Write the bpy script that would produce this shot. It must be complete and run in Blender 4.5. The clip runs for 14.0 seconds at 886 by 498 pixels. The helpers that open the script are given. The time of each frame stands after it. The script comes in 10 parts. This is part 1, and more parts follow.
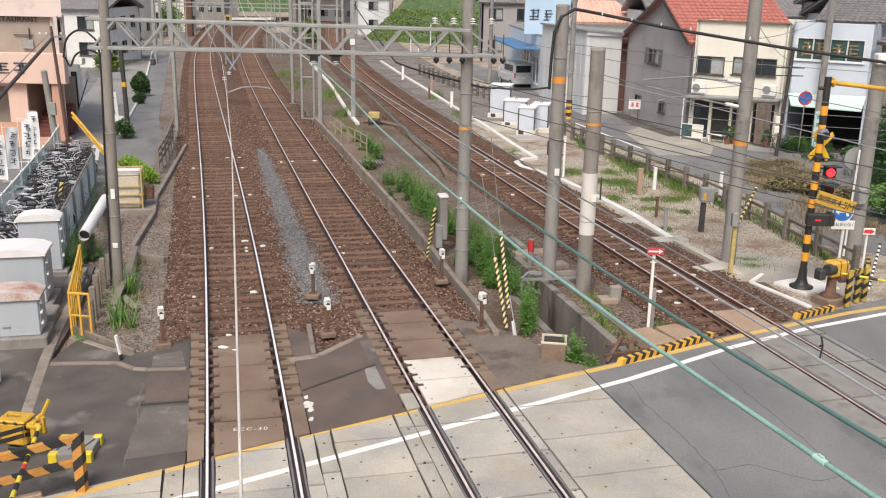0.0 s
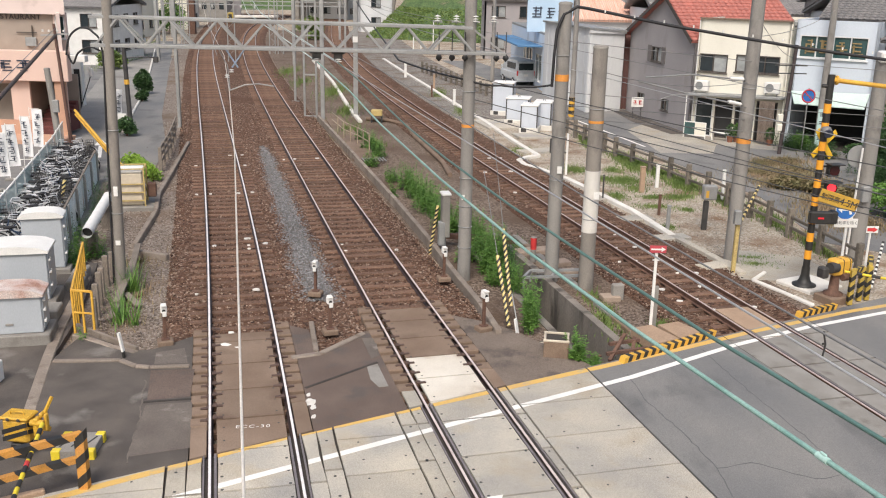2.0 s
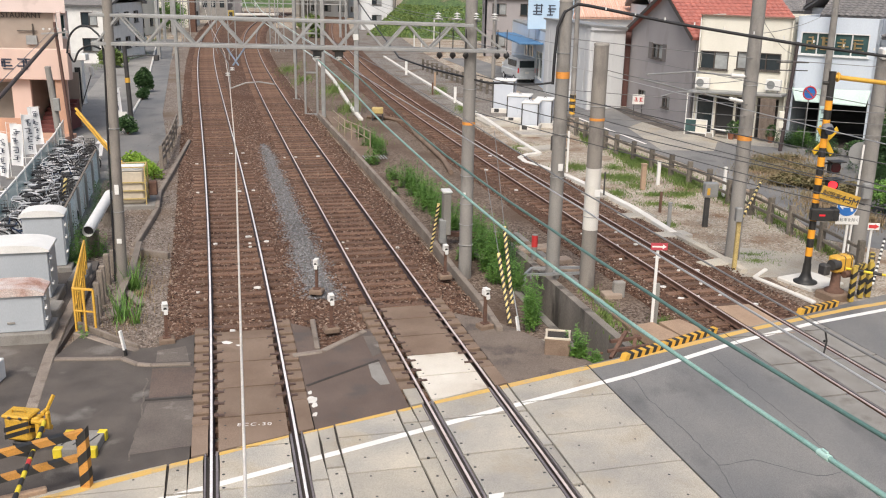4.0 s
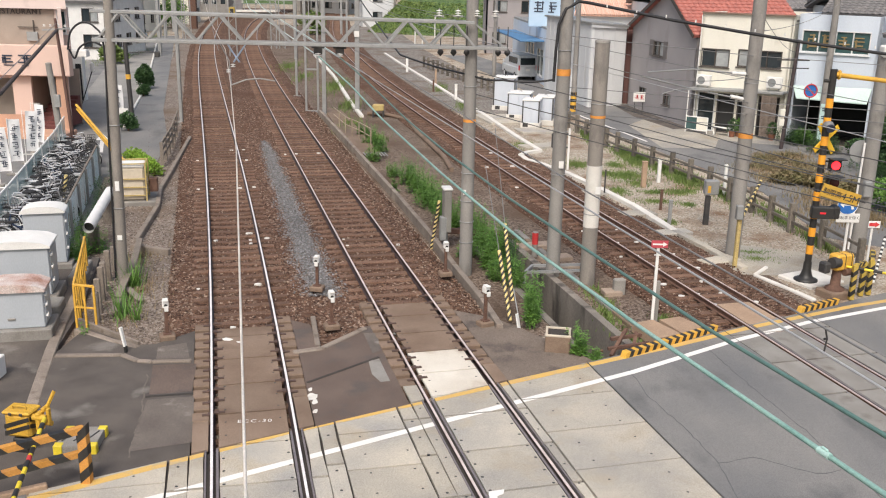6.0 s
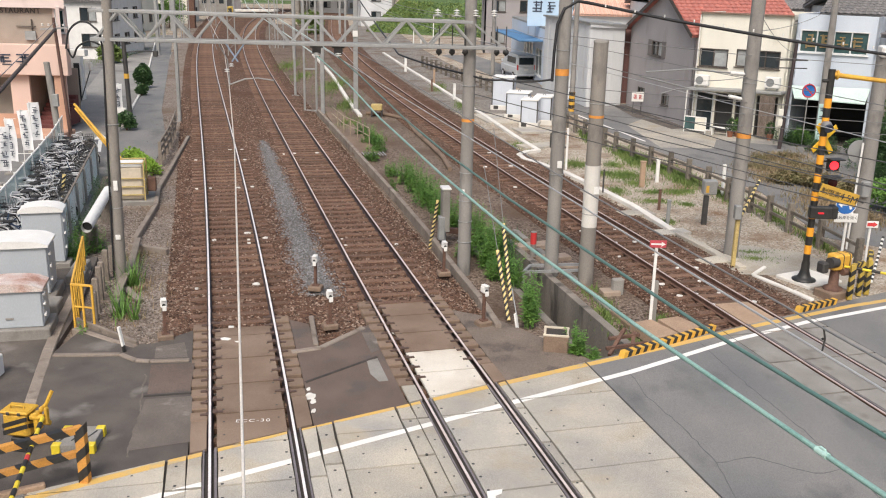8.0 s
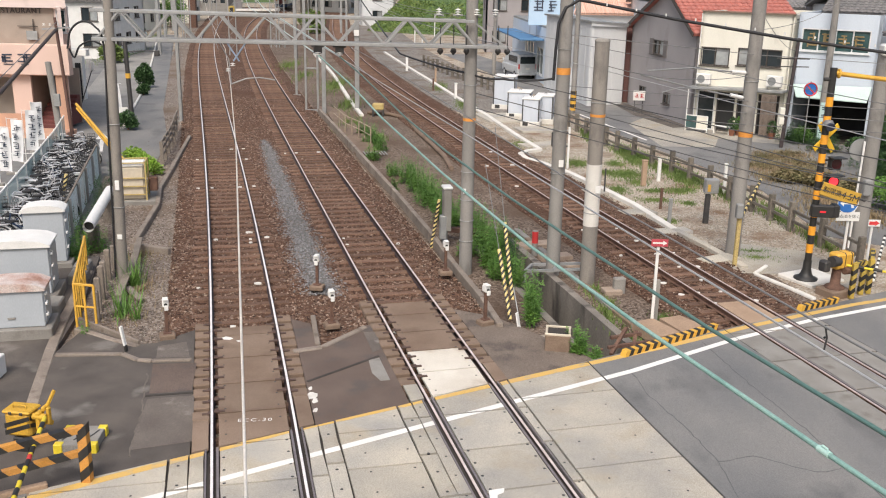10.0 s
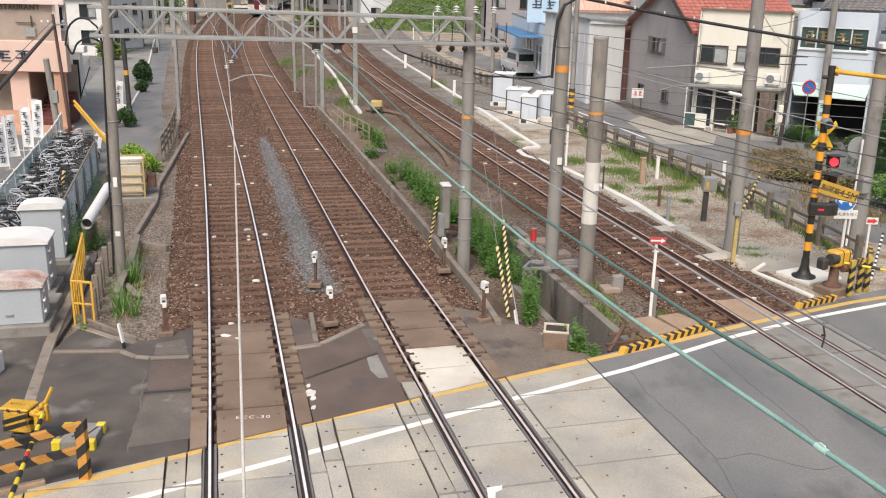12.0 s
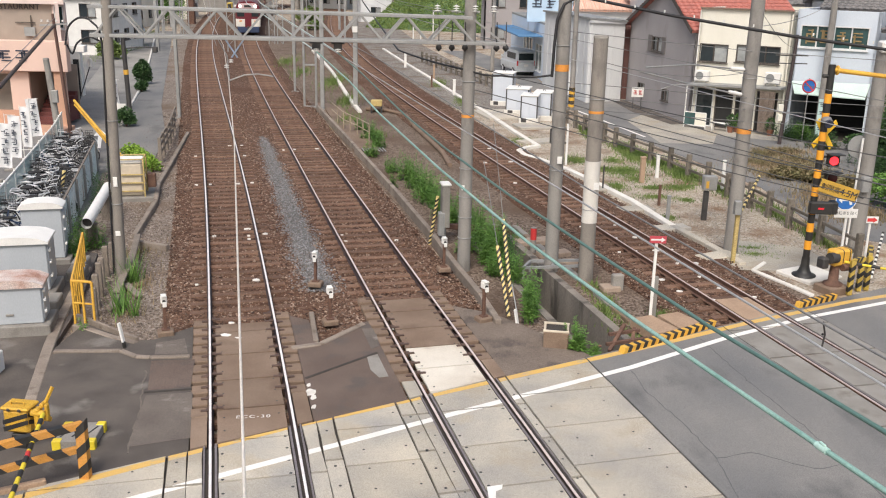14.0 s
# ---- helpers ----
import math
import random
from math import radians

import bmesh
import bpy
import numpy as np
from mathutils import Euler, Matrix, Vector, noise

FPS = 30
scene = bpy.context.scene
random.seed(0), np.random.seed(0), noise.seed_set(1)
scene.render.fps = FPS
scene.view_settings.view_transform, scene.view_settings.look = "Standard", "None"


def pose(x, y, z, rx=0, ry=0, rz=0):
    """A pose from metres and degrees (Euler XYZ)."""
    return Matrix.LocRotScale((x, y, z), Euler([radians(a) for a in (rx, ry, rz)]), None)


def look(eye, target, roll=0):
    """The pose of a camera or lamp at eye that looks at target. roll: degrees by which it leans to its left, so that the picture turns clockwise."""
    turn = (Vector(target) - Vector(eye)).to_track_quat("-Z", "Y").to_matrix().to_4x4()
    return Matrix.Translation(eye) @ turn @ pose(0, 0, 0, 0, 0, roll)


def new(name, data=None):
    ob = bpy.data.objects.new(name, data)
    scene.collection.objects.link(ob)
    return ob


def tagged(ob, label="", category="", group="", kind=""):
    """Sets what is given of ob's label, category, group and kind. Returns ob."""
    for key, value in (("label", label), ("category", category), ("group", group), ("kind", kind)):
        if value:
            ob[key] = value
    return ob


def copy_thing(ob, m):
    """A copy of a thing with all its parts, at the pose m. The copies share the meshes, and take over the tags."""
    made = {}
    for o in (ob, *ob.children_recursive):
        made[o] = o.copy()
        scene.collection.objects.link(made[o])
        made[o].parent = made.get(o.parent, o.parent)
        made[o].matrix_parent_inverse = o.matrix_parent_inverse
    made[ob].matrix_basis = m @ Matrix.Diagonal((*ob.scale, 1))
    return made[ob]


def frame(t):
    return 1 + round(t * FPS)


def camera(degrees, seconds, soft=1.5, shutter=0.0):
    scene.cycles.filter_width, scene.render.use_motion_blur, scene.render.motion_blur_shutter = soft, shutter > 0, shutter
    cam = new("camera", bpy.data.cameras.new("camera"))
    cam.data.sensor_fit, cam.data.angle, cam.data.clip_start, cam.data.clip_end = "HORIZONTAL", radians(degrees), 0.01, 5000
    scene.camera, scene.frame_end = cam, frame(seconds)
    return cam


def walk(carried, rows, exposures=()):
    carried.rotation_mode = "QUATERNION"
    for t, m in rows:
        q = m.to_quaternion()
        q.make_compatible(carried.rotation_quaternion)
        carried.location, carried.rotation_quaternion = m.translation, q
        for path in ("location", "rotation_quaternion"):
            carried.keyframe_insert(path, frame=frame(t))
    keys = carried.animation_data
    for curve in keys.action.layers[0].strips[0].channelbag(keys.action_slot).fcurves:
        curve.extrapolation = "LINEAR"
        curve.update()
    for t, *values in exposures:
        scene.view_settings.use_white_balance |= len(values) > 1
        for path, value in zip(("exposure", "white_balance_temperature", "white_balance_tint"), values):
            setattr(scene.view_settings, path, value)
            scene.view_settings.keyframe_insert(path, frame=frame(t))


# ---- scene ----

# ------------------------------------------------ camera
# A phone held on a footbridge above the line: it stays in one place and only sways.
EYE = (0.0, 0.0, 8.067)


def aim(yaw, pitch, roll):
    """Pose at EYE looking along +y, turned by yaw, tipped down by pitch and rolled."""
    return pose(*EYE, 0, 0, yaw) @ pose(0, 0, 0, 90 - pitch) @ pose(0, 0, 0, 0, 0, ROLL_SIGN * roll)


ROLL_SIGN = 1
EXPOSURE = 0.2
cam = camera(50.608, 14.0, 1.1)
walk(cam, [
    (0, aim(-0.198, 15.996, 1.200)),
    (0.5, aim(-0.150, 16.062, 1.123)),
    (1, aim(-0.154, 16.041, 1.179)),
    (1.5, aim(-0.089, 16.072, 1.185)),
    (2, aim(-0.044, 16.138, 1.208)),
    (2.5, aim(-0.052, 16.159, 1.135)),
    (3, aim(-0.004, 16.187, 1.099)),
    (5.5, aim(0.055, 16.429, 1.113)),
    (6, aim(0.049, 16.453, 1.195)),
    (6.5, aim(-0.000, 16.451, 1.198)),
    (7, aim(-0.048, 16.420, 1.188)),
    (7.5, aim(-0.052, 16.449, 1.211)),
    (8, aim(-0.054, 16.471, 1.261)),
    (10.5, aim(0.054, 16.563, 1.143)),
    (11, aim(-0.052, 16.607, 1.196)),
    (11.5, aim(-0.067, 16.591, 1.173)),
    (12, aim(-0.068, 16.678, 1.254)),
    (12.5, aim(-0.148, 16.683, 1.227)),
    (13, aim(-0.171, 16.709, 1.258)),
    (13.5, aim(-0.167, 16.725, 1.268)),
    (14, aim(-0.061, 16.723, 1.199)),
], exposures=[(0, EXPOSURE), (14, EXPOSURE)])

# ------------------------------------------------ sky and sun: bright hazy overcast
world = bpy.data.worlds.new("sky")
scene.world = world
world.use_nodes = True
_sky = world.node_tree.nodes.new("ShaderNodeTexSky")
_sky.sky_type = "NISHITA"
_sky.sun_disc = False
_sky.sun_elevation, _sky.sun_rotation = radians(52), radians(191)
_sky.air_density, _sky.dust_density, _sky.ozone_density = 1.2, 6.0, 1.0
_bg = world.node_tree.nodes["Background"]
world.node_tree.links.new(_sky.outputs[0], _bg.inputs[0])
_bg.inputs[1].default_value = 0.13
sun = new("sun", bpy.data.lights.new("sun", "SUN"))
sun.data.energy, sun.data.angle, sun.data.color = 1.9, radians(22), (1.0, 0.985, 0.965)
sun.matrix_world = look((0, 0, 60), (9, 46, 0))


# ------------------------------------------------ tools for meshes
class Shape:
    """Collects points and faces of one mesh."""

    def __init__(self):
        self.v, self.f, self.s = [], [], []

    def add(self, v, f, smooth=False):
        n = len(self.v)
        self.v += [tuple(p) for p in v]
        self.f += [tuple(i + n for i in q) for q in f]
        self.s += [smooth] * len(f)
        return self

    def box(self, c, s, rz=0.0, ch=0.0, m=None):
        """A box about c of size s, turned about z by rz degrees, its edges cut by ch."""
        hx, hy, hz = s[0] / 2, s[1] / 2, s[2] / 2
        ch = min(ch, hx * 0.8, hy * 0.8, hz * 0.8)
        if ch <= 0:
            v = [(x, y, z) for x in (-hx, hx) for y in (-hy, hy) for z in (-hz, hz)]
            f = [(0, 1, 3, 2), (4, 6, 7, 5), (0, 4, 5, 1), (2, 3, 7, 6), (0, 2, 6, 4), (1, 5, 7, 3)]
        else:
            v, idx = [], {}
            for sx in (-1, 1):
                for sy in (-1, 1):
                    for sz in (-1, 1):
                        for a in range(3):
                            idx[sx, sy, sz, a] = len(v)
                            v.append((sx * (hx - (ch if a != 0 else 0)), sy * (hy - (ch if a != 1 else 0)), sz * (hz - (ch if a != 2 else 0))))
            f = []
            for a in range(3):
                b, c2 = (a + 1) % 3, (a + 2) % 3
                for sg in (-1, 1):
                    q = []
                    for sb, sc in ((-1, -1), (1, -1), (1, 1), (-1, 1)):
                        k = [0, 0, 0]
                        k[a], k[b], k[c2] = sg, sb, sc
                        q.append(idx[k[0], k[1], k[2], a])
                    f.append(tuple(q if sg > 0 else q[::-1]))
                for sb in (-1, 1):
                    for sc in (-1, 1):
                        k0, k1 = [0, 0, 0], [0, 0, 0]
                        k0[a], k0[b], k0[c2] = -1, sb, sc
                        k1[a], k1[b], k1[c2] = 1, sb, sc
                        q = [idx[(*k0, b)], idx[(*k1, b)], idx[(*k1, c2)], idx[(*k0, c2)]]
                        f.append(tuple(q if sb * sc > 0 else q[::-1]))
            for sx in (-1, 1):
                for sy in (-1, 1):
                    for sz in (-1, 1):
                        q = [idx[sx, sy, sz, a] for a in range(3)]
                        f.append(tuple(q if sx * sy * sz > 0 else q[::-1]))
        a = radians(rz)
        ca, sa = math.cos(a), math.sin(a)
        w = [(c[0] + x * ca - y * sa, c[1] + x * sa + y * ca, c[2] + z) for x, y, z in v]
        if m is not None:
            w = [m @ Vector(p) for p in w]
        return self.add(w, f)

    def beam(self, p, q, w, h, ch=0.0):
        """A square bar from p to q, w wide and h high."""
        p, q = Vector(p), Vector(q)
        d = q - p
        x = d.cross(Vector((0, 0, 1)))
        x = x.normalized() if x.length > 1e-5 else Vector((1, 0, 0))
        z = x.cross(d).normalized()
        m = Matrix((x, d.normalized(), z)).transposed().to_4x4()
        m.translation = (p + q) / 2
        return self.box((0, 0, 0), (w, d.length, h), 0, ch, m)

    def cyl(self, p, q, r, r2=None, n=12, caps=True, smooth=True):
        return self.tube([p, q], [r, r if r2 is None else r2], n, caps, smooth)

    def tube(self, pts, r, n=8, caps=True, smooth=True):
        pts = [Vector(p) for p in pts]
        rs = r if isinstance(r, (list, tuple)) else [r] * len(pts)
        v, f = [], []
        x = None
        for i, p in enumerate(pts):
            d = (pts[min(i + 1, len(pts) - 1)] - pts[max(i - 1, 0)]).normalized()
            if x is None:
                x = d.orthogonal().normalized()
            x = (x - d * x.dot(d)).normalized()
            y = d.cross(x)
            for k in range(n):
                a = 2 * math.pi * k / n
                v.append(p + (x * math.cos(a) + y * math.sin(a)) * rs[i])
        for i in range(len(pts) - 1):
            for k in range(n):
                a, b = i * n + k, i * n + (k + 1) % n
                f.append((a, b, b + n, a + n))
        self.add(v, f, smooth)
        if caps:
            self.add(v[:n], [tuple(range(n))[::-1]])
            self.add(v[-n:], [tuple(range(n))])
        return self

    def prism(self, poly, z0, z1):
        n = len(poly)
        area = sum(poly[i][0] * poly[(i + 1) % n][1] - poly[(i + 1) % n][0] * poly[i][1] for i in range(n))
        if area < 0:
            poly = poly[::-1]
        v = [(x, y, z0) for x, y in poly] + [(x, y, z1) for x, y in poly]
        f = [tuple(range(n))[::-1], tuple(range(n, 2 * n))]
        f += [(i, (i + 1) % n, n + (i + 1) % n, n + i) for i in range(n)]
        return self.add(v, f)

    def lathe(self, profile, at=(0, 0, 0), n=16, smooth=True):
        """Turns (radius, height) pairs about the z axis through at."""
        v, f = [], []
        for r, z in profile:
            for k in range(n):
                a = 2 * math.pi * k / n
                v.append((at[0] + r * math.cos(a), at[1] + r * math.sin(a), at[2] + z))
        for i in range(len(profile) - 1):
            for k in range(n):
                a, b = i * n + k, i * n + (k + 1) % n
                f.append((a, b, b + n, a + n))
        return self.add(v, f, smooth)

    def ring(self, c, axis, radius, r, n=24, m=6):
        axis = Vector(axis).normalized()
        x = axis.orthogonal().normalized()
        y = axis.cross(x)
        c = Vector(c)
        v, f = [], []
        for i in range(n):
            a = 2 * math.pi * i / n
            o = x * math.cos(a) + y * math.sin(a)
            for k in range(m):
                b = 2 * math.pi * k / m
                v.append(c + o * (radius + r * math.cos(b)) + axis * r * math.sin(b))
        for i in range(n):
            for k in range(m):
                f.append((i * m + k, ((i + 1) % n) * m + k, ((i + 1) % n) * m + (k + 1) % m, i * m + (k + 1) % m))
        return self.add(v, f, True)

    def grid(self, rows, smooth=True):
        """A sheet through equal rows of points."""
        n = len(rows[0])
        v = [p for r in rows for p in r]
        f = [(i * n + k, i * n + k + 1, (i + 1) * n + k + 1, (i + 1) * n + k) for i in range(len(rows) - 1) for k in range(n - 1)]
        return self.add(v, f, smooth)

    def mesh(self, name, material):
        me = bpy.data.meshes.new(name)
        me.from_pydata(self.v, [], self.f)
        me.polygons.foreach_set("use_smooth", self.s)
        me.materials.append(material)
        me.update()
        return me


def part(name, shape, material, parent=None, label=""):
    """One mesh object, under a thing or a part."""
    ob = new(name, shape.mesh(name, material))
    if parent is not None:
        ob.parent = parent
    return tagged(ob, label)


def thing(name, at, label, category, group="", kind="", rz=0.0):
    """An Empty at a thing's base, for its parts."""
    ob = new(name)
    ob.empty_display_size = 0.2
    ob.matrix_basis = pose(*at, 0, 0, rz)
    return tagged(ob, label, category, group, kind)


def solo(name, shape, material, label, category="", group="", kind=""):
    return tagged(part(name, shape, material), label, category, group, kind)


def clip(poly, a, b, c):
    """The part of a polygon where a * x + b * y <= c."""
    out = []
    for i, p in enumerate(poly):
        q = poly[(i + 1) % len(poly)]
        dp, dq = a * p[0] + b * p[1] - c, a * q[0] + b * q[1] - c
        if dp <= 0:
            out.append(p)
        if (dp < 0 < dq) or (dq < 0 < dp):
            t = dp / (dp - dq)
            out.append((p[0] + (q[0] - p[0]) * t, p[1] + (q[1] - p[1]) * t))
    return out


rng = random.Random(7)


# ------------------------------------------------ materials
def mat(name, c1, c2=None, scale=3.0, rough=0.8, bump=0.15, fine=60.0, metal=0.0, detail=0.25, spread=0.0, stain=None, stain_scale=1.2, stain_at=0.6, stretch=None, emit=0.0, spec=0.5):
    """A surface of two tones mixed by coarse noise, with fine grain, relief and, where given, stains.
    spread: how much pieces differ from one another."""
    m = bpy.data.materials.new(name)
    m.use_nodes = True
    nt = m.node_tree
    nd, ln = nt.nodes, nt.links
    b = nd["Principled BSDF"]
    c2 = c2 or tuple(x * 0.75 for x in c1)
    co = nd.new("ShaderNodeTexCoord").outputs["Object"]
    if stretch:
        mp = nd.new("ShaderNodeMapping")
        mp.inputs["Scale"].default_value = stretch
        ln.new(co, mp.inputs[0])
        co = mp.outputs[0]

    def tex(s, d=4.0):
        t = nd.new("ShaderNodeTexNoise")
        t.inputs["Scale"].default_value, t.inputs["Detail"].default_value = s, d
        ln.new(co, t.inputs["Vector"])
        return t.outputs["Fac"]

    def ramp(f, lo, hi):
        r = nd.new("ShaderNodeMapRange")
        r.inputs[1].default_value, r.inputs[2].default_value = lo, hi
        ln.new(f, r.inputs[0])
        return r.outputs[0]

    def mix(f, a, c, kind="MIX"):
        x = nd.new("ShaderNodeMix")
        x.data_type, x.blend_type = "RGBA", kind
        for s, val in ((x.inputs[0], f), (x.inputs[6], a), (x.inputs[7], c)):
            if isinstance(val, (int, float)):
                s.default_value = val
            elif isinstance(val, tuple):
                s.default_value = (*val, 1)
            else:
                ln.new(val, s)
        return x.outputs[2]

    col = mix(ramp(tex(scale), 0.3, 0.7), c1, c2)
    if stain:
        col = mix(ramp(tex(stain_scale, 6.0), stain_at, stain_at + 0.12), col, stain)
    fn = tex(fine, 2.0)
    g = nd.new("ShaderNodeMapRange")
    g.inputs[1].default_value, g.inputs[2].default_value = 0.3, 0.7
    g.inputs[3].default_value, g.inputs[4].default_value = 1 - detail, 1 + detail
    ln.new(fn, g.inputs[0])
    val = g.outputs[0]
    if spread:
        oi = nd.new("ShaderNodeObjectInfo")
        r = nd.new("ShaderNodeMapRange")
        r.inputs[3].default_value, r.inputs[4].default_value = 1 - spread, 1 + spread
        ln.new(oi.outputs["Random"], r.inputs[0])
        mu = nd.new("ShaderNodeMath")
        mu.operation = "MULTIPLY"
        ln.new(val, mu.inputs[0])
        ln.new(r.outputs[0], mu.inputs[1])
        val = mu.outputs[0]
    hs = nd.new("ShaderNodeHueSaturation")
    ln.new(col, hs.inputs["Color"])
    ln.new(val, hs.inputs["Value"])
    ln.new(hs.outputs[0], b.inputs["Base Color"])
    b.inputs["Roughness"].default_value, b.inputs["Metallic"].default_value = rough, metal
    b.inputs["Specular IOR Level"].default_value = spec
    if bump:
        bp = nd.new("ShaderNodeBump")
        bp.inputs["Strength"].default_value, bp.inputs["Distance"].default_value = bump, 0.02
        ln.new(fn, bp.inputs["Height"])
        ln.new(bp.outputs[0], b.inputs["Normal"])
    if emit:
        ln.new(hs.outputs[0], b.inputs["Emission Color"])
        b.inputs["Emission Strength"].default_value = emit
    return m


def stone_mat(name, tones, cell=14.0, rough=0.9, patch=None, patch_scale=0.35):
    """Loose stones: each cell has a tone of its own and a rounded relief."""
    m = bpy.data.materials.new(name)
    m.use_nodes = True
    nd, ln = m.node_tree.nodes, m.node_tree.links
    b = nd["Principled BSDF"]
    co = nd.new("ShaderNodeTexCoord").outputs["Object"]
    vo = nd.new("ShaderNodeTexVoronoi")
    vo.inputs["Scale"].default_value = cell
    ln.new(co, vo.inputs["Vector"])
    sp = nd.new("ShaderNodeSeparateColor")
    ln.new(vo.outputs["Color"], sp.inputs[0])
    cr = nd.new("ShaderNodeValToRGB")
    el = cr.color_ramp.elements
    el[0].color, el[1].color = (*tones[0], 1), (*tones[-1], 1)
    for i, t in enumerate(tones[1:-1]):
        e = el.new((i + 1) / (len(tones) - 1))
        e.color = (*t, 1)
    ln.new(sp.outputs[0], cr.inputs[0])
    col = cr.outputs[0]
    if patch:
        no = nd.new("ShaderNodeTexNoise")
        no.inputs["Scale"].default_value, no.inputs["Detail"].default_value = patch_scale, 5.0
        ln.new(co, no.inputs["Vector"])
        r = nd.new("ShaderNodeMapRange")
        r.inputs[1].default_value, r.inputs[2].default_value = 0.48, 0.68
        ln.new(no.outputs["Fac"], r.inputs[0])
        x = nd.new("ShaderNodeMix")
        x.data_type = "RGBA"
        ln.new(r.outputs[0], x.inputs[0])
        ln.new(col, x.inputs[6])
        x.inputs[7].default_value = (*patch, 1)
        col = x.outputs[2]
    ln.new(col, b.inputs["Base Color"])
    b.inputs["Roughness"].default_value = rough
    b.inputs["Specular IOR Level"].default_value = 0.2
    bp = nd.new("ShaderNodeBump")
    bp.inputs["Strength"].default_value, bp.inputs["Distance"].default_value = 0.9, 0.03
    bp.invert = True
    ln.new(vo.outputs["Distance"], bp.inputs["Height"])
    ln.new(bp.outputs[0], b.inputs["Normal"])
    return m


def plain(name, c, rough=0.5, metal=0.0, **k):
    return mat(name, c, tuple(x * 0.85 for x in c), 4.0, rough, 0.05, 40.0, metal, 0.08, **k)


def glass_mat(name, tint, rough=0.08):
    return mat(name, tint, tuple(x * 0.6 for x in tint), 0.8, rough, 0.0, 5.0, 0.0, 0.1, spec=0.8)


BALLAST = stone_mat("rusty_ballast", [(0.022, 0.011, 0.007), (0.108, 0.056, 0.036), (0.180, 0.106, 0.072), (0.055, 0.028, 0.018), (0.28, 0.20, 0.15)], 13.0, patch=(0.095, 0.049, 0.031))
BALLAST_GREY = stone_mat("fresh_grey_ballast", [(0.10, 0.10, 0.105), (0.19, 0.19, 0.195), (0.28, 0.28, 0.285), (0.15, 0.14, 0.135)], 16.0)
BROWN_GRAVEL = stone_mat("brown_gravel", [(0.062, 0.043, 0.032), (0.155, 0.112, 0.083), (0.27, 0.215, 0.175), (0.105, 0.073, 0.053)], 18.0, patch=(0.12, 0.082, 0.058))
BANK_GRAVEL = stone_mat("grey_brown_gravel", [(0.10, 0.075, 0.06), (0.21, 0.17, 0.14), (0.33, 0.285, 0.245), (0.15, 0.112, 0.086)], 17.0, patch=(0.165, 0.118, 0.086))
GREY_GRAVEL = stone_mat("grey_gravel", [(0.11, 0.098, 0.086), (0.21, 0.19, 0.168), (0.31, 0.285, 0.26), (0.15, 0.13, 0.11)], 12.0, patch=(0.15, 0.112, 0.084), patch_scale=0.5)
DIRT = stone_mat("gravelly_dirt", [(0.24, 0.195, 0.145), (0.38, 0.325, 0.255), (0.54, 0.485, 0.41), (0.30, 0.24, 0.18)], 20.0, patch=(0.22, 0.142, 0.09), patch_scale=0.7)
ASPHALT = mat("worn_asphalt", (0.146, 0.147, 0.149), (0.225, 0.216, 0.203), 0.5, 0.85, 0.3, 85.0, detail=0.2, stain=(0.128, 0.126, 0.125), stain_scale=0.7, stain_at=0.56, stretch=(1.0, 0.6, 1.0))
ASPHALT_DARK = mat("brown_asphalt", (0.068, 0.058, 0.051), (0.128, 0.108, 0.093), 1.1, 0.88, 0.4, 80.0, detail=0.32, stain=(0.21, 0.19, 0.17), stain_scale=0.9, stain_at=0.61)
CONCRETE = mat("worn_concrete", (0.495, 0.447, 0.365), (0.30, 0.287, 0.265), 0.6, 0.85, 0.35, 75.0, detail=0.28, spread=0.14, stain=(0.385, 0.335, 0.26), stain_scale=0.8, stain_at=0.55)
CONCRETE_GREY = mat("grey_concrete", (0.29, 0.275, 0.25), (0.215, 0.20, 0.18), 1.5, 0.85, 0.2, 60.0, detail=0.16, spread=0.06, stain=(0.17, 0.15, 0.13), stain_scale=1.4, stain_at=0.6)
CONCRETE_BROWN = mat("rust_stained_concrete", (0.18, 0.122, 0.085), (0.245, 0.178, 0.13), 0.9, 0.85, 0.2, 70.0, detail=0.22, spread=0.1, stain=(0.17, 0.115, 0.08), stain_scale=1.1, stain_at=0.55)
CONCRETE_WARM = mat("weathered_kerb_concrete", (0.285, 0.24, 0.20), (0.20, 0.163, 0.132), 1.6, 0.88, 0.25, 60.0, detail=0.22, spread=0.12, stain=(0.15, 0.115, 0.09), stain_scale=2.2, stain_at=0.58)
CONCRETE_PALE = mat("pale_new_concrete", (0.72, 0.70, 0.65), (0.62, 0.59, 0.54), 1.4, 0.8, 0.1, 60.0, detail=0.08, stain=(0.5, 0.46, 0.4), stain_at=0.62)
POLE_DARK = mat("dark_pole_concrete", (0.22, 0.20, 0.178), (0.27, 0.245, 0.215), 1.6, 0.8, 0.15, 60.0, detail=0.1, stretch=(1, 1, 0.4), stain=(0.165, 0.148, 0.135), stain_scale=2.0, stain_at=0.54)
POLE = mat("pole_concrete", (0.29, 0.275, 0.255), (0.225, 0.213, 0.197), 1.5, 0.8, 0.15, 60.0, detail=0.1, stretch=(1, 1, 0.4), stain=(0.175, 0.164, 0.152), stain_scale=2.0, stain_at=0.55)
RAIL_TOP = mat("polished_rail", (0.84, 0.81, 0.80), (0.68, 0.64, 0.63), 4.0, 0.45, 0.0, 30.0, 0.0, 0.05, spec=0.2)
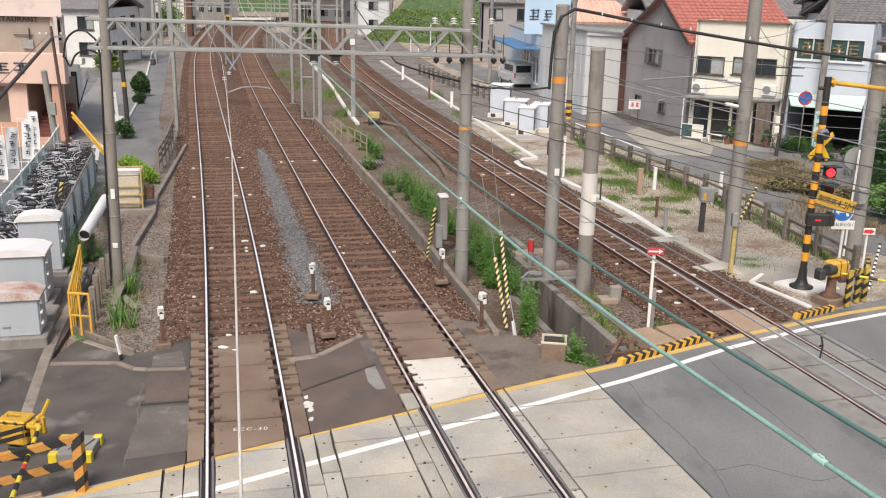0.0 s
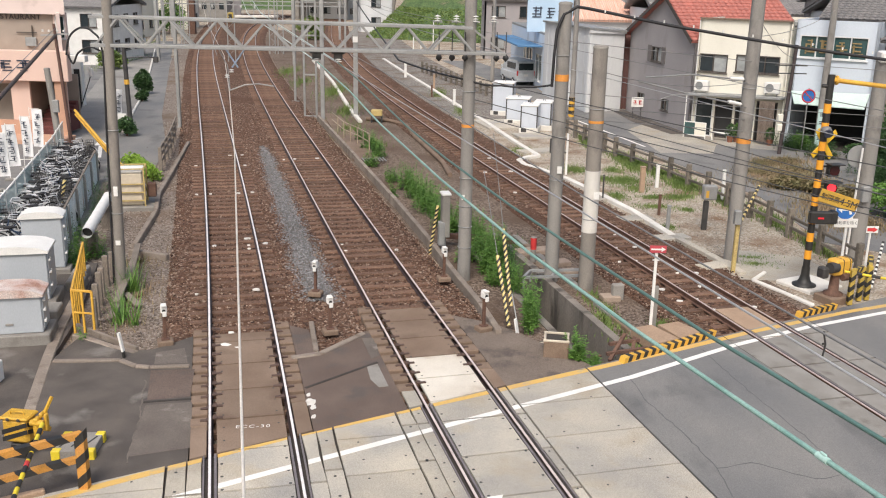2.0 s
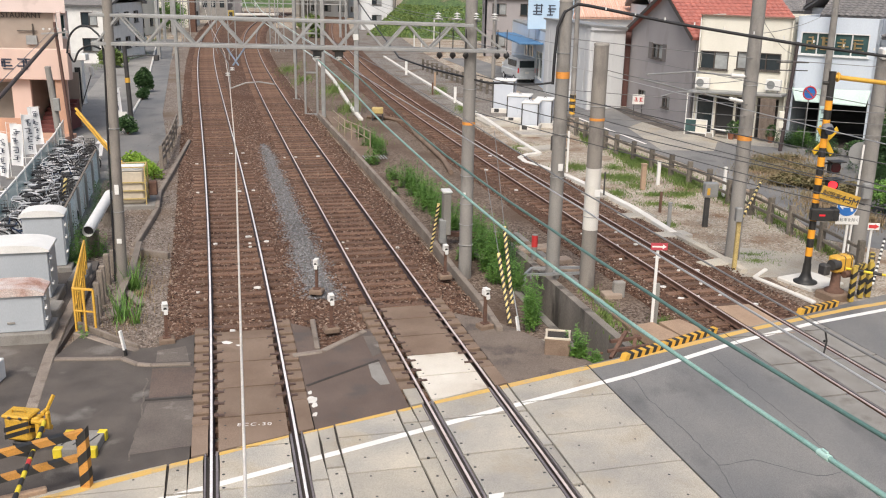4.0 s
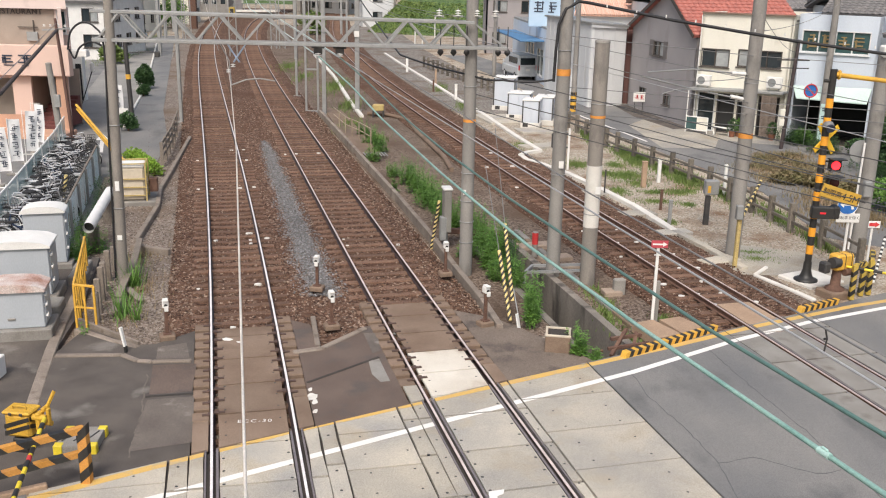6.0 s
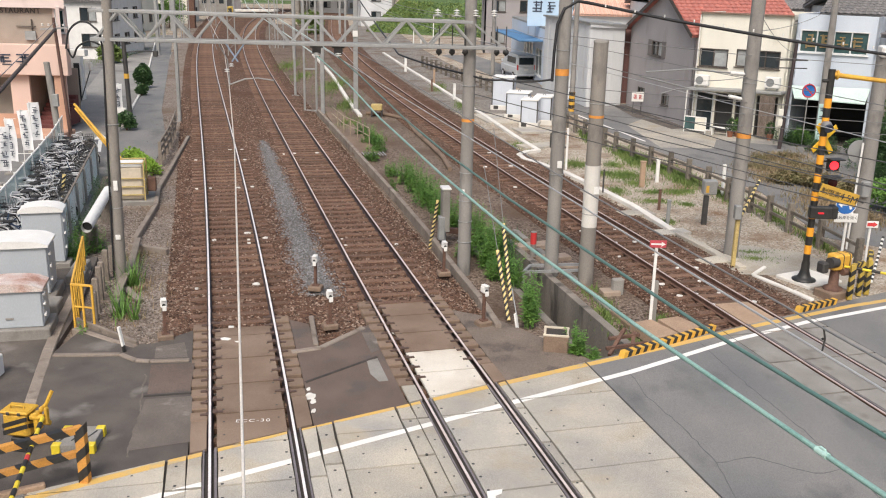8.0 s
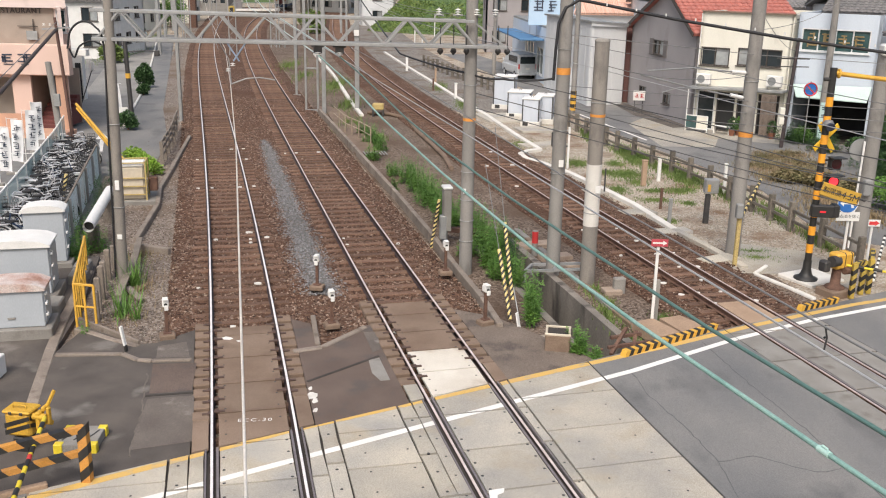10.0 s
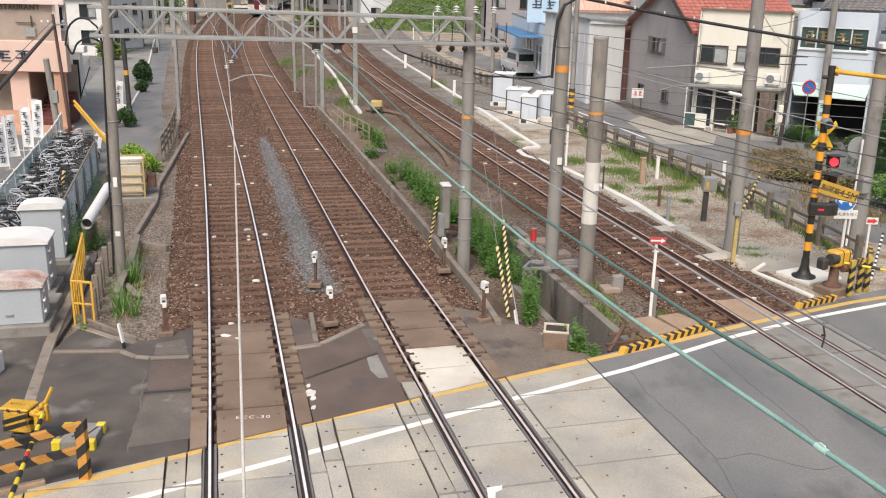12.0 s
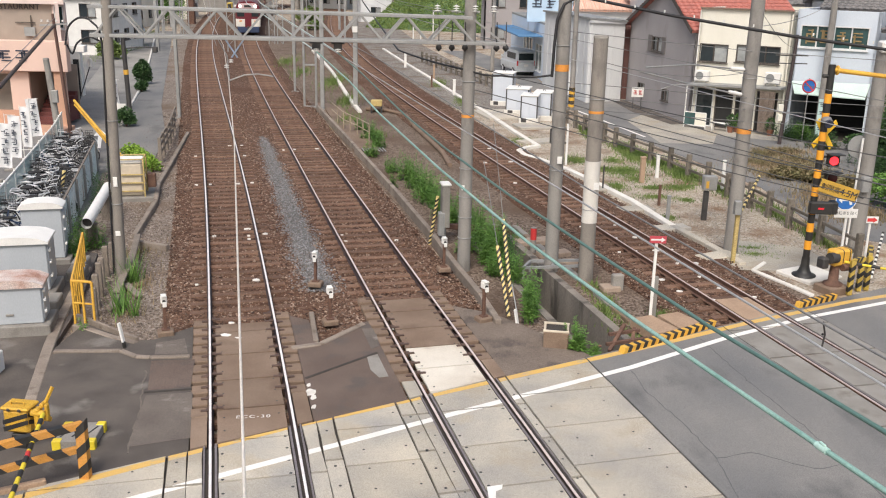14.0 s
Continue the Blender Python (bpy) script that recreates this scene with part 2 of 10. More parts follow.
RAIL_WORN = mat("worn_brownish_rail", (0.66, 0.585, 0.56), (0.52, 0.44, 0.41), 3.0, 0.45, 0.0, 30.0, 0.0, 0.1, spec=0.2)
RAIL_SIDE = mat("dark_rail_side", (0.040, 0.027, 0.028), (0.070, 0.042, 0.036), 3.0, 0.6, 0.1, 60.0, 0.25, 0.2)
GUARD_STEEL = mat("worn_guard_plate", (0.20, 0.175, 0.18), (0.27, 0.235, 0.235), 2.5, 0.5, 0.05, 40.0, 0.3, 0.15)
RAIL_DULL = mat("dull_worn_rail", (0.44, 0.36, 0.33), (0.54, 0.46, 0.43), 4.0, 0.45, 0.0, 30.0, 0.1, 0.1)
RUST = mat("rusty_iron", (0.11, 0.06, 0.045), (0.17, 0.095, 0.065), 5.0, 0.85, 0.3, 60.0, 0.1, 0.25)
SLEEPER = mat("weathered_sleeper", (0.130, 0.072, 0.047), (0.195, 0.118, 0.081), 2.2, 0.9, 0.35, 40.0, detail=0.34, spread=0.28)
GALV = mat("galvanised_steel", (0.365, 0.37, 0.365), (0.295, 0.295, 0.287), 2.5, 0.55, 0.05, 50.0, 0.35, 0.12, stain=(0.24, 0.165, 0.12), stain_scale=1.5, stain_at=0.66)
DARK_STEEL = mat("dark_steel", (0.05, 0.05, 0.052), (0.08, 0.075, 0.07), 4.0, 0.6, 0.1, 50.0, 0.3, 0.15)
WIRE_TEAL = mat("green_patina_copper", (0.20, 0.36, 0.32), (0.30, 0.47, 0.42), 3.0, 0.7, 0.1, 60.0, 0.1, 0.15)
WIRE_BRIGHT = mat("bright_copper_wire", (0.78, 0.73, 0.66), (0.62, 0.57, 0.50), 3.0, 0.4, 0.0, 40.0, 0.15, 0.1)
WIRE_STEEL = plain("bright_steel_wire", (0.55, 0.55, 0.55), 0.35, 0.4)
WIRE_PALE = mat("pale_patina_copper", (0.44, 0.55, 0.52), (0.55, 0.63, 0.60), 3.0, 0.7, 0.1, 60.0, 0.1, 0.15)
WIRE_GREY = plain("grey_wire", (0.22, 0.22, 0.22), 0.6, 0.2)
WIRE_DARK = plain("dark_grey_wire", (0.07, 0.07, 0.072), 0.6, 0.1)
WIRE_BLACK = plain("black_cable", (0.018, 0.018, 0.02), 0.6)
PORCELAIN = plain("white_porcelain", (0.82, 0.81, 0.78), 0.25)
YELLOW = mat("yellow_paint", (0.72, 0.42, 0.06), (0.62, 0.34, 0.05), 3.0, 0.55, 0.05, 40.0, detail=0.1, stain=(0.30, 0.19, 0.08), stain_scale=3.0, stain_at=0.66)
ORANGE = mat("orange_paint", (0.72, 0.30, 0.06), (0.62, 0.25, 0.05), 3.0, 0.55, 0.05, 40.0, detail=0.1)
BLACK = mat("black_paint", (0.02, 0.02, 0.02), (0.035, 0.033, 0.03), 4.0, 0.5, 0.05, 40.0, detail=0.15)
WHITE = mat("white_paint", (0.80, 0.79, 0.76), (0.70, 0.69, 0.66), 2.0, 0.6, 0.05, 40.0, detail=0.05, stain=(0.5, 0.47, 0.42), stain_scale=2.5, stain_at=0.68)
LINE_WHITE = mat("worn_road_white", (0.82, 0.80, 0.76), (0.72, 0.70, 0.66), 2.0, 0.75, 0.05, 60.0, detail=0.08, stain=(0.45, 0.43, 0.4), stain_scale=4.0, stain_at=0.70)
LINE_YELLOW = mat("worn_road_yellow", (0.66, 0.42, 0.10), (0.60, 0.39, 0.14), 2.0, 0.75, 0.05, 60.0, detail=0.12, stain=(0.45, 0.36, 0.22), stain_scale=3.5, stain_at=0.54)
LEAF = mat("weed_leaf", (0.085, 0.19, 0.033), (0.145, 0.275, 0.05), 2.0, 0.6, 0.0, 20.0, detail=0.3)
LEAF_DARK = mat("shrub_leaf", (0.03, 0.075, 0.022), (0.06, 0.125, 0.035), 3.0, 0.6, 0.0, 20.0, detail=0.3)
GRASS = mat("grass", (0.10, 0.17, 0.035), (0.17, 0.22, 0.06), 1.0, 0.8, 0.0, 20.0, detail=0.3)
DRY_GRASS = mat("dry_grass", (0.31, 0.215, 0.14), (0.20, 0.18, 0.085), 1.0, 0.85, 0.0, 20.0, detail=0.3)


# ------------------------------------------------ the three tracks' lines
CURVES = {
    "west": (-0.429, -0.013, 6.125, -9.315, -21.805, 0.174),
    "middle": (-0.417, 2.338, -1.8, 1.337, -27.003, 5.037),
    "east": (-2.951, 10.303, -4.854, -26.83, 13.851),
}


def bend(line, y):
    """x of a track's middle line at y, carried on straight at both ends."""
    c = CURVES[line]
    k = min(max(y, 12.0), 180.0)
    x = slope = 0.0
    for a in c:
        slope = slope * k / 100 + x
        x = x * k / 100 + a
    return x + slope / 100 * (y - k)


def lean(line, y):
    return (bend(line, y + 0.5) - bend(line, y - 0.5))


def beside(line, y, off):
    """The point off metres to the right of a track's middle line."""
    s = lean(line, y)
    n = math.hypot(1, s)
    return bend(line, y) + off / n, y - off * s / n


def west(y):
    return bend("west", y)


def middle(y):
    return bend("middle", y)


def east(y):
    return bend("east", y)


def road_far(x):
    """The far edge of the road over the crossing."""
    return 17.0 + 0.59 * x


# the open drain between the middle and the east track
def drain_left(y):
    return 3.47 - 0.262 * (y - 19.4)


def drain_right(y):
    return 4.55 - 0.262 * (y - 19.4)


DRAIN = (19.0, 30.5)


def make_ground():
    ys = [-250, -60, 0, 10, 15, 17, 18, 19.0] + [19.0 + 11.5 * i / 12 for i in range(1, 13)] + [32 + 2 * i for i in range(30)] + [95 + 6 * i for i in range(18)] + [220, 300, 500, 900, 2000]
    rows = []
    for y in ys:
        a = [-1500, -300, west(y) - 30, west(y) - 14, west(y) - 8, west(y) - 4, west(y), middle(y) - 1.9, middle(y), middle(y) + 1.6, drain_left(y), drain_right(y), east(y) - 0.6, east(y) + 0.6, east(y) + 3, east(y) + 7, east(y) + 15, east(y) + 40, 400, 1500]
        if not 18 <= y <= 32:
            a[10] = middle(y) + 1.6 + (east(y) - middle(y) - 2.2) * 0.33
            a[11] = middle(y) + 1.6 + (east(y) - middle(y) - 2.2) * 0.66
        rows.append([(x, y, -0.28) for x in a])
    sh = Shape()
    n = len(rows[0])
    sh.v = [p for r in rows for p in r]
    for i in range(len(rows) - 1):
        for k in range(n - 1):
            if k == 10 and DRAIN[0] <= ys[i] and ys[i + 1] <= DRAIN[1]:
                continue
            sh.f.append((i * n + k, i * n + k + 1, (i + 1) * n + k + 1, (i + 1) * n + k))
            sh.s.append(True)
    solo("ground", sh, DIRT, "grey-brown gravelly dirt beside the railway", "ground", kind="structure")


def make_bed(name, left, right, y0, y1, label, lines):
    """A raised, rounded bed of ballast between two offset lines."""
    rows = []
    y = y0
    while y < y1:
        a, b = left(y), right(y)
        r = []
        for i in range(45):
            f = i / 44
            x = a + (b - a) * f
            edge = min(f, 1 - f) * (b - a)
            z = -0.30 + 0.128 * min(1, edge / 0.45) + 0.035 * noise.noise((x * 1.7, y * 1.7, 3.0)) * min(1, edge / 0.3)
            z -= 0.024 * min(1.0, max(0.0, 1.45 - min(abs(x - bend(k, y)) for k in lines)) * 3)
            r.append((x, y, z))
        rows.append(r)
        y += 0.35 if y < 40 else (0.8 if y < 90 else 3.0)
    return solo(name, Shape().grid(rows), BALLAST, label, "ballast", kind="stuff")


def make_track(line, gauge, y0, y1, label):
    tr = thing("railway_track", (0, 0, 0), label, "railway track", "railway tracks", kind="structure")
    half = gauge / 2
    ys = [-8 + 2.0 * i for i in range(int((y1 + 8) / 2))]
    for side in (-1, 1):
        rail = Shape()
        prof = [(-0.063, -0.153), (0.063, -0.153), (0.063, -0.140), (0.012, -0.122), (0.012, -0.045), (0.034, -0.034), (0.034, -0.006)]
        prof = prof + [(-x, z) for x, z in prof[::-1][:-2]]
        rows = [[(*beside(line, y, side * half + u), z) for u, z in prof] for y in ys]
        rail.grid(rows, False)
        ra = part("rail", rail, RAIL_SIDE if gauge > 1.3 else RUST, tr, "dark rusty steel rail")
        top = Shape()
        top.grid([[(*beside(line, y, side * half + u), z) for u, z in ((-0.025, -0.008), (-0.020, 0.002), (0.020, 0.002), (0.025, -0.008))] for y in ys], False)
        part("rail_head", top, {"west": RAIL_TOP, "middle": RAIL_WORN, "east": RAIL_DULL}[line], ra, "polished running surface")
    length = gauge + 0.95
    sh = Shape().box((0, 0, -0.06), (length, 0.22, 0.13), 0, 0.012)
    for s in (-1, 1):
        sh.box((s * half, 0, 0.012), (0.32, 0.15, 0.018), 0, 0.004)
    me = sh.mesh("sleeper", SLEEPER)
    y, n = y0, 0
    while y < y1 and n < 300:
        ob = new("sleeper", me)
        ob.parent = tr
        x, yy = beside(line, y, rng.uniform(-0.03, 0.03))
        ob.matrix_basis = pose(x, yy, -0.158 + rng.uniform(-0.012, 0.006), 0, 0, math.degrees(math.atan(-lean(line, y))) + rng.uniform(-1.0, 1.0))
        y += 0.60 / math.hypot(1, lean(line, y))
        n += 1
    return tr


def make_verges():
    """Sheets of gravel that differ from the yard's dirt."""
    def sheet(a, b, y0, y1, step, material, label, z=-0.268):
        rows = []
        y = y0
        while y <= y1:
            l, r = a(y), b(y)
            rows.append([(l + (r - l) * k / 6, y, z + 0.02 * noise.noise((l + k, y, 2.0))) for k in range(7)])
            y += step
        solo("verge_gravel", Shape().grid(rows), material, label, "gravel", kind="stuff")

    sheet(lambda y: middle(y) + 2.1, lambda y: east(y) - 1.9, 31.0, 150, 1.5, BROWN_GRAVEL, "brown gravel verge between the tracks")
    sheet(lambda y: drain_right(y) + 0.2, lambda y: east(y) - 1.9, 20.0, 31.0, 1.0, BROWN_GRAVEL, "brown gravel verge between drain and track")
    sheet(lambda y: middle(y) + 2.1, lambda y: drain_left(y) - 0.2, 21.0, 31.0, 1.0, BROWN_GRAVEL, "brown gravel verge beside the drain")
    def yard_edge(y):
        """Where the single track's dark shoulder meets the yard."""
        pts = ((22.0, 10.6), (28.46, 9.0), (31.44, 7.7), (35.97, 5.8), (45.37, 3.05), (58.53, 0.4))
        for (y0, x0), (y1, x1) in zip(pts, pts[1:]):
            if y <= y1:
                break
        return x0 + (x1 - x0) * (y - y0) / (y1 - y0) + 0.15 * noise.noise((y * 0.8, 7.0, 0.0))

    sheet(lambda y: east(y) + 1.9, yard_edge, 23.4, 58.5, 0.7, BROWN_GRAVEL, "dark brown gravel shoulder of the single track", -0.262)
    sheet(lambda y: west(y) - 4.6 - 0.02 * (y - 20) if y < 38 else west(y) - 3.3, lambda y: west(y) - 1.75, 19.4, 150, 1.0, BANK_GRAVEL, "grey-brown gravel bank beside the tracks", -0.225)
    sheet(lambda y: east(y) + 2.1, lambda y: east(y) + 9.0, 58.0, 150, 2.0, GREY_GRAVEL, "grey gravel verge beside the single track")


# ------------------------------------------------ road over the crossing
PANELS = []


def band(line, a, b, y0, y1, n=3):
    """A strip of a track's plan between two offsets."""
    ys = [y0 + (y1 - y0) * i / n for i in range(n + 1)]
    return [beside(line, y, a) for y in ys] + [beside(line, y, b) for y in ys[::-1]]


def inset(poly, d):
    """A polygon drawn in by d on all sides (convex outlines only)."""
    cx, cy = sum(p[0] for p in poly) / len(poly), sum(p[1] for p in poly) / len(poly)
    out = []
    for x, y in poly:
        r = math.hypot(x - cx, y - cy) or 1
        out.append((x - (x - cx) / r * d * 1.3, y - (y - cy) / r * d * 1.3))
    return out


def concrete_panel(parent, poly, material, z=-0.004):
    poly = inset(poly, 0.026)
    if len(poly) < 3:
        return
    sh = Shape().prism(poly, z - 0.05, z)
    ob = part("panel", sh, material, parent)
    PANELS.append(poly)
    return ob


def make_road():
    # the road's own frame: u along it, n towards the bridge
    def ru(u, n):
        return (0.861 * u + 0.508 * n, 17.0 + 0.508 * u - 0.861 * n)

    road = thing("road", (0, 0, 0), "grey asphalt road with concrete panels over the level crossing", "road", kind="structure")
    part("road_base", Shape().prism([ru(-60, 0.02), ru(70, 0.02), ru(70, 9), ru(-60, 9)], -0.25, -0.055), DARK_ROAD, road)
    edge = [beside("middle", y, 3.1) for y in (6, 18.6)]
    far_e = [beside("east", y, -1.35) for y in (10, 21.2)]
    # asphalt between the middle and the east track, then beyond it
    a = clip([edge[0], edge[1], (edge[1][0] + 0.2, edge[1][1] + 3), (far_e[1][0], far_e[1][1] + 2), far_e[1], far_e[0]], -0.59, 1, 17.0)
    part("asphalt", Shape().prism(a, -0.05, -0.006), ASPHALT, road, "smooth grey asphalt with tar seams")
    b0 = [beside("east", y, 1.4) for y in (8, 24)]
    b = clip([b0[0], b0[1], (b0[1][0] + 0.5, b0[1][1] + 6), (70, 70), (70, 40), (30, 8)], -0.59, 1, 17.0)
    part("asphalt", Shape().prism(b, -0.05, -0.006), ASPHALT, road, "smooth grey asphalt with tar seams")
    c = clip([beside("west", 8, -3.6), beside("west", 17, -3.6), (-60, -10), (-60, -30)], -0.59, 1, 17.0)
    part("asphalt", Shape().prism(c, -0.05, -0.006), ASPHALT, road, "smooth grey asphalt with tar seams")
    # concrete panels, row by row along each track
    cols = [("west", -3.6, -1.46, CONCRETE, 1.9), ("west", -1.46, -1.13, CONCRETE, 2.7), ("west", -1.13, -0.875, CONCRETE, 2.7), ("west", -0.64, 0.64, CONCRETE, 1.35),
            ("west", 0.875, 1.15, CONCRETE, 2.7), ("west", 1.15, 1.46, CONCRETE, 2.7), ("middle", -1.41, -1.10, CONCRETE, 1.35), ("middle", -1.10, -0.875, CONCRETE, 2.7),
            ("middle", -0.64, 0.64, CONCRETE, 1.35), ("middle", 0.875, 1.05, CONCRETE, 1.35), ("middle", 1.05, 3.09, CONCRETE, 1.35),
            ("east", -1.35, -0.64, CONCRETE_GREY, 1.6), ("east", -0.47, 0.47, CONCRETE_GREY, 1.6), ("east", 0.64, 1.4, CONCRETE_GREY, 1.6)]
    for line, a0, a1, ma, step in cols:
        y = 8.2 + (0.35 if a0 > 1 else 0)
        while y < 25:
            poly = clip(band(line, a0, a1, y, y + step), -0.59, 1, 17.0)
            if len(poly) > 2:
                concrete_panel(road, poly, ma)
            y += step
    p, q = beside("middle", 10, -1.41), beside("middle", 18, -1.41)
    y = 8.62
    while y < 18:
        poly = clip(band("west", 1.46, 4.6, y, y + 1.27, 1), q[1] - p[1], p[0] - q[0], (q[1] - p[1]) * p[0] + (p[0] - q[0]) * p[1])
        poly = clip(poly, -0.59, 1, 17.0)
        if len(poly) > 2:
            concrete_panel(road, poly, CONCRETE)
        y += 1.27
    # painted lines lie on the panels and on the asphalt
    lines = (("edge_line", LINE_YELLOW, "worn yellow edge line", 0.085, [(-9.0, 11.22), (-6.02, 13.23), (-2.77, 15.37), (1.33, 17.68), (5.15, 19.84), (7.47, 21.22), (10.6, 22.9), (14.0, 24.4)]),
             ("stop_line", LINE_WHITE, "worn white road line", 0.075, [(-9.0, 10.3), (-4.5, 13.08), (1.41, 16.76), (4.09, 18.41), (6.76, 20.3), (9.1, 21.7), (11.49, 22.87), (20.0, 26.7), (30.0, 31.4)]))
    for name, ma, lab, hw, pts in lines:
        sh = Shape()
        for p, q in zip(pts, pts[1:]):
            dx, dy = q[0] - p[0], q[1] - p[1]
            k = math.hypot(dx, dy)
            nx, ny = -dy / k, dx / k
            for poly in PANELS + [a, b, c]:
                o = clip(clip(clip(clip(poly, nx, ny, nx * p[0] + ny * p[1] + hw), -nx, -ny, -nx * p[0] - ny * p[1] + hw), -1, 0, -p[0]), 1, 0, q[0])
                if len(o) > 2:
                    sh.prism(o, -0.02, 0.0005 if poly not in (a, b, c) else -0.0018)
        part(name, sh, ma, road, lab)
    # bolt holes along the panels between the rails
    holes = Shape()
    for line in ("west", "middle"):
        for off in (-0.55, 0.55):
            y = 12.4
            while y < 17.5:
                x, yy = beside(line, y, off)
                if yy < road_far(x) - 0.3:
                    holes.cyl((x, yy, -0.02), (x, yy, -0.0022), 0.028, n=8)
                y += 0.42
    for line, off in (("west", 1.3), ("west", -1.3), ("middle", -1.25)):
        y = 12.5
        while y < 17.5:
            x, yy = beside(line, y, off)
            if yy < road_far(x) - 0.3:
                holes.cyl((x, yy, -0.02), (x, yy, -0.0022), 0.028, n=8)
            y += 0.62
    for line, y1 in (("west", 20.2), ("middle", 21.5)):
        for off in (-0.5, 0.5):
            y = 14.3
            while y < y1:
                x, yy = beside(line, y, off)
                if yy > road_far(x) + 0.2:
                    holes.cyl((x, yy, -0.02), (x, yy, -0.0022), 0.022, n=8)
                y += 0.51
    for line, off in (("west", -2.9), ("west", -2.0), ("west", 1.85), ("west", 2.6), ("middle", 1.5), ("middle", 2.6), ("middle", -0.98), ("middle", 0.96)):
        y = 12.3
        while y < 19:
            x, yy = beside(line, y, off)
            if yy < road_far(x) - 0.3:
                holes.cyl((x, yy, -0.02), (x, yy, -0.0022), 0.022, n=8)
            y += 0.63
    part("bolt_hole", holes, BLACK, road, "dark recessed bolt holes")
    # grey rubber strips that flank the rails within the road
    for line, g in (("west", 0.75), ("middle", 0.75), ("east", 0.566)):
        for s in (-1, 1):
            for u0, u1, zz, ma in ((-0.115, -0.075, -0.010, GUARD_STEEL), (0.09, 0.118, -0.012, GUARD_STEEL)):
                sh = Shape()
                poly = clip(band(line, s * (g + u0), s * (g + u1), 9, 23, 8), -0.59, 1, 17.05)
                if len(poly) > 2:
                    sh.prism(poly, -0.05, zz)
                    part("rail_guard", sh, ma, road)
    # a worn white road arrow
    part("road_marking", Shape().prism([(0.81, 13.48), (1.07, 13.56), (1.05, 13.42), (0.95, 13.35), (0.93, 13.02), (0.83, 13.01)], -0.02, -0.0015), LINE_WHITE, road, "worn white road marking")
    # tar seams
    seam = Shape()
    for pts in ([(4.02, 18.56), (4.13, 17.3), (4.56, 15.97), (4.86, 14.56), (4.85, 13.85), (4.79, 12.6)], [(4.86, 14.56), (5.53, 14.83), (6.42, 14.28), (7.08, 14.46)], [(6.0, 20.1), (6.42, 17.68), (6.86, 15.73), (7.11, 14.31), (7.3, 12.8)]):
        fine = []
        for p, q in zip(pts, pts[1:]):
            n = max(2, int(math.dist(p, q) / 0.16))
            for i in range(n):
                fine.append((p[0] + (q[0] - p[0]) * i / n + rng.uniform(-0.025, 0.025), p[1] + (q[1] - p[1]) * i / n + rng.uniform(-0.025, 0.025)))
        for p, q in zip(fine, fine[1:]):
            d = Vector((q[0] - p[0], q[1] - p[1])).normalized() * rng.uniform(0.005, 0.012)
            seam.prism([(p[0] - d.y, p[1] + d.x), (p[0] + d.y, p[1] - d.x), (q[0] + d.y, q[1] - d.x), (q[0] - d.y, q[1] + d.x)], -0.03, -0.003)
    part("tar_seam", seam, TAR, road, "dark tar seams")

    # brown aprons between the road and the ballast
    apron = thing("crossing_apron", (0, 0, 0), "dark patched asphalt apron beside the crossing", "apron", kind="structure")
    L = [beside("west", y, -1.12) for y in (14.0, 17, 20.6)]
    poly = clip([(-8.4, 18.9), (-7.8, 16.4), (-8.6, 13.5), (-7.6, 12.0), L[0], L[1], L[2], (-6.4, 19.5), (-6.9, 19.4), (-8.3, 20.4)], 0.59, -1, -17.0)
    part("asphalt", Shape().prism(poly, -0.3, -0.05), ASPHALT_DARK, apron)
    A = [beside("west", y, 1.12) for y in (15, 18, 20.9)]
    B = [beside("middle", y, -1.12) for y in (21.2, 18, 16)]
    poly = clip([A[0], A[1], A[2], (-3.15, 20.9), (-2.75, 19.5), (-1.9, 20.8), B[0], B[1], B[2]], 0.59, -1, -17.0)
    part("asphalt", Shape().prism(poly, -0.3, -0.05), APRON_RED, apron)
    C = [beside("middle", y, 1.12) for y in (16.5, 19, 21.8)]
    poly = clip([C[2], (1.3, 21.6), (2.5, 20.2), (3.4, 19.0), (3.2, 17.5), C[0], C[1]], 0.59, -1, -17.0)
    part("asphalt", Shape().prism(poly, -0.3, -0.05), APRON_DIRT, apron)
    # later fillings, nearly flush
    for poly, ma in (([(-6.12, 18.32), (-5.22, 18.45), (-4.97, 17.1), (-5.76, 16.9)], APRON_RED), ([(-5.72, 16.66), (-4.86, 16.86), (-4.40, 15.0), (-5.42, 14.62)], APRON_GREY),
                     ([(-1.83, 20.4), (-1.52, 20.45), (-1.36, 19.4), (-1.52, 19.2)], APRON_GREY), ([(-1.58, 18.78), (-1.36, 18.92), (-1.05, 17.78), (-1.24, 17.72), (-1.45, 18.1)], CONCRETE_GREY),
                     ([(-6.3, 19.3), (-5.75, 19.6), (-5.45, 18.75), (-6.15, 18.66)], APRON_GREY)):
        part("patch", Shape().prism(poly, -0.2, -0.045), ma, apron, "rough asphalt patch")
    kerbs = ((-8.34, 18.68), (-6.92, 18.8), (-6.49, 18.5), (-6.18, 18.47), (-5.36, 18.57))
    for p, q in zip(kerbs, kerbs[1:]):
        part("edging_strip", Shape().beam((*p, -0.07), (*q, -0.07), 0.13, 0.13, 0.02), CONCRETE_WARM, apron)
    for p, q, w in (((-3.27, 19.15), (-2.68, 19.42), 0.17), ((-2.68, 19.42), (-1.82, 20.72), 0.15), ((-3.15, 21.4), (-2.79, 19.6), 0.12)):
        part("edging_strip", Shape().beam((*p, -0.07), (*q, -0.07), w, 0.11, 0.02), CONCRETE_WARM, apron)
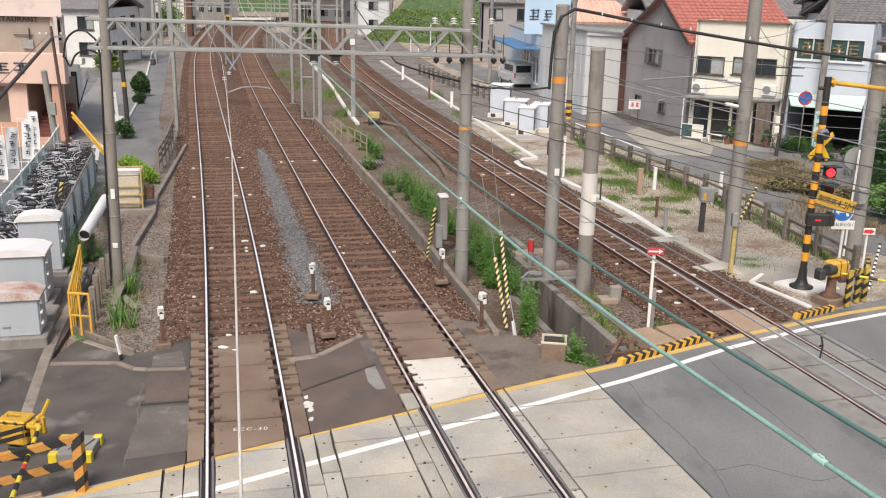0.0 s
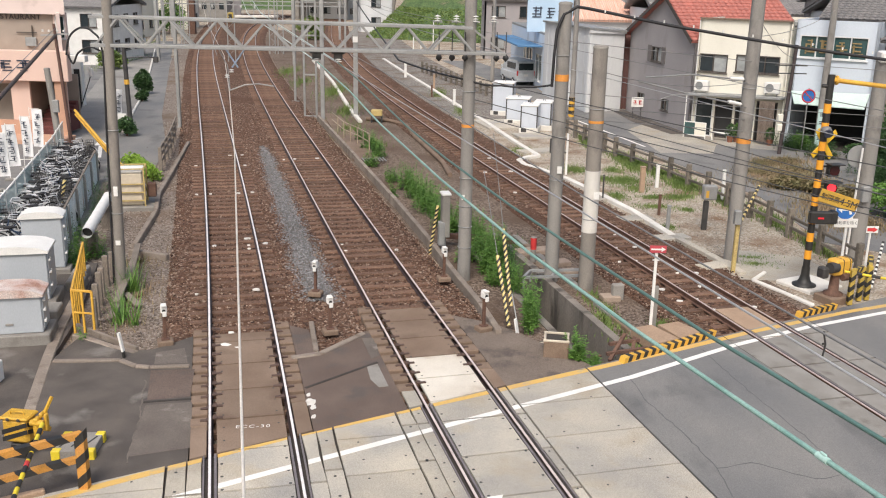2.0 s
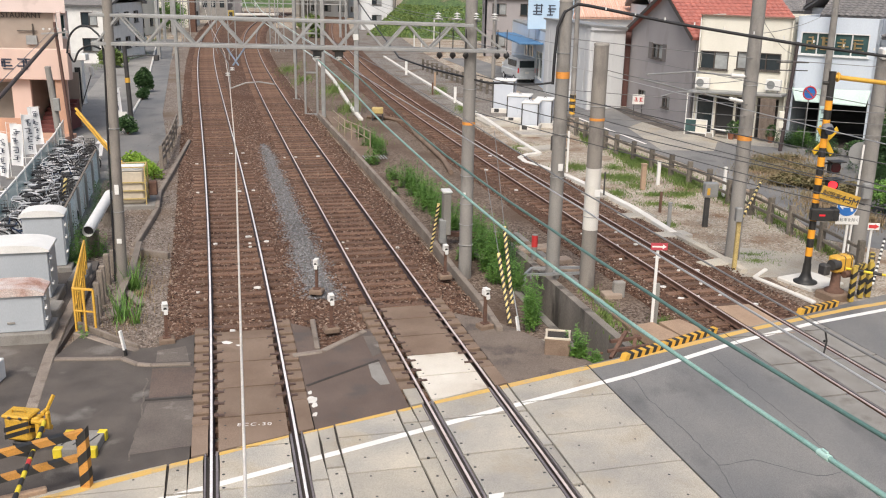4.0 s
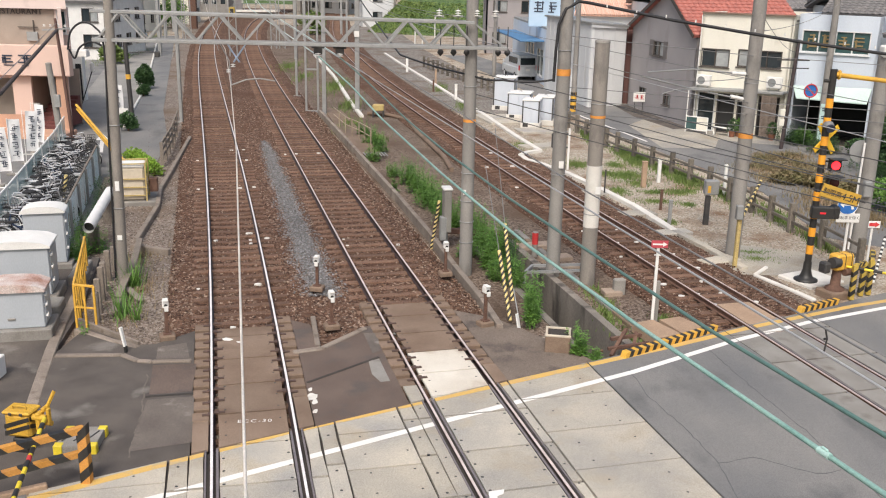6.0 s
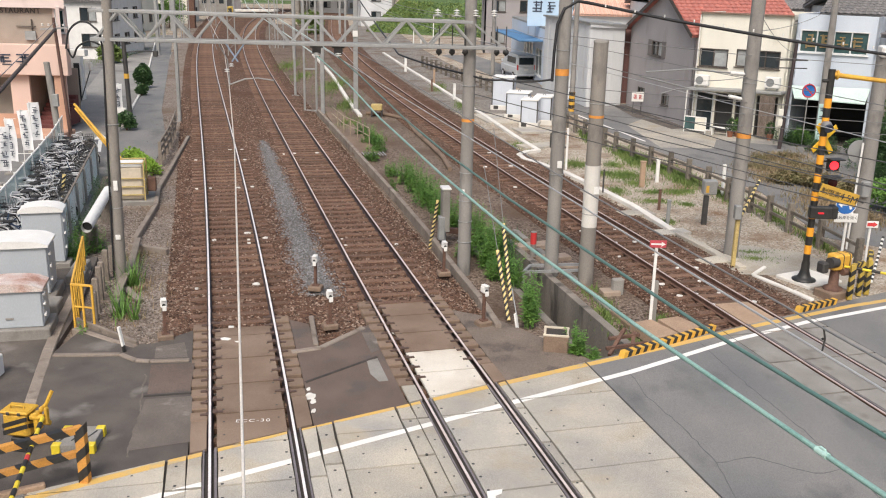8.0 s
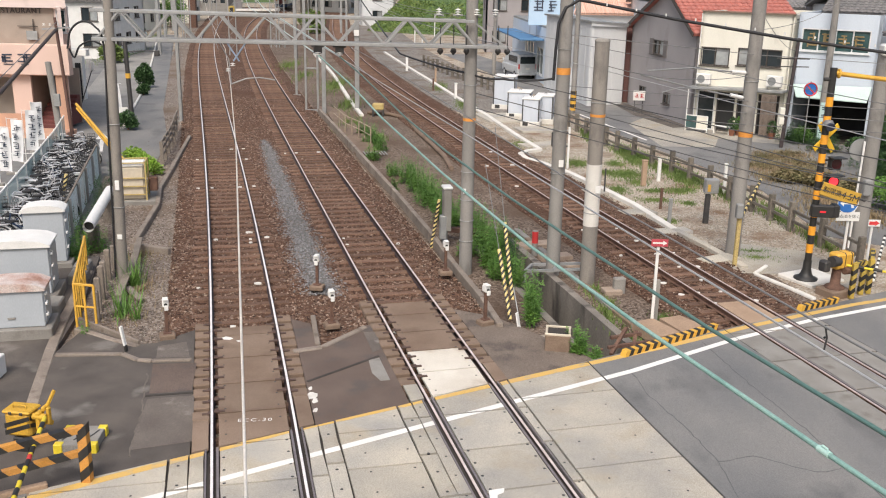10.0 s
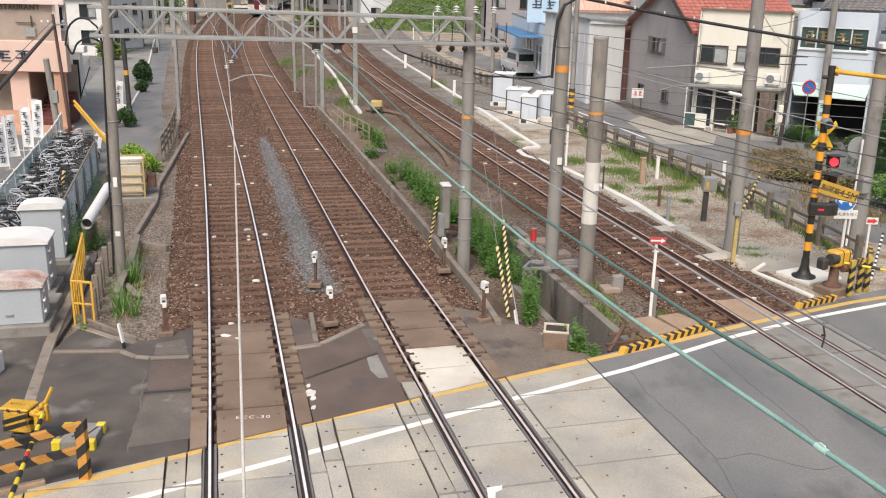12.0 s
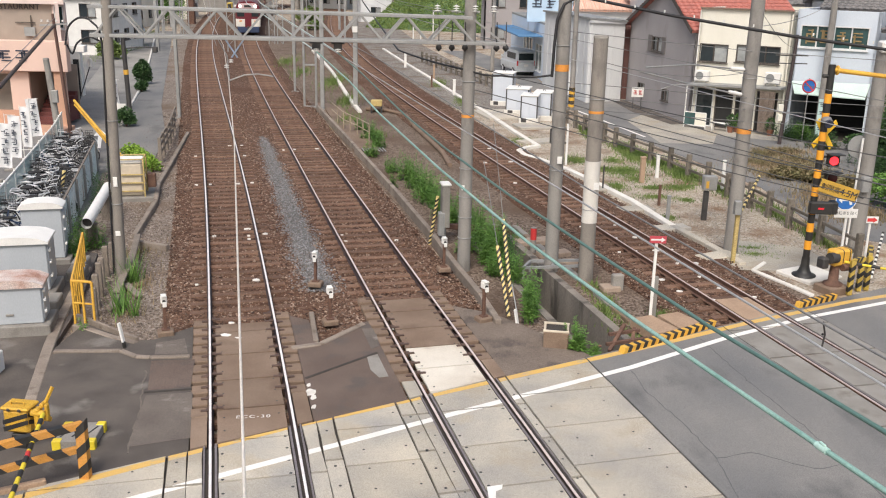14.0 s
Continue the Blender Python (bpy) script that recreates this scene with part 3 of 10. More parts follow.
    for p, q in (((-5.8, 16.79), (-4.91, 16.99)), ((-2.74, 17.61), (-1.37, 19.02))):
        part("gap_cover", Shape().beam((*p, -0.06), (*q, -0.06), 0.075, 0.04, 0.005), DARK_ROAD, apron, "dark recessed gap")
    part("retaining_board", Shape().beam((-8.6, 20.75, -0.12), (-6.74, 19.38, -0.12), 0.07, 0.34, 0.01), CONCRETE_WARM, apron)
    # boards between and beside the rails beyond the yellow line
    for line, y0, y1, step in (("west", 13.6, 20.5, 1.28), ("middle", 13.85, 22.4, 1.1)):
        y = y0
        while y < y1 - 0.2:
            poly = clip(band(line, -0.655, 0.655, y, min(y + step, y1)), 0.59, -1, -17.02)
            if len(poly) > 2:
                # panels in the bright glare spot get the glare painted into their colour
                pale = line == "middle" and 15 < y < 19
                concrete_panel(apron, poly, CONCRETE_GLARE if pale else CONCRETE_BROWN)
            y += step
    ends = Shape().box((0, 0, -0.11), (0.33, 0.365, 0.14), 0, 0.02).mesh("sleeper_end", CONCRETE_BROWN)
    clips = Shape().box((0.03, 0, 0.0), (0.20, 0.07, 0.024), 0, 0.004).box((0.08, 0, 0.014), (0.08, 0.13, 0.026), 0, 0.004).mesh("rail_clip", CLIP_IRON)
    for line, sd, y0, y1 in (("west", -1, 16.2, 20.9), ("west", 1, 16.9, 21.2), ("middle", -1, 18.0, 22.6), ("middle", 1, 18.7, 23.0)):
        poly = clip(band(line, *sorted((sd * 1.10, sd * 0.80)), 12, y0 - 0.25), 0.59, -1, -17.02)
        if len(poly) > 2:
            concrete_panel(apron, poly, CONCRETE if (line, sd) == ("middle", -1) else CONCRETE_BROWN)
        y = y0
        while y < y1:
            rz = math.degrees(math.atan(-lean(line, y)))
            x, yy = beside(line, y, sd * 0.955)
            ob = new("sleeper_end", ends)
            ob.parent = apron
            ob.matrix_basis = pose(x, yy, rng.uniform(-0.012, 0.006), 0, 0, rz + rng.uniform(-1.5, 1.5))
            for off, turn in ((sd * 0.575, 180 if sd < 0 else 0), (sd * 0.86, 0 if sd < 0 else 180)):
                x, yy = beside(line, y + 0.03, off)
                ob = new("rail_clip", clips)
                ob.parent = apron
                ob.matrix_basis = pose(x, yy, 0.006 if abs(off) < 0.7 else -0.03, 0, 0, rz + turn + rng.uniform(-3, 3))
            y += 0.51
    # a crack across the dark asphalt
    crack = Shape()
    pts = [(-6.09, 17.86), (-5.68, 16.18), (-5.46, 15.07), (-5.34, 14.3)]
    fine = [Vector(p).lerp(Vector(q), i / 9) + Vector((rng.uniform(-0.03, 0.03), rng.uniform(-0.03, 0.03))) for p, q in zip(pts, pts[1:]) for i in range(9)]
    for p, q in zip(fine, fine[1:]):
        d = (q - p).normalized() * rng.uniform(0.008, 0.02)
        crack.prism([(p.x - d.y, p.y + d.x), (p.x + d.y, p.y - d.x), (q.x + d.y, q.y - d.x), (q.x - d.y, q.y + d.x)], -0.2, -0.043)
    part("crack_filling", crack, APRON_GREY, apron, "pale filled crack")
    # the track's mark
    cu = bpy.data.curves.new("marking", "FONT")
    cu.body, cu.size, cu.align_x = "ECC-30", 0.165, "CENTER"
    ob = new("marking", cu)
    x, y = beside("west", 15.72, 0.02)
    ob.matrix_basis = pose(x, y, 0.0, 0, 0, 7)
    ob.data.materials.append(LINE_WHITE)
    ob.data.space_character = 1.25
    ob.parent = apron
    # white scuffs of paint
    sc = Shape()
    for x, y, r in ((-2.54, 16.95, 0.11), (-2.46, 16.72, 0.07), (-2.63, 17.29, 0.05), (-2.4, 16.32, 0.055)):
        n = 11
        sc.prism([(x + r * rng.uniform(0.6, 1.2) * math.cos(6.283 * i / n), y + 1.8 * r * rng.uniform(0.6, 1.2) * math.sin(6.283 * i / n)) for i in range(n)], -0.06, -0.046)
    part("paint_scuff", sc, CONCRETE_PALE, apron, "splashes of white paint")


TAR = mat("tar", (0.10, 0.10, 0.10), (0.12, 0.12, 0.12), 2.0, 0.8, 0.1, 60.0)
APRON_RED = mat("red_brown_asphalt", (0.108, 0.077, 0.062), (0.152, 0.112, 0.092), 0.9, 0.88, 0.4, 60.0, detail=0.3, stain=(0.10, 0.082, 0.072), stain_scale=1.4, stain_at=0.55)
APRON_GREY = mat("grey_brown_asphalt", (0.115, 0.095, 0.082), (0.165, 0.14, 0.12), 1.2, 0.88, 0.4, 60.0, detail=0.3, stain=(0.27, 0.24, 0.21), stain_scale=1.8, stain_at=0.6)
# stained concrete, its base tone raised to carry the glare
CONCRETE_GLARE = mat("glare_pale_concrete", (0.72, 0.675, 0.59), (0.56, 0.50, 0.42), 0.8, 0.85, 0.2, 60.0, detail=0.12, stain=(0.42, 0.33, 0.25), stain_scale=0.8, stain_at=0.60)
CLIP_IRON = mat("rusty_iron", (0.075, 0.045, 0.035), (0.11, 0.07, 0.055), 6.0, 0.75, 0.2, 60.0, detail=0.3)
APRON_DIRT = mat("packed_brown_dirt", (0.15, 0.118, 0.095), (0.20, 0.16, 0.13), 1.3, 0.9, 0.4, 50.0, detail=0.3, stain=(0.10, 0.08, 0.068), stain_scale=1.2, stain_at=0.52)
DARK_ROAD = mat("dark_joint_fill", (0.035, 0.030, 0.026), (0.06, 0.05, 0.043), 2.0, 0.9, 0.2, 60.0)


# ------------------------------------------------ poles, gantries and wires
def concrete_pole(x, y, z, r0, r1, label, bands=(), tilt=0.0, hoops=(), ma=None):
    p = thing("utility_pole", (x, y, -0.28), label, "pole", "concrete poles")
    z += 0.28
    part("shaft", Shape().tube([(0, 0, -0.3), (tilt * 0.5, 0, z * 0.5), (tilt, 0, z)], [r0, (r0 + r1) / 2, r1], 18), ma or POLE, p)
    part("cap", Shape().lathe([(0.001, 0.03), (r1 * 0.8, 0.02), (r1 + 0.01, -0.02), (r1 + 0.01, -0.06)], (tilt, 0, z), 18), CONCRETE_GREY, p)
    for z0, z1, bm in bands:
        a, b = (r0 + (r1 - r0) * z0 / z) + 0.006, (r0 + (r1 - r0) * z1 / z) + 0.006
        part("band", Shape().tube([(tilt * z0 / z, 0, z0), (tilt * z1 / z, 0, z1)], [a, b], 18), bm, p)
    for zz in hoops:
        a = r0 + (r1 - r0) * zz / z
        part("hoop", Shape().ring((tilt * zz / z, 0, zz), (0, 0, 1), a + 0.008, 0.012, 18, 6), GALV, p)
    return p


def insulator(sh, at, n=3, r=0.075, step=0.055):
    """A string of porcelain discs hanging from at."""
    x, y, z = at
    prof = []
    for i in range(n):
        zz = -i * step
        prof += [(0.02, zz), (r, zz - step * 0.45), (r * 0.9, zz - step * 0.6), (0.022, zz - step * 0.65)]
    sh.lathe(prof, at, 12)


def gantry():
    """The lattice beam that spans the two western tracks."""
    a, b = Vector((-8.95, 24.13, 6.27)), Vector((1.55, 25.73, 6.14))
    up = Vector((0, 0, 0.70))
    g = thing("catenary_gantry", (0, 0, 0), "galvanised steel lattice beam carried by two concrete poles", "gantry")
    side = Vector((-0.15, 0.99, 0)) * 0.22
    end_top = b + (a - b) * 0.085
    for s in (-1, 1):
        part("bottom_chord", Shape().beam(a + side * s, b + side * s, 0.09, 0.09, 0.01), GALV, g)
        part("top_chord", Shape().beam(a + up + side * s, end_top + up * 0.93 + side * s, 0.08, 0.08, 0.01), GALV, g)
        n = 8
        for i in range(n):
            p, q = a + (b - a) * (0.01 + 0.91 * i / n), a + (b - a) * (0.01 + 0.91 * (i + 1) / n)
            m = (p + q) / 2 + up * (1 - 0.05 * i / n)
            part("brace", Shape().beam(p + side * s * 1.02, m + side * s * 1.02, 0.055, 0.055, 0.006), GALV, g)
            part("brace", Shape().beam(m + side * s * 1.02, q + side * s * 1.02, 0.055, 0.055, 0.006), GALV, g)
    part("end_brace", Shape().beam(b + up * 0.93 + (a - b) * 0.085, b, 0.05, 0.05), GALV, g)
    for i in range(0, 17):
        p = a + (b - a) * (0.01 + 0.91 * i / 16)
        part("tie", Shape().beam(p - side, p + side, 0.05, 0.03), GALV, g)
    # hangers and insulators below the beam
    for x, label in ((-3.40, ""), (-2.83, "")):
        y = 24.98
        part("bracket", Shape().box((x, y, 6.12), (0.34, 0.10, 0.05), 0, 0.01).box((x, y, 6.02), (0.22, 0.08, 0.16), 0, 0.01), DARK_STEEL, g)
        sh = Shape()
        insulator(sh, (x, y, 5.98), 2, 0.10, 0.05)
        part("insulator", sh, PORCELAIN, g)
    for x in (-0.25, 0.25, 0.75, 1.25):
        y = 24.13 + (x + 8.95) * 0.152
        sh = Shape()
        insulator(sh, (x, y, 7.12), 3, 0.09, 0.06)
        part("insulator", sh, PORCELAIN, g, "white porcelain insulator")
        part("bracket", Shape().box((x, y, 6.96), (0.25, 0.06, 0.05)).cyl((x, y, 6.9), (x, y, 7.15), 0.015, n=6), GALV, g)
    for x in (-0.2, 0.15, 0.5, 1.35, 1.6):
        y = 24.13 + (x + 8.95) * 0.152
        sh = Shape().lathe([(0.02, 0), (0.075, -0.06), (0.085, -0.12), (0.05, -0.16), (0.01, -0.2)], (x, y, 6.12), 12)
        part("dropper_insulator", sh, DARK_STEEL, g, "dark hanging insulator")
        part("link", Shape().cyl((x, y, 6.7), (x, y, 6.1), 0.014, n=6), DARK_STEEL, g)
    # steady arm that holds the contact wire of the west track
    arm = Shape().tube([(-5.70, 24.85, 5.10), (-5.3, 24.9, 5.25), (-4.95, 24.95, 5.28), (-4.55, 25.0, 5.22)], 0.018, 8)
    part("steady_arm", arm, GALV, g, "curved pale steady arm")
    part("drop_tube", Shape().tube([(-5.68, 24.86, 5.10), (-5.72, 24.86, 5.75), (-5.98, 24.85, 6.25)], 0.014, 8), GALV, g)
    part("tie_rod", Shape().cyl((-5.60, 24.86, 5.7), (-5.25, 24.9, 6.2), 0.022, n=8).cyl((-5.45, 24.88, 5.7), (-5.78, 24.9, 6.2), 0.022, n=8), plain("blue_grey_paint", (0.33, 0.42, 0.55), 0.5), g, "blue-grey crossed tie rods")
    sh = Shape()
    for at in ((-5.62, 24.86, 5.66), (-5.74, 24.86, 5.52)):
        insulator(sh, at, 2, 0.07, 0.05)
    part("insulator", sh, PORCELAIN, g)
    return g


def flowing(pts, n=5):
    """A smooth line through points."""
    q = [Vector(v) for v in pts]
    q = [q[0] * 2 - q[1]] + q + [q[-1] * 2 - q[-2]]
    out = []
    for i in range(1, len(q) - 2):
        a, b, c, d = q[i - 1:i + 3]
        for k in range(n):
            t = k / n
            out.append(0.5 * (2 * b + (c - a) * t + (2 * a - 5 * b + 4 * c - d) * t * t + (3 * b - a - 3 * c + d) * t ** 3))
    return out + [q[-2]]


def wire(pts, r, material, name="overhead_wire", label="thin grey overhead wire", sag=0.0, seg=14, category="wire", n=6):
    out = []
    for i in range(len(pts) - 1):
        p, q = Vector(pts[i]), Vector(pts[i + 1])
        for k in range(seg + (i == len(pts) - 2)):
            t = k / seg
            v = p.lerp(q, t)
            v.z -= 4 * sag * t * (1 - t)
            out.append(v)
    return solo(name, Shape().tube(out, r, n), material, label, category, "overhead wires")


def lattice_mast(x, y, z, label, w=0.42, ma=None):
    m = thing("lattice_mast", (x, y, -0.28), label, "mast", "steel masts")
    ma = ma or GALV
    z += 0.28
    for sx in (-1, 1):
        part("leg", Shape().beam((sx * w / 2, 0, -0.2), (sx * w / 2, 0, z), 0.09, 0.09), ma, m)
    n = int(z / 0.6)
    for i in range(n):
        s = 1 if i % 2 else -1
        part("brace", Shape().beam((-s * w / 2, 0, z * i / n), (s * w / 2, 0, z * (i + 1) / n), 0.03, 0.03), ma, m)
    return m


def steel_mast(x, y, z, label, w=0.22):
    m = thing("steel_mast", (x, y, -0.28), label, "mast", "steel masts")
    z += 0.28
    part("column", Shape().box((0, -w / 2, z / 2 - 0.1), (w, 0.025, z + 0.2)).box((0, w / 2, z / 2 - 0.1), (w, 0.025, z + 0.2)).box((0, 0, z / 2 - 0.1), (0.02, w - 0.03, z + 0.2)), GALV, m)
    part("base_plate", Shape().box((0, 0, 0.04), (0.5, 0.5, 0.12), 0, 0.02), CONCRETE_GREY, m)
    return m


def far_gantry(y, x0, x1, z, label):
    g = thing("catenary_gantry", (0, 0, 0), label, "gantry")
    for zz in (z, z - 0.7):
        part("chord", Shape().beam((x0, y, zz), (x1, y, zz), 0.1, 0.1), GALV, g)
    n = max(4, int((x1 - x0) / 1.4))
    for i in range(n):
        a, b = x0 + (x1 - x0) * i / n, x0 + (x1 - x0) * (i + 1) / n
        part("brace", Shape().beam((a, y, z - 0.7), ((a + b) / 2, y, z), 0.06, 0.06).beam(((a + b) / 2, y, z), (b, y, z - 0.7), 0.06, 0.06), GALV, g)
    for x in (x0, x1):
        part("post", Shape().beam((x, y, -0.3), (x, y, z + 0.3), 0.3, 0.3, 0.02), GALV, g)
    return g


def make_overhead():
    concrete_pole(-8.67, 24.04, 8.6, 0.142, 0.118, "slim grey concrete pole beside the ballast", hoops=(2.2, 4.4), tilt=0.22, ma=POLE_DARK)
    concrete_pole(0.63, 25.7, 8.7, 0.19, 0.155, "grey concrete pole carrying the lattice beam", bands=((4.42, 4.5, ORANGE),), hoops=(1.0, 1.6, 2.2, 3.0, 5.4))
    concrete_pole(3.15, 25.77, 7.5, 0.20, 0.18, "pale grey concrete pole with a black cable", bands=((5.72, 5.9, ORANGE),), hoops=(3.0, 4.2, 6.4))
    concrete_pole(4.02, 24.9, 6.45, 0.212, 0.192, "short round-topped concrete pole with a white painted stretch", bands=((1.73, 3.44, CONCRETE_PALE), (4.72, 4.79, ORANGE)), hoops=(2.1, 5.1), ma=POLE_DARK)
    concrete_pole(9.0, 28.05, 9.2, 0.22, 0.19, "tall grey concrete pole in the gravel yard", bands=((3.75, 3.9, ORANGE),), hoops=(5.4,))
    gantry()
    for x, y, z, w, h in ((-8.57, 23.90, 2.53, 0.11, 0.26), (-8.61, 23.90, 1.13, 0.13, 0.13), (4.12, 24.68, 2.5, 0.14, 0.2), (3.2, 25.55, 3.02, 0.13, 0.2), (0.55, 25.49, 2.2, 0.08, 0.14), (-5.5, 57.6, 4.4, 0.3, 0.35)):
        solo("number_plate", Shape().box((x, y, z), (w, 0.02, h), 0, 0.004), WHITE, "small white plate fixed to a pole", "plate", "plates on poles")
    wire([(-3.40, 25.0, 5.89), (-2.02, 19.85, 5.74), (-1.14, 16.56, 5.55), (-0.05, 12.51, 5.44), (0.87, 9.05, 5.43), (1.49, 6.76, 5.50), (2.09, 4.51, 5.62), (3.4, -0.4, 5.9)], 0.016, WIRE_TEAL, label="thick green-patinated copper feeder wire")
    wire([(-2.83, 25.0, 5.86), (-2.0, 22.0, 5.72), (-0.72, 17.22, 5.44), (0.02, 14.47, 5.36), (0.81, 11.52, 5.35), (1.44, 9.18, 5.39), (2.07, 6.81, 5.45), (2.59, 4.91, 5.54), (4.0, -0.4, 5.8)], 0.016, plain("dark_patina", (0.10, 0.19, 0.17), 0.6), label="thick green-patinated copper feeder wire")
    solo("wire_clamp", Shape().cyl((2.065, 4.60, 5.615), (2.09, 4.51, 5.62), 0.021, n=10).box((2.078, 4.555, 5.64), (0.015, 0.05, 0.02), 15, 0.004), plain("pale_patina", (0.45, 0.66, 0.60), 0.6), "pale clamp on the green feeder wire", "clamp")
    wire([(-3.40, 25.0, 5.89), (-11.4, 55.0, 5.9), (-20.2, 95, 5.9), (-28, 130, 5.9)], 0.018, WIRE_PALE, label="thick green-patinated copper feeder wire")
    wire([(-2.83, 25.0, 5.87), (-10.6, 55.0, 5.9), (-19.4, 95, 5.9), (-27, 130, 5.9)], 0.018, WIRE_PALE, label="thick green-patinated copper feeder wire")
    wire([(0.0, -0.4, 5.1), (-1.13, 4.85, 5.1), (-3.6, 15.9, 5.1), (-5.70, 24.85, 5.1), (-8.4, 36, 5.1), (west(57), 57, 5.1), (west(95), 95, 5.1), (west(130), 130, 5.1)], 0.011, WIRE_BRIGHT, label="bright copper contact wire over the west track")
    wire([(-5.98, 24.85, 6.0), (west(57), 57, 6.0), (west(95), 95, 6.0)], 0.009, WIRE_GREY, sag=0.3)
    cw = [(middle(y) + 0.12, y, 5.08) for y in (-0.4, 7.3, 12.4, 19, 24.8, 36, 57, 95, 130)]
    wire(cw, 0.012, WIRE_STEEL, label="bright copper contact wire over the middle track")
    wire([(middle(y) + 0.1, y, z) for y, z in ((-0.4, 5.33), (7.3, 5.3), (12.4, 5.32), (24.8, 5.6), (57, 5.8), (95, 5.8))], 0.010, WIRE_GREY, label="grey messenger wire above the contact wire")
    sh = Shape().tube([(middle(7.3) + 0.13, 7.3, 5.09), (middle(7.3) + 0.14, 7.3, 5.2), (middle(7.3) + 0.11, 7.3, 5.31)], 0.008, 6).ring((middle(7.3) + 0.12, 7.3, 5.2), (0, 1, 0), 0.0, 0.012, 8, 6)
    solo("wire_hanger", sh, DARK_STEEL, "small steel hanger between two overhead wires", "hanger")
    # far masts and gantries
    fm = thing("frame_mast", (-8.15, 56.9, -0.28), "pale steel two-legged mast beside the tracks", "mast")
    for sx in (-0.36, 0.36):
        part("leg", Shape().box((sx, 0, 3.6), (0.12, 0.12, 7.2), 0, 0.01), GALV, fm)
    for z in (0.1, 2.6, 4.9, 6.9):
        part("crossbar", Shape().box((0, 0, z), (0.84, 0.09, 0.1), 0, 0.01), GALV, fm)
    steel_mast(-7.3, 56.0, 7.0, "grey steel mast beside the tracks")
    steel_mast(-5.5, 57.8, 7.2, "grey steel mast beside the tracks", 0.26)
    steel_mast(-14.7, 51.8, 6.9, "slim grey steel mast beside the footpath", 0.16)
    steel_mast(-10.2, 64.0, 7.4, "slim grey steel mast beside the tracks", 0.14)
    far_gantry(92, west(92) - 4.5, middle(92) + 4.0, 7.0, "distant steel lattice gantry over the tracks")
    far_gantry(128, west(128) - 5, middle(128) + 12, 7.2, "distant steel lattice gantry over the tracks")



# ------------------------------------------------ houses
def facade(parent, p0, p1, z0, z1, openings, material, thick=0.18, name="wall", label=""):
    """A wall from p0 to p1 with openings (s0, s1, z0, z1) cut through it. The outside is on the right-hand side of p0 -> p1."""
    p0, p1 = Vector(p0), Vector(p1)
    length = (p1 - p0).length
    d = (p1 - p0).normalized()
    rz = math.degrees(math.atan2(d.y, d.x))
    ss = sorted({0.0, length} | {round(min(max(v, 0), length), 4) for o in openings for v in o[:2]})
    zs = sorted({z0, z1} | {round(min(max(v, z0), z1), 4) for o in openings for v in o[2:]})
    ni, nj = len(ss) - 1, len(zs) - 1

    def solid(i, j):
        if not (0 <= i < ni and 0 <= j < nj):
            return False
        s, z = (ss[i] + ss[i + 1]) / 2, (zs[j] + zs[j + 1]) / 2
        return not any(o[0] < s < o[1] and o[2] < z < o[3] for o in openings)

    sh = Shape()
    ids = {}

    def vid(i, j, k):
        if (i, j, k) not in ids:
            q = p0 + d * ss[i] + Vector((-d.y, d.x)) * (thick * k)
            ids[i, j, k] = len(sh.v)
            sh.v.append((q.x, q.y, zs[j]))
        return ids[i, j, k]

    for i in range(ni):
        for j in range(nj):
            if not solid(i, j):
                continue
            fs = [[vid(i, j, 0), vid(i + 1, j, 0), vid(i + 1, j + 1, 0), vid(i, j + 1, 0)], [vid(i, j + 1, 1), vid(i + 1, j + 1, 1), vid(i + 1, j, 1), vid(i, j, 1)]]
            if not solid(i - 1, j):
                fs.append([vid(i, j, 1), vid(i, j, 0), vid(i, j + 1, 0), vid(i, j + 1, 1)])
            if not solid(i + 1, j):
                fs.append([vid(i + 1, j, 0), vid(i + 1, j, 1), vid(i + 1, j + 1, 1), vid(i + 1, j + 1, 0)])
            if not solid(i, j - 1):
                fs.append([vid(i, j, 0), vid(i, j, 1), vid(i + 1, j, 1), vid(i + 1, j, 0)])
            if not solid(i, j + 1):
                fs.append([vid(i, j + 1, 0), vid(i + 1, j + 1, 0), vid(i + 1, j + 1, 1), vid(i, j + 1, 1)])
            sh.f += [tuple(q) for q in fs]
            sh.s += [False] * len(fs)
    w = part(name, sh, material, parent, label)
    return w


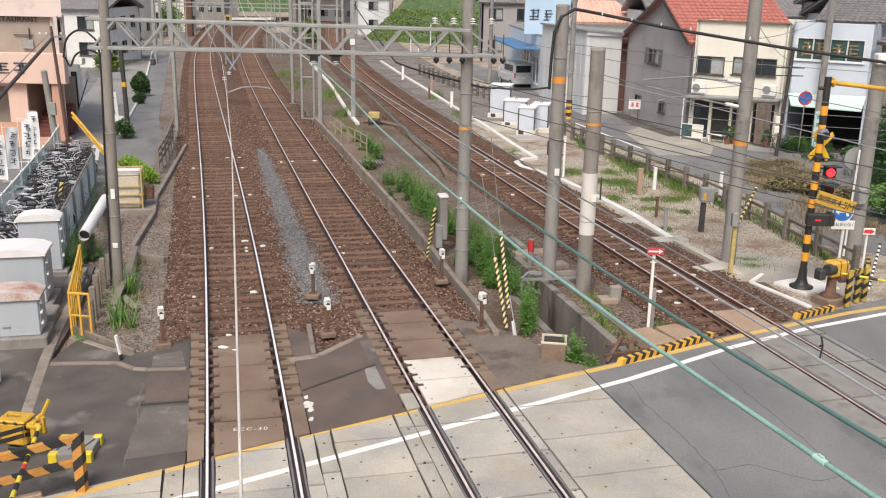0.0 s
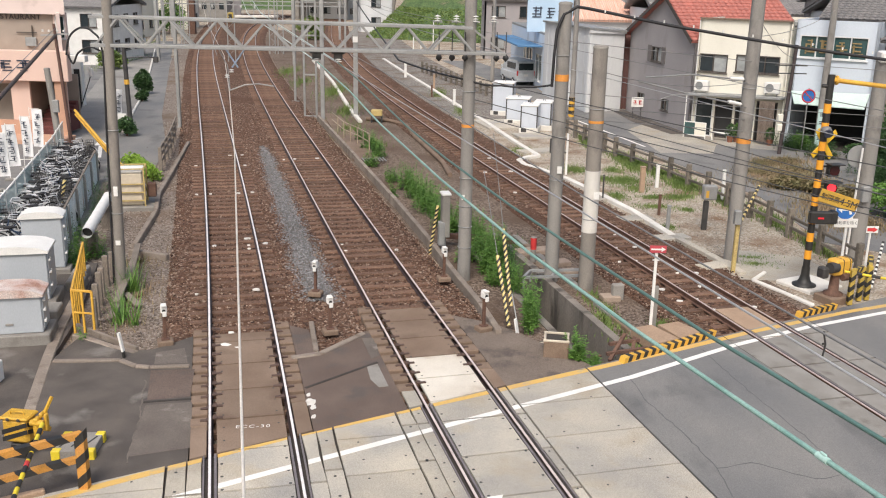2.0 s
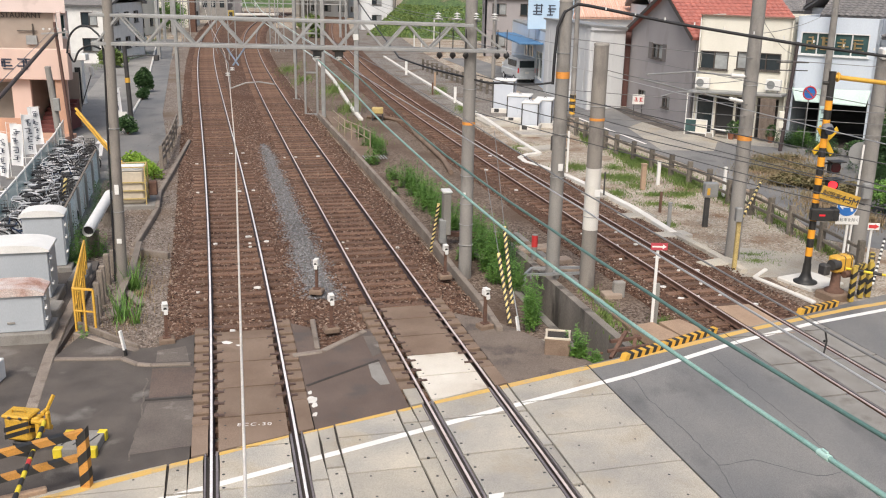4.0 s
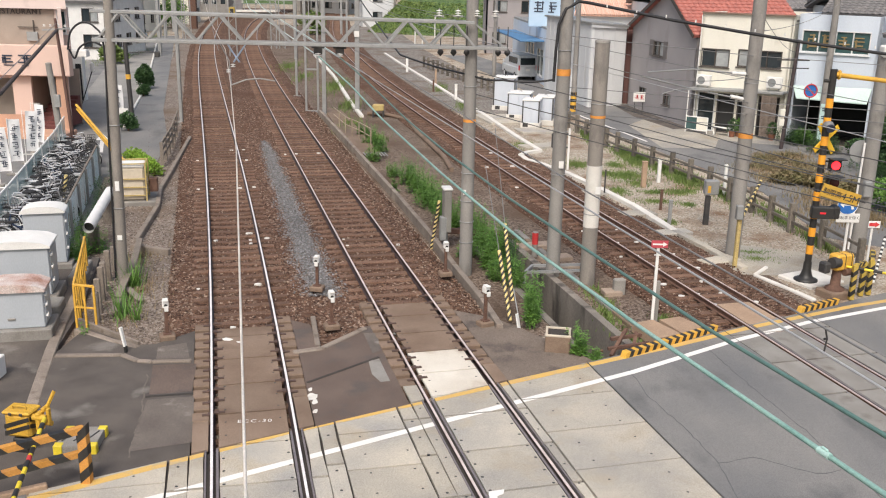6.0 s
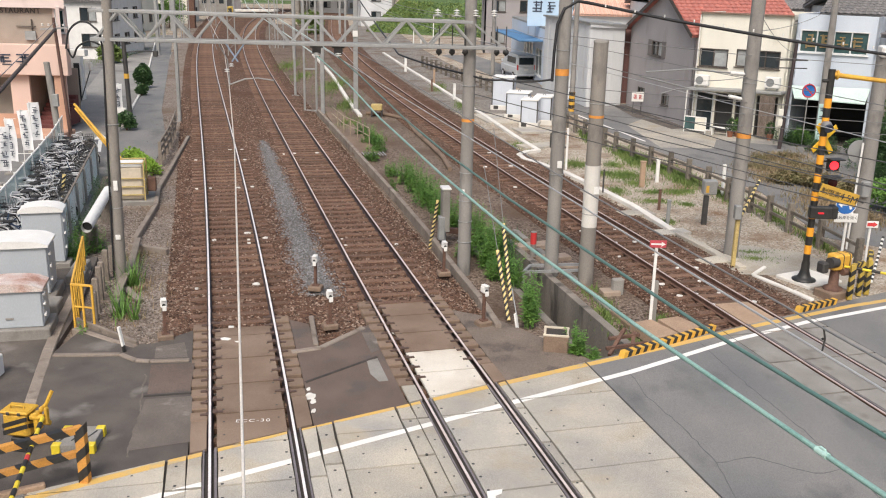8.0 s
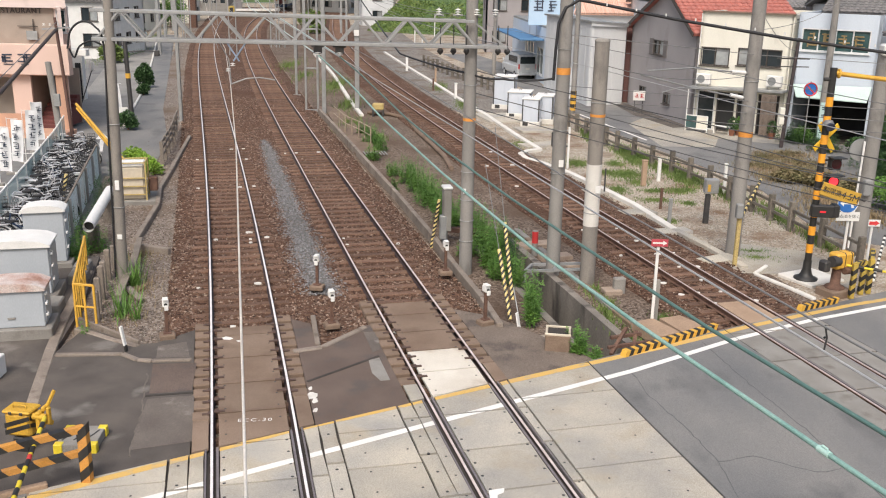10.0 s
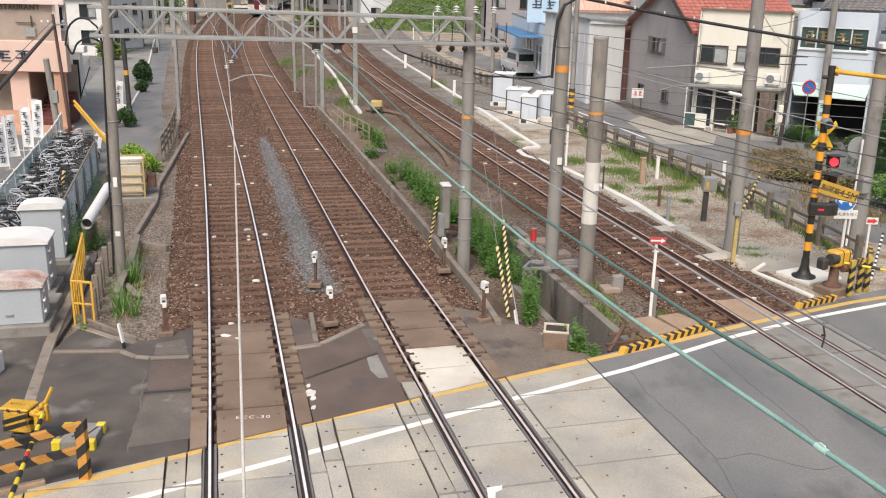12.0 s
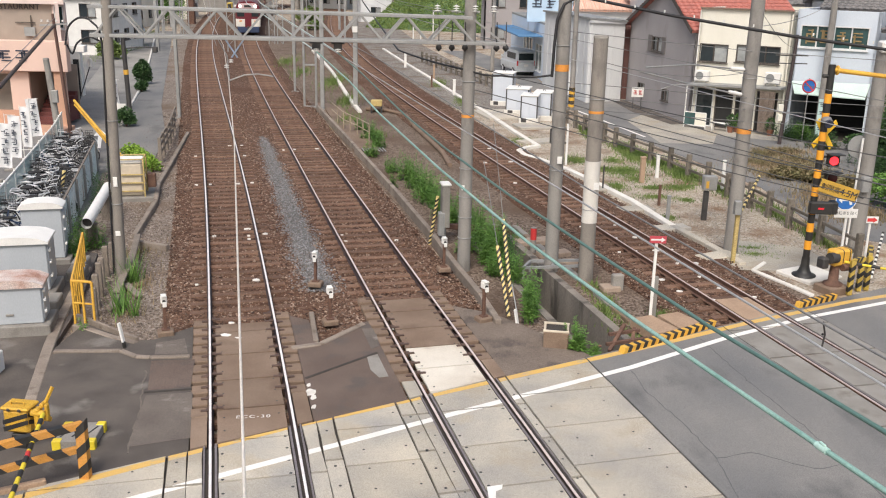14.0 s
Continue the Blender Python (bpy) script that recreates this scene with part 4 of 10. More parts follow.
def window(parent, p0, p1, s0, s1, z0, z1, frame_mat, pane_mat, leaves=2, depth=0.07, bars=0, sill=True, name="window"):
    """A framed window set into an opening of the wall p0 -> p1."""
    p0, p1 = Vector(p0), Vector(p1)
    d = (p1 - p0).normalized()
    rz = math.degrees(math.atan2(d.y, d.x))
    nrm = Vector((-d.y, d.x))

    def at(s, off, z):
        q = p0 + d * s + nrm * off
        return (q.x, q.y, z)

    fr = Shape()
    t = 0.06
    for zz in (z0 + t / 2, z1 - t / 2):
        fr.box(at((s0 + s1) / 2, depth - 0.03, zz), (s1 - s0, 0.1, t), rz, 0.008)
    n = leaves
    for i in range(n + 1):
        s = s0 + (s1 - s0) * i / n
        s = min(max(s, s0 + t / 2), s1 - t / 2)
        fr.box(at(s, depth - 0.028, (z0 + z1) / 2), (t, 0.096, z1 - z0), rz, 0.008)
    for i in range(bars):
        zz = z0 + (z1 - z0) * (i + 1) / (bars + 1)
        fr.box(at((s0 + s1) / 2, depth - 0.028, zz), (s1 - s0, 0.05, 0.035), rz)
    w = part(name, fr, frame_mat, parent)
    for i in range(n):
        a, b = s0 + (s1 - s0) * i / n, s0 + (s1 - s0) * (i + 1) / n
        part("pane", Shape().box(at((a + b) / 2, depth + 0.01 + 0.02 * (i % 2), (z0 + z1) / 2), (b - a - 0.02, 0.012, z1 - z0 - 0.04), rz), pane_mat if not isinstance(pane_mat, (list, tuple)) else pane_mat[i % len(pane_mat)], w)
    if sill:
        part("sill", Shape().box(at((s0 + s1) / 2, -0.03, z0 - 0.03), (s1 - s0 + 0.12, 0.14, 0.05), rz, 0.01), frame_mat, w)
    return w


def bars_of_writing(parent, p0, p1, s0, s1, z0, z1, n, material, off=-0.02, name="sign_character"):
    """Unreadable writing: one blocky mark of strokes for each character."""
    p0, p1 = Vector(p0), Vector(p1)
    d = (p1 - p0).normalized()
    rz = math.degrees(math.atan2(d.y, d.x))
    nrm = Vector((-d.y, d.x))
    w = (s1 - s0) / n
    h = z1 - z0
    for i in range(n):
        sh = Shape()
        c = s0 + w * (i + 0.5)
        r = random.Random(i * 7 + int(abs(p0.x) * 10))
        strokes = [(r.uniform(-0.08, 0.08), 0.36 - 0.24 * k + r.uniform(-0.04, 0.04), r.uniform(0.35, 0.78), r.uniform(0.07, 0.10)) for k in range(4)] + [(r.uniform(-0.3, 0.3), r.uniform(-0.15, 0.15), 0.10, r.uniform(0.4, 0.8)) for k in range(2)]
        for k, (ds, dz, ws, hz) in enumerate(strokes):
            q = p0 + d * (c + ds * w) + nrm * off
            sh.box((q.x, q.y, (z0 + z1) / 2 + dz * h), (ws * w, 0.03, hz * h), rz)
        part(name, sh, material, parent)


CREAM = mat("cream_render", (0.78, 0.755, 0.665), (0.70, 0.675, 0.585), 0.7, 0.85, 0.1, 50.0, detail=0.06, stain=(0.58, 0.55, 0.47), stain_scale=0.9, stain_at=0.62, stretch=(1, 1, 0.35))
GREY_WALL = mat("grey_render", (0.345, 0.325, 0.328), (0.31, 0.29, 0.292), 0.8, 0.9, 0.1, 50.0, detail=0.06, stain=(0.26, 0.238, 0.232), stain_scale=0.7, stain_at=0.60, stretch=(1, 1, 0.4))
SHED_WHITE = mat("offwhite_sheet_metal", (0.66, 0.67, 0.675), (0.58, 0.59, 0.595), 0.6, 0.6, 0.05, 40.0, detail=0.05, stain=(0.48, 0.45, 0.41), stain_scale=0.8, stain_at=0.62, stretch=(1, 1, 0.25))
PALE_BLUE = mat("pale_blue_paint", (0.50, 0.64, 0.78), (0.42, 0.57, 0.72), 0.6, 0.6, 0.05, 40.0, detail=0.05)
SHOP_WHITE = mat("blue_white_render", (0.62, 0.68, 0.75), (0.56, 0.62, 0.70), 0.6, 0.8, 0.05, 40.0, detail=0.05, stain=(0.45, 0.48, 0.52), stain_scale=0.8, stain_at=0.64, stretch=(1, 1, 0.3))
REED = mat("weathered_reed", (0.34, 0.27, 0.22), (0.25, 0.195, 0.16), 3.0, 0.9, 0.2, 60.0, detail=0.2)
ROOF_RED = mat("red_clay_tile", (0.45, 0.150, 0.118), (0.36, 0.125, 0.10), 2.0, 0.6, 0.1, 30.0, detail=0.14, spread=0.12)
ROOF_GREY = mat("grey_roof_tile", (0.20, 0.19, 0.19), (0.15, 0.145, 0.145), 2.0, 0.6, 0.1, 30.0, detail=0.12, spread=0.12)
GLASS = glass_mat("dark_glass", (0.035, 0.045, 0.05))
CURTAIN = glass_mat("pale_curtained_glass", (0.40, 0.42, 0.42), 0.15)
SHOP_GLASS = glass_mat("green_tinted_glass", (0.05, 0.11, 0.11))
FRAME_BROWN = plain("bronze_frame", (0.10, 0.085, 0.075), 0.45, 0.3)
FRAME_WHITE = plain("white_frame", (0.72, 0.73, 0.73), 0.45)
PINK = mat("salmon_render", (0.70, 0.51, 0.43), (0.63, 0.455, 0.385), 0.7, 0.85, 0.1, 50.0, detail=0.06, stain=(0.54, 0.39, 0.33), stain_scale=0.8, stain_at=0.62, stretch=(1, 1, 0.4))
PINK_PALE = mat("pale_pink_render", (0.70, 0.575, 0.53), (0.63, 0.515, 0.475), 0.7, 0.85, 0.1, 50.0, detail=0.06, stain=(0.52, 0.42, 0.38), stain_scale=0.8, stain_at=0.62)
ORANGE_WALL = mat("orange_render", (0.56, 0.34, 0.235), (0.48, 0.285, 0.20), 0.7, 0.85, 0.1, 50.0, detail=0.08)
BROWN_PANEL = mat("brown_board", (0.36, 0.30, 0.25), (0.30, 0.25, 0.21), 1.5, 0.8, 0.1, 40.0, detail=0.1)
# near-black: shade of unlit rooms put into the colour; a dark door too
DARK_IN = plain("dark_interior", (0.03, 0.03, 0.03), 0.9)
STEP_RED = mat("red_step", (0.16, 0.05, 0.045), (0.12, 0.04, 0.035), 2.0, 0.8, 0.1, 40.0)
GOLD = plain("gold_lettering", (0.30, 0.22, 0.10), 0.6)
NAVY = plain("dark_lettering", (0.04, 0.05, 0.08), 0.6)


def tiled_roof(parent, corners, material, row=0.30, col=0.30, name="roof"):
    """Rows of lapped tiles over the sloping quad corners: eave left, eave right, ridge right, ridge left."""
    a, b, c, d = [Vector(p) for p in corners]
    nrm = (b - a).cross(d - a).normalized()
    base = Shape()
    base.add([a, b, c, d, a - nrm * 0.12, b - nrm * 0.12, c - nrm * 0.12, d - nrm * 0.12], [(0, 1, 2, 3), (7, 6, 5, 4), (0, 4, 5, 1), (1, 5, 6, 2), (2, 6, 7, 3), (3, 7, 4, 0)])
    ro = part(name, base, material, parent)
    n = max(2, int((d - a).length / row))
    m = max(2, int((b - a).length / col))
    rows = Shape()
    for i in range(n):
        l0, r0 = a.lerp(d, i / n), b.lerp(c, i / n)
        l1, r1 = a.lerp(d, (i + 1.15) / n), b.lerp(c, (i + 1.15) / n)
        up, dn = [], []
        for k in range(m * 4 + 1):
            t = k / (m * 4)
            w = 0.028 * math.cos(2 * math.pi * k / 4)
            dn.append(l0.lerp(r0, t) + nrm * (0.085 + w))
            up.append(l1.lerp(r1, t) + nrm * (0.03 + w))
        foot = [p - nrm * 0.05 for p in dn]
        rows.grid([foot, dn, up], True)
    tl = part("tiles", rows, material, ro)
    tl["kind"] = "stuff"
    return ro


def ac_unit(parent, x, y, z, rz):
    u = thing("air_conditioner", (x, y, z), "white outdoor air-conditioning unit on a bracket", "air conditioner", "air conditioners", rz=rz)
    part("casing", Shape().box((0, 0, 0.3), (0.8, 0.3, 0.58), 0, 0.03), WHITE, u)
    part("fan_grille", Shape().ring((-0.1, -0.155, 0.3), (0, 1, 0), 0.2, 0.02, 20, 5).cyl((-0.1, -0.152, 0.3), (-0.1, -0.158, 0.3), 0.2, n=20), plain("grille_grey", (0.25, 0.26, 0.26), 0.5), u)
    for s in (-1, 1):
        part("bracket", Shape().beam((s * 0.3, -0.2, -0.02), (s * 0.3, 0.25, -0.02), 0.04, 0.04).beam((s * 0.3, -0.2, -0.02), (s * 0.3, 0.22, -0.3), 0.03, 0.03), GALV, u)


def sheet_ribs(parent, p0, p1, z0, z1, material, step=0.35, off=-0.012):
    """Upright seams of a sheet-metal wall."""
    p0, p1 = Vector(p0), Vector(p1)
    d = (p1 - p0).normalized()
    rz = math.degrees(math.atan2(d.y, d.x))
    n = Vector((-d.y, d.x))
    sh = Shape()
    k = int((p1 - p0).length / step)
    for i in range(1, k):
        q = p0 + d * (i * (p1 - p0).length / k) + n * off
        sh.box((q.x, q.y, (z0 + z1) / 2), (0.03, 0.02, z1 - z0), rz)
    part("seams", sh, material, parent)


def make_houses_east():
    # grey gabled house with a red tiled roof; its gable faces the tracks
    A, B = Vector((12.15, 63.37)), Vector((14.02, 53.9))
    g = thing("house", (0, 0, 0), "grey rendered house with a red tiled gable roof", "house", "houses along the street")
    dirx = (B - A).normalized()
    nx = Vector((-dirx.y, dirx.x))
    L = (B - A).length
    ops = [(3.6, 5.2, 3.35, 4.25), (5.65, 6.7, 0.56, 1.27), (1.85, 3.0, 0.46, 1.21)]
    facade(g, A, B, -0.28, 5.0, ops, GREY_WALL)
    for o in ops:
        window(g, A, B, *o, FRAME_BROWN, [GLASS, CURTAIN], 2 if o[1] - o[0] > 1 else 1)
    for s in (3.17, 5.27):
        q = A + dirx * (s + 0.18)
        part("shutter", Shape().box((q.x + 0.0 - nx.x * 0.03, q.y - nx.y * 0.03, 3.8), (0.5, 0.06, 1.0), math.degrees(math.atan2(dirx.y, dirx.x)), 0.01), plain("shutter_grey", (0.16, 0.145, 0.14), 0.7), g)
    # gable triangle
    apex = A + dirx * (L * 0.57)
    rise = 7.4
    tri = [(A.x, A.y, 5.0), (B.x, B.y, 5.0), (apex.x, apex.y, rise)]
    bk = [(p[0] + nx.x * 0.18, p[1] + nx.y * 0.18, p[2]) for p in tri]
    part("gable", Shape().add(tri + bk, [(0, 1, 2), (5, 4, 3), (0, 3, 4, 1), (1, 4, 5, 2), (2, 5, 3, 0)]), GREY_WALL, g)
    depth = 6.5
    C, D = B + nx * depth, A + nx * depth
    facade(g, B, C, -0.28, 5.0, [], GREY_WALL)
    facade(g, D, A, -0.28, 5.0, [], GREY_WALL)
    facade(g, C, D, -0.28, 5.0, [], GREY_WALL)
    ov = 0.45
    r0 = apex - nx * 0.35
    r1 = apex + nx * (depth + 0.35)
    for base0, base1, sgn in ((B, C, 1), (A, D, -1)):
        o2 = ov if sgn < 0 else 0.12
        e0 = base0 + dirx * o2 * sgn - nx * 0.35
        e1 = base1 + dirx * o2 * sgn + nx * 0.35
        zl = 5.0 - o2 * (rise - 5.0) / (L / 2)
        if sgn > 0:
            cs = [(e0.x, e0.y, zl), (e1.x, e1.y, zl), (r1.x, r1.y, rise + 0.05), (r0.x, r0.y, rise + 0.05)]
        else:
            cs = [(e1.x, e1.y, zl), (e0.x, e0.y, zl), (r0.x, r0.y, rise + 0.05), (r1.x, r1.y, rise + 0.05)]
        tiled_roof(g, cs, ROOF_RED, 0.34, 0.34)
        part("barge_board", Shape().beam((e0.x, e0.y, zl - 0.05), (r0.x, r0.y, rise - 0.02), 0.05, 0.2), FRAME_BROWN, g)
    part("ridge", Shape().tube([(r0.x, r0.y, rise + 0.14), (r1.x, r1.y, rise + 0.14)], 0.13, 10), ROOF_RED, g)

    # cream house with a flat parapet
    A, B = Vector((14.12, 53.7)), Vector((18.25, 50.74))
    h = thing("house", (0, 0, 0), "cream rendered two-storey house with a canopy over the shopfront", "house", "houses along the street")
    d = (B - A).normalized()
    nx = Vector((-d.y, d.x))
    L = (B - A).length
    ops = [(0.12, 1.75, 3.3, 4.3), (2.2, 4.6, 3.42, 4.36), (0.15, 1.18, -0.28, 1.9), (1.3, 2.32, -0.28, 1.9), (2.45, 3.35, -0.28, 1.9), (3.6, 4.75, -0.28, 1.95)]
    facade(h, A, B, -0.28, 6.22, ops, CREAM)
    window(h, A, B, *ops[0], FRAME_BROWN, [GLASS, CURTAIN], 2)
    window(h, A, B, *ops[1], FRAME_BROWN, [CURTAIN, GLASS, GLASS], 3)
    window(h, A, B, *ops[2], FRAME_WHITE, [GLASS], 1, bars=1, name="shop_window")
    # near-black panes paint in the shade of the shop behind them
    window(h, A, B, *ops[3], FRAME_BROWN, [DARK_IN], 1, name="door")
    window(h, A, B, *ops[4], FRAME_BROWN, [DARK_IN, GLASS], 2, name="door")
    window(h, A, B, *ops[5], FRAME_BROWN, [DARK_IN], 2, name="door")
    C, D = B + nx * 8, A + nx * 8
    facade(h, B, C, -0.28, 6.22, [], CREAM)
    facade(h, C, D, -0.28, 6.22, [], CREAM)
    facade(h, D, A, -0.28, 6.22, [], CREAM)
    part("roof", Shape().prism([tuple(A + nx * 0.2), tuple(B + nx * 0.2), tuple(C), tuple(D)], 5.92, 6.02), CONCRETE_GREY, h)
    part("parapet_cap", Shape().beam((*(A - nx * 0.03), 6.24), (*(B - nx * 0.03), 6.24), 0.26, 0.06), plain("cap_brown", (0.25, 0.16, 0.12), 0.6), h)
    m0, m1 = A - nx * 0.45 - d * 0.1, B - nx * 0.45 + d * 0.05
    part("canopy", Shape().beam((*m0, 2.08), (*m1, 2.26), 0.95, 0.14, 0.02), GALV, h, "grey metal canopy")
    for s in (0.02, 1.23, 2.36, 3.4, L - 0.05):
        q = A + d * s - nx * 0.04
        part("downpipe", Shape().cyl((q.x, q.y, -0.28), (q.x, q.y, 2.1 if 0.5 < s < L - 0.5 else 6.1), 0.035, n=8), WHITE if s < 1 else CREAM, h)
    rz = math.degrees(math.atan2(d.y, d.x))
    q = A + d * 0.6 - nx * 0.5
    ac_unit(h, q.x, q.y, 2.28, rz)
    q = A + d * 4.5 - nx * 0.5
    ac_unit(h, q.x, q.y, 2.46, rz)
    # weathered reed screen hung from the canopy's edge, in slats
    for i in range(18):
        q = A + d * (4.10 + 0.046 * i) - nx * (0.86 + 0.015 * math.sin(i * 0.9))
        part("screen_slat", Shape().beam((*q, -0.12 + 0.03 * math.sin(i * 1.7)), (*(q - d * 0.06), 2.08), 0.044, 0.02), REED, h)
    # white railing with pale panels before the shopfront
    e0, e1 = A - nx * 1.3 + d * 0.1, A - nx * 1.3 + d * 1.35
    part("railing", Shape().beam((*e0, 0.62), (*e1, 0.62), 0.05, 0.05).beam((*e0, -0.1), (*e1, -0.1), 0.05, 0.05).cyl((*e0, -0.28), (*e0, 2.05), 0.03, n=8).cyl((*e1, -0.28), (*e1, 0.62), 0.03, n=8), WHITE, h, "white railing")
    e2 = e0.lerp(e1, 0.5)
    part("railing_panel", Shape().beam((*e0, 0.26), (*e2, 0.26), 0.02, 0.66), SHOP_GLASS, h)
    part("railing_panel", Shape().beam((*e2, 0.26), (*e1, 0.26), 0.02, 0.66), CREAM, h)

    # blue-white workshop
    A, B = Vector((18.4, 50.62)), Vector((21.78, 48.28))
    s = thing("workshop", (0, 0, 0), "blue-white two-storey workshop with green-tinted windows and a dark open front", "workshop", "houses along the street")
    d = (B - A).normalized()
    nx = Vector((-d.y, d.x))
    ops = [(0.22, 3.62, 4.42, 5.58), (0.1, 4.0, -0.28, 2.5)]
    facade(s, A, B, -0.28, 6.36, ops, SHOP_WHITE)
    window(s, A, B, *ops[0], FRAME_WHITE, [SHOP_GLASS], 4)
    bars_of_writing(s, A, B, 0.4, 3.45, 4.6, 5.4, 4, GOLD, 0.05)
    C, D = B + nx * 8, A + nx * 8
    facade(s, B, C, -0.28, 6.36, [], SHOP_WHITE)
    facade(s, C, D, -0.28, 6.36, [], SHOP_WHITE)
    facade(s, D, A, -0.28, 6.36, [], SHOP_WHITE)
    # lining, ceiling and floor coloured near-black for the unlit workshop's shade
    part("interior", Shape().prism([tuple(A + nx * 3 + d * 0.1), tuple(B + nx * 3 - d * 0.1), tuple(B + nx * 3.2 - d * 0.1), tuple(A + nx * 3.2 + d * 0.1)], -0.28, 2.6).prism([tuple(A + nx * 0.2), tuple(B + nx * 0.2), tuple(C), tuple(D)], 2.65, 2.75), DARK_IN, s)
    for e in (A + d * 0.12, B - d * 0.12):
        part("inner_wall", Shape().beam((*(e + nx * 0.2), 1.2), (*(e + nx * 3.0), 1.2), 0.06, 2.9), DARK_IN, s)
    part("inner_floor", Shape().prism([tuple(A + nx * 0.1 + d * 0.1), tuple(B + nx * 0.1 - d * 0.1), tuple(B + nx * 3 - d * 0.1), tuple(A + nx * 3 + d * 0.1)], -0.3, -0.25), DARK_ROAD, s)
    aw = [(*(A - nx * 0.05 + d * 0.1), 2.66), (*(B - nx * 0.05 - d * 0.1), 2.8), (*(B - nx * 0.85 - d * 0.1), 2.12), (*(A - nx * 0.75 + d * 0.5), 2.1)]
    aw2 = [(x, y, z - 0.05) for x, y, z in aw]
    part("awning", Shape().add(aw + aw2, [(3, 2, 1, 0), (4, 5, 6, 7), (0, 1, 5, 4), (1, 2, 6, 5), (2, 3, 7, 6), (3, 0, 4, 7)]), mat("pale_green_awning", (0.55, 0.68, 0.62), (0.47, 0.60, 0.55), 1.0, 0.7, 0.05), s, "pale green awning")
    tiled_roof(s, [(*(A + nx * 0.6 + d * 0.9), 6.42), (*(B + nx * 0.6 + d * 0.9), 6.42), (*(B + nx * 5 + d * 0.9), 8.2), (*(A + nx * 5 + d * 0.9), 8.2)], ROOF_GREY, 0.3, 0.3)
    # taller tan building at the street's end
    t = thing("house", (0, 0, 0), "brown boarded house half hidden behind shrubs", "house", "houses along the street")
    A, B = Vector((21.95, 47.95)), Vector((24.2, 42.0))
    d = (B - A).normalized()
    nx = Vector((-d.y, d.x))
    for p, q in ((A, B), (B, B + nx * 7), (B + nx * 7, A + nx * 7), (A + nx * 7, A)):
        facade(t, p, q, -0.28, 5.6, [], BROWN_PANEL)
    tiled_roof(t, [(*(A - nx * 0.4), 5.5), (*(B - nx * 0.4), 5.5), (*(B + nx * 3.5), 7.2), (*(A + nx * 3.5), 7.2)], ROOF_GREY)

    # off-white sheet-metal shed
    P, Q, R = Vector((7.3, 71.5)), Vector((9.25, 61.9)), Vector((11.75, 63.3))
    w = thing("shed", (0, 0, 0), "off-white sheet-metal shed with a door facing the street", "shed")
    o1 = [(4.6, 5.4, 3.2, 3.9), (6.1, 7.0, -0.28, 2.0)]
    facade(w, P, Q, -0.28, 5.05, o1, SHED_WHITE)
    window(w, P, Q, *o1[0], FRAME_WHITE, [GLASS], 1)
    window(w, P, Q, *o1[1], FRAME_WHITE, [SHED_WHITE], 1, sill=False, name="door")
    sheet_ribs(w, P, Q, -0.2, 5.0, SHED_WHITE, 0.9)
    facade(w, Q, R, -0.28, 4.95, [], SHED_WHITE)
    sheet_ribs(w, Q, R, -0.2, 4.9, SHED_WHITE, 0.9)
    S = R + (P - Q)
    facade(w, R, S, -0.28, 4.95, [], SHED_WHITE)
    facade(w, S, P, -0.28, 5.05, [], SHED_WHITE)
    part("roof", Shape().add([(P.x - 0.2, P.y, 5.2), (Q.x - 0.1, Q.y - 0.2, 5.2), (R.x + 0.2, R.y - 0.2, 5.0), (S.x + 0.2, S.y, 5.0), (P.x - 0.2, P.y, 5.08), (Q.x - 0.1, Q.y - 0.2, 5.08), (R.x + 0.2, R.y - 0.2, 4.88), (S.x + 0.2, S.y, 4.88)], [(0, 1, 2, 3), (7, 6, 5, 4), (0, 4, 5, 1), (1, 5, 6, 2), (2, 6, 7, 3), (3, 7, 4, 0)]), GALV, w)
    part("fascia", Shape().beam((Q.x - 0.05, Q.y - 0.1, 4.95), (R.x + 0.05, R.y - 0.1, 4.85), 0.1, 0.18), SHED_WHITE, w)
    m = thing("shed", (0, 0, 0), "narrow rust-red corrugated shed", "shed")
    facade(m, (11.78, 64.2), (12.7, 64.2), -0.28, 4.95, [], mat("rust_red_sheet", (0.15, 0.07, 0.06), (0.20, 0.10, 0.085), 2.0, 0.8, 0.2, 30.0, stretch=(6, 6, 0.3)))
    facade(m, (11.78, 66.5), (11.78, 64.2), -0.28, 4.95, [], GREY_WALL)
    # striped red-and-white roof behind
    r = thing("house", (0, 0, 0), "house with an orange striped sheet-metal roof", "house", "houses along the street")
    facade(r, (10.2, 76), (15.5, 76), -0.28, 5.2, [], SHED_WHITE)
    facade(r, (15.5, 76), (15.5, 84), -0.28, 5.2, [], SHED_WHITE)
    facade(r, (10.2, 84), (10.2, 76), -0.28, 5.2, [], SHED_WHITE)
    tiled_roof(r, [(9.8, 75.6, 5.1), (15.9, 75.6, 5.1), (14.2, 80, 6.6), (11.0, 80, 6.6)], mat("orange_striped_sheet", (0.55, 0.25, 0.16), (0.66, 0.48, 0.40), 8.0, 0.6, 0.05, 20.0, stretch=(3.0, 0.02, 0.02)), 4.4, 0.4)
    # pale blue shop with a signboard and a blue awning
    b = thing("shop", (0, 0, 0), "pale blue shop with a tall signboard and a blue awning", "shop")
    A, B = Vector((6.2, 92.0)), Vector((7.6, 72.5))
    facade(b, A, B, -0.28, 4.0, [(8, 13, -0.28, 2.6), (14.5, 17.5, 0.3, 2.4)], SHOP_WHITE)
    window(b, A, B, 8, 13, -0.28, 2.6, FRAME_WHITE, [GLASS], 3, sill=False, name="shopfront")
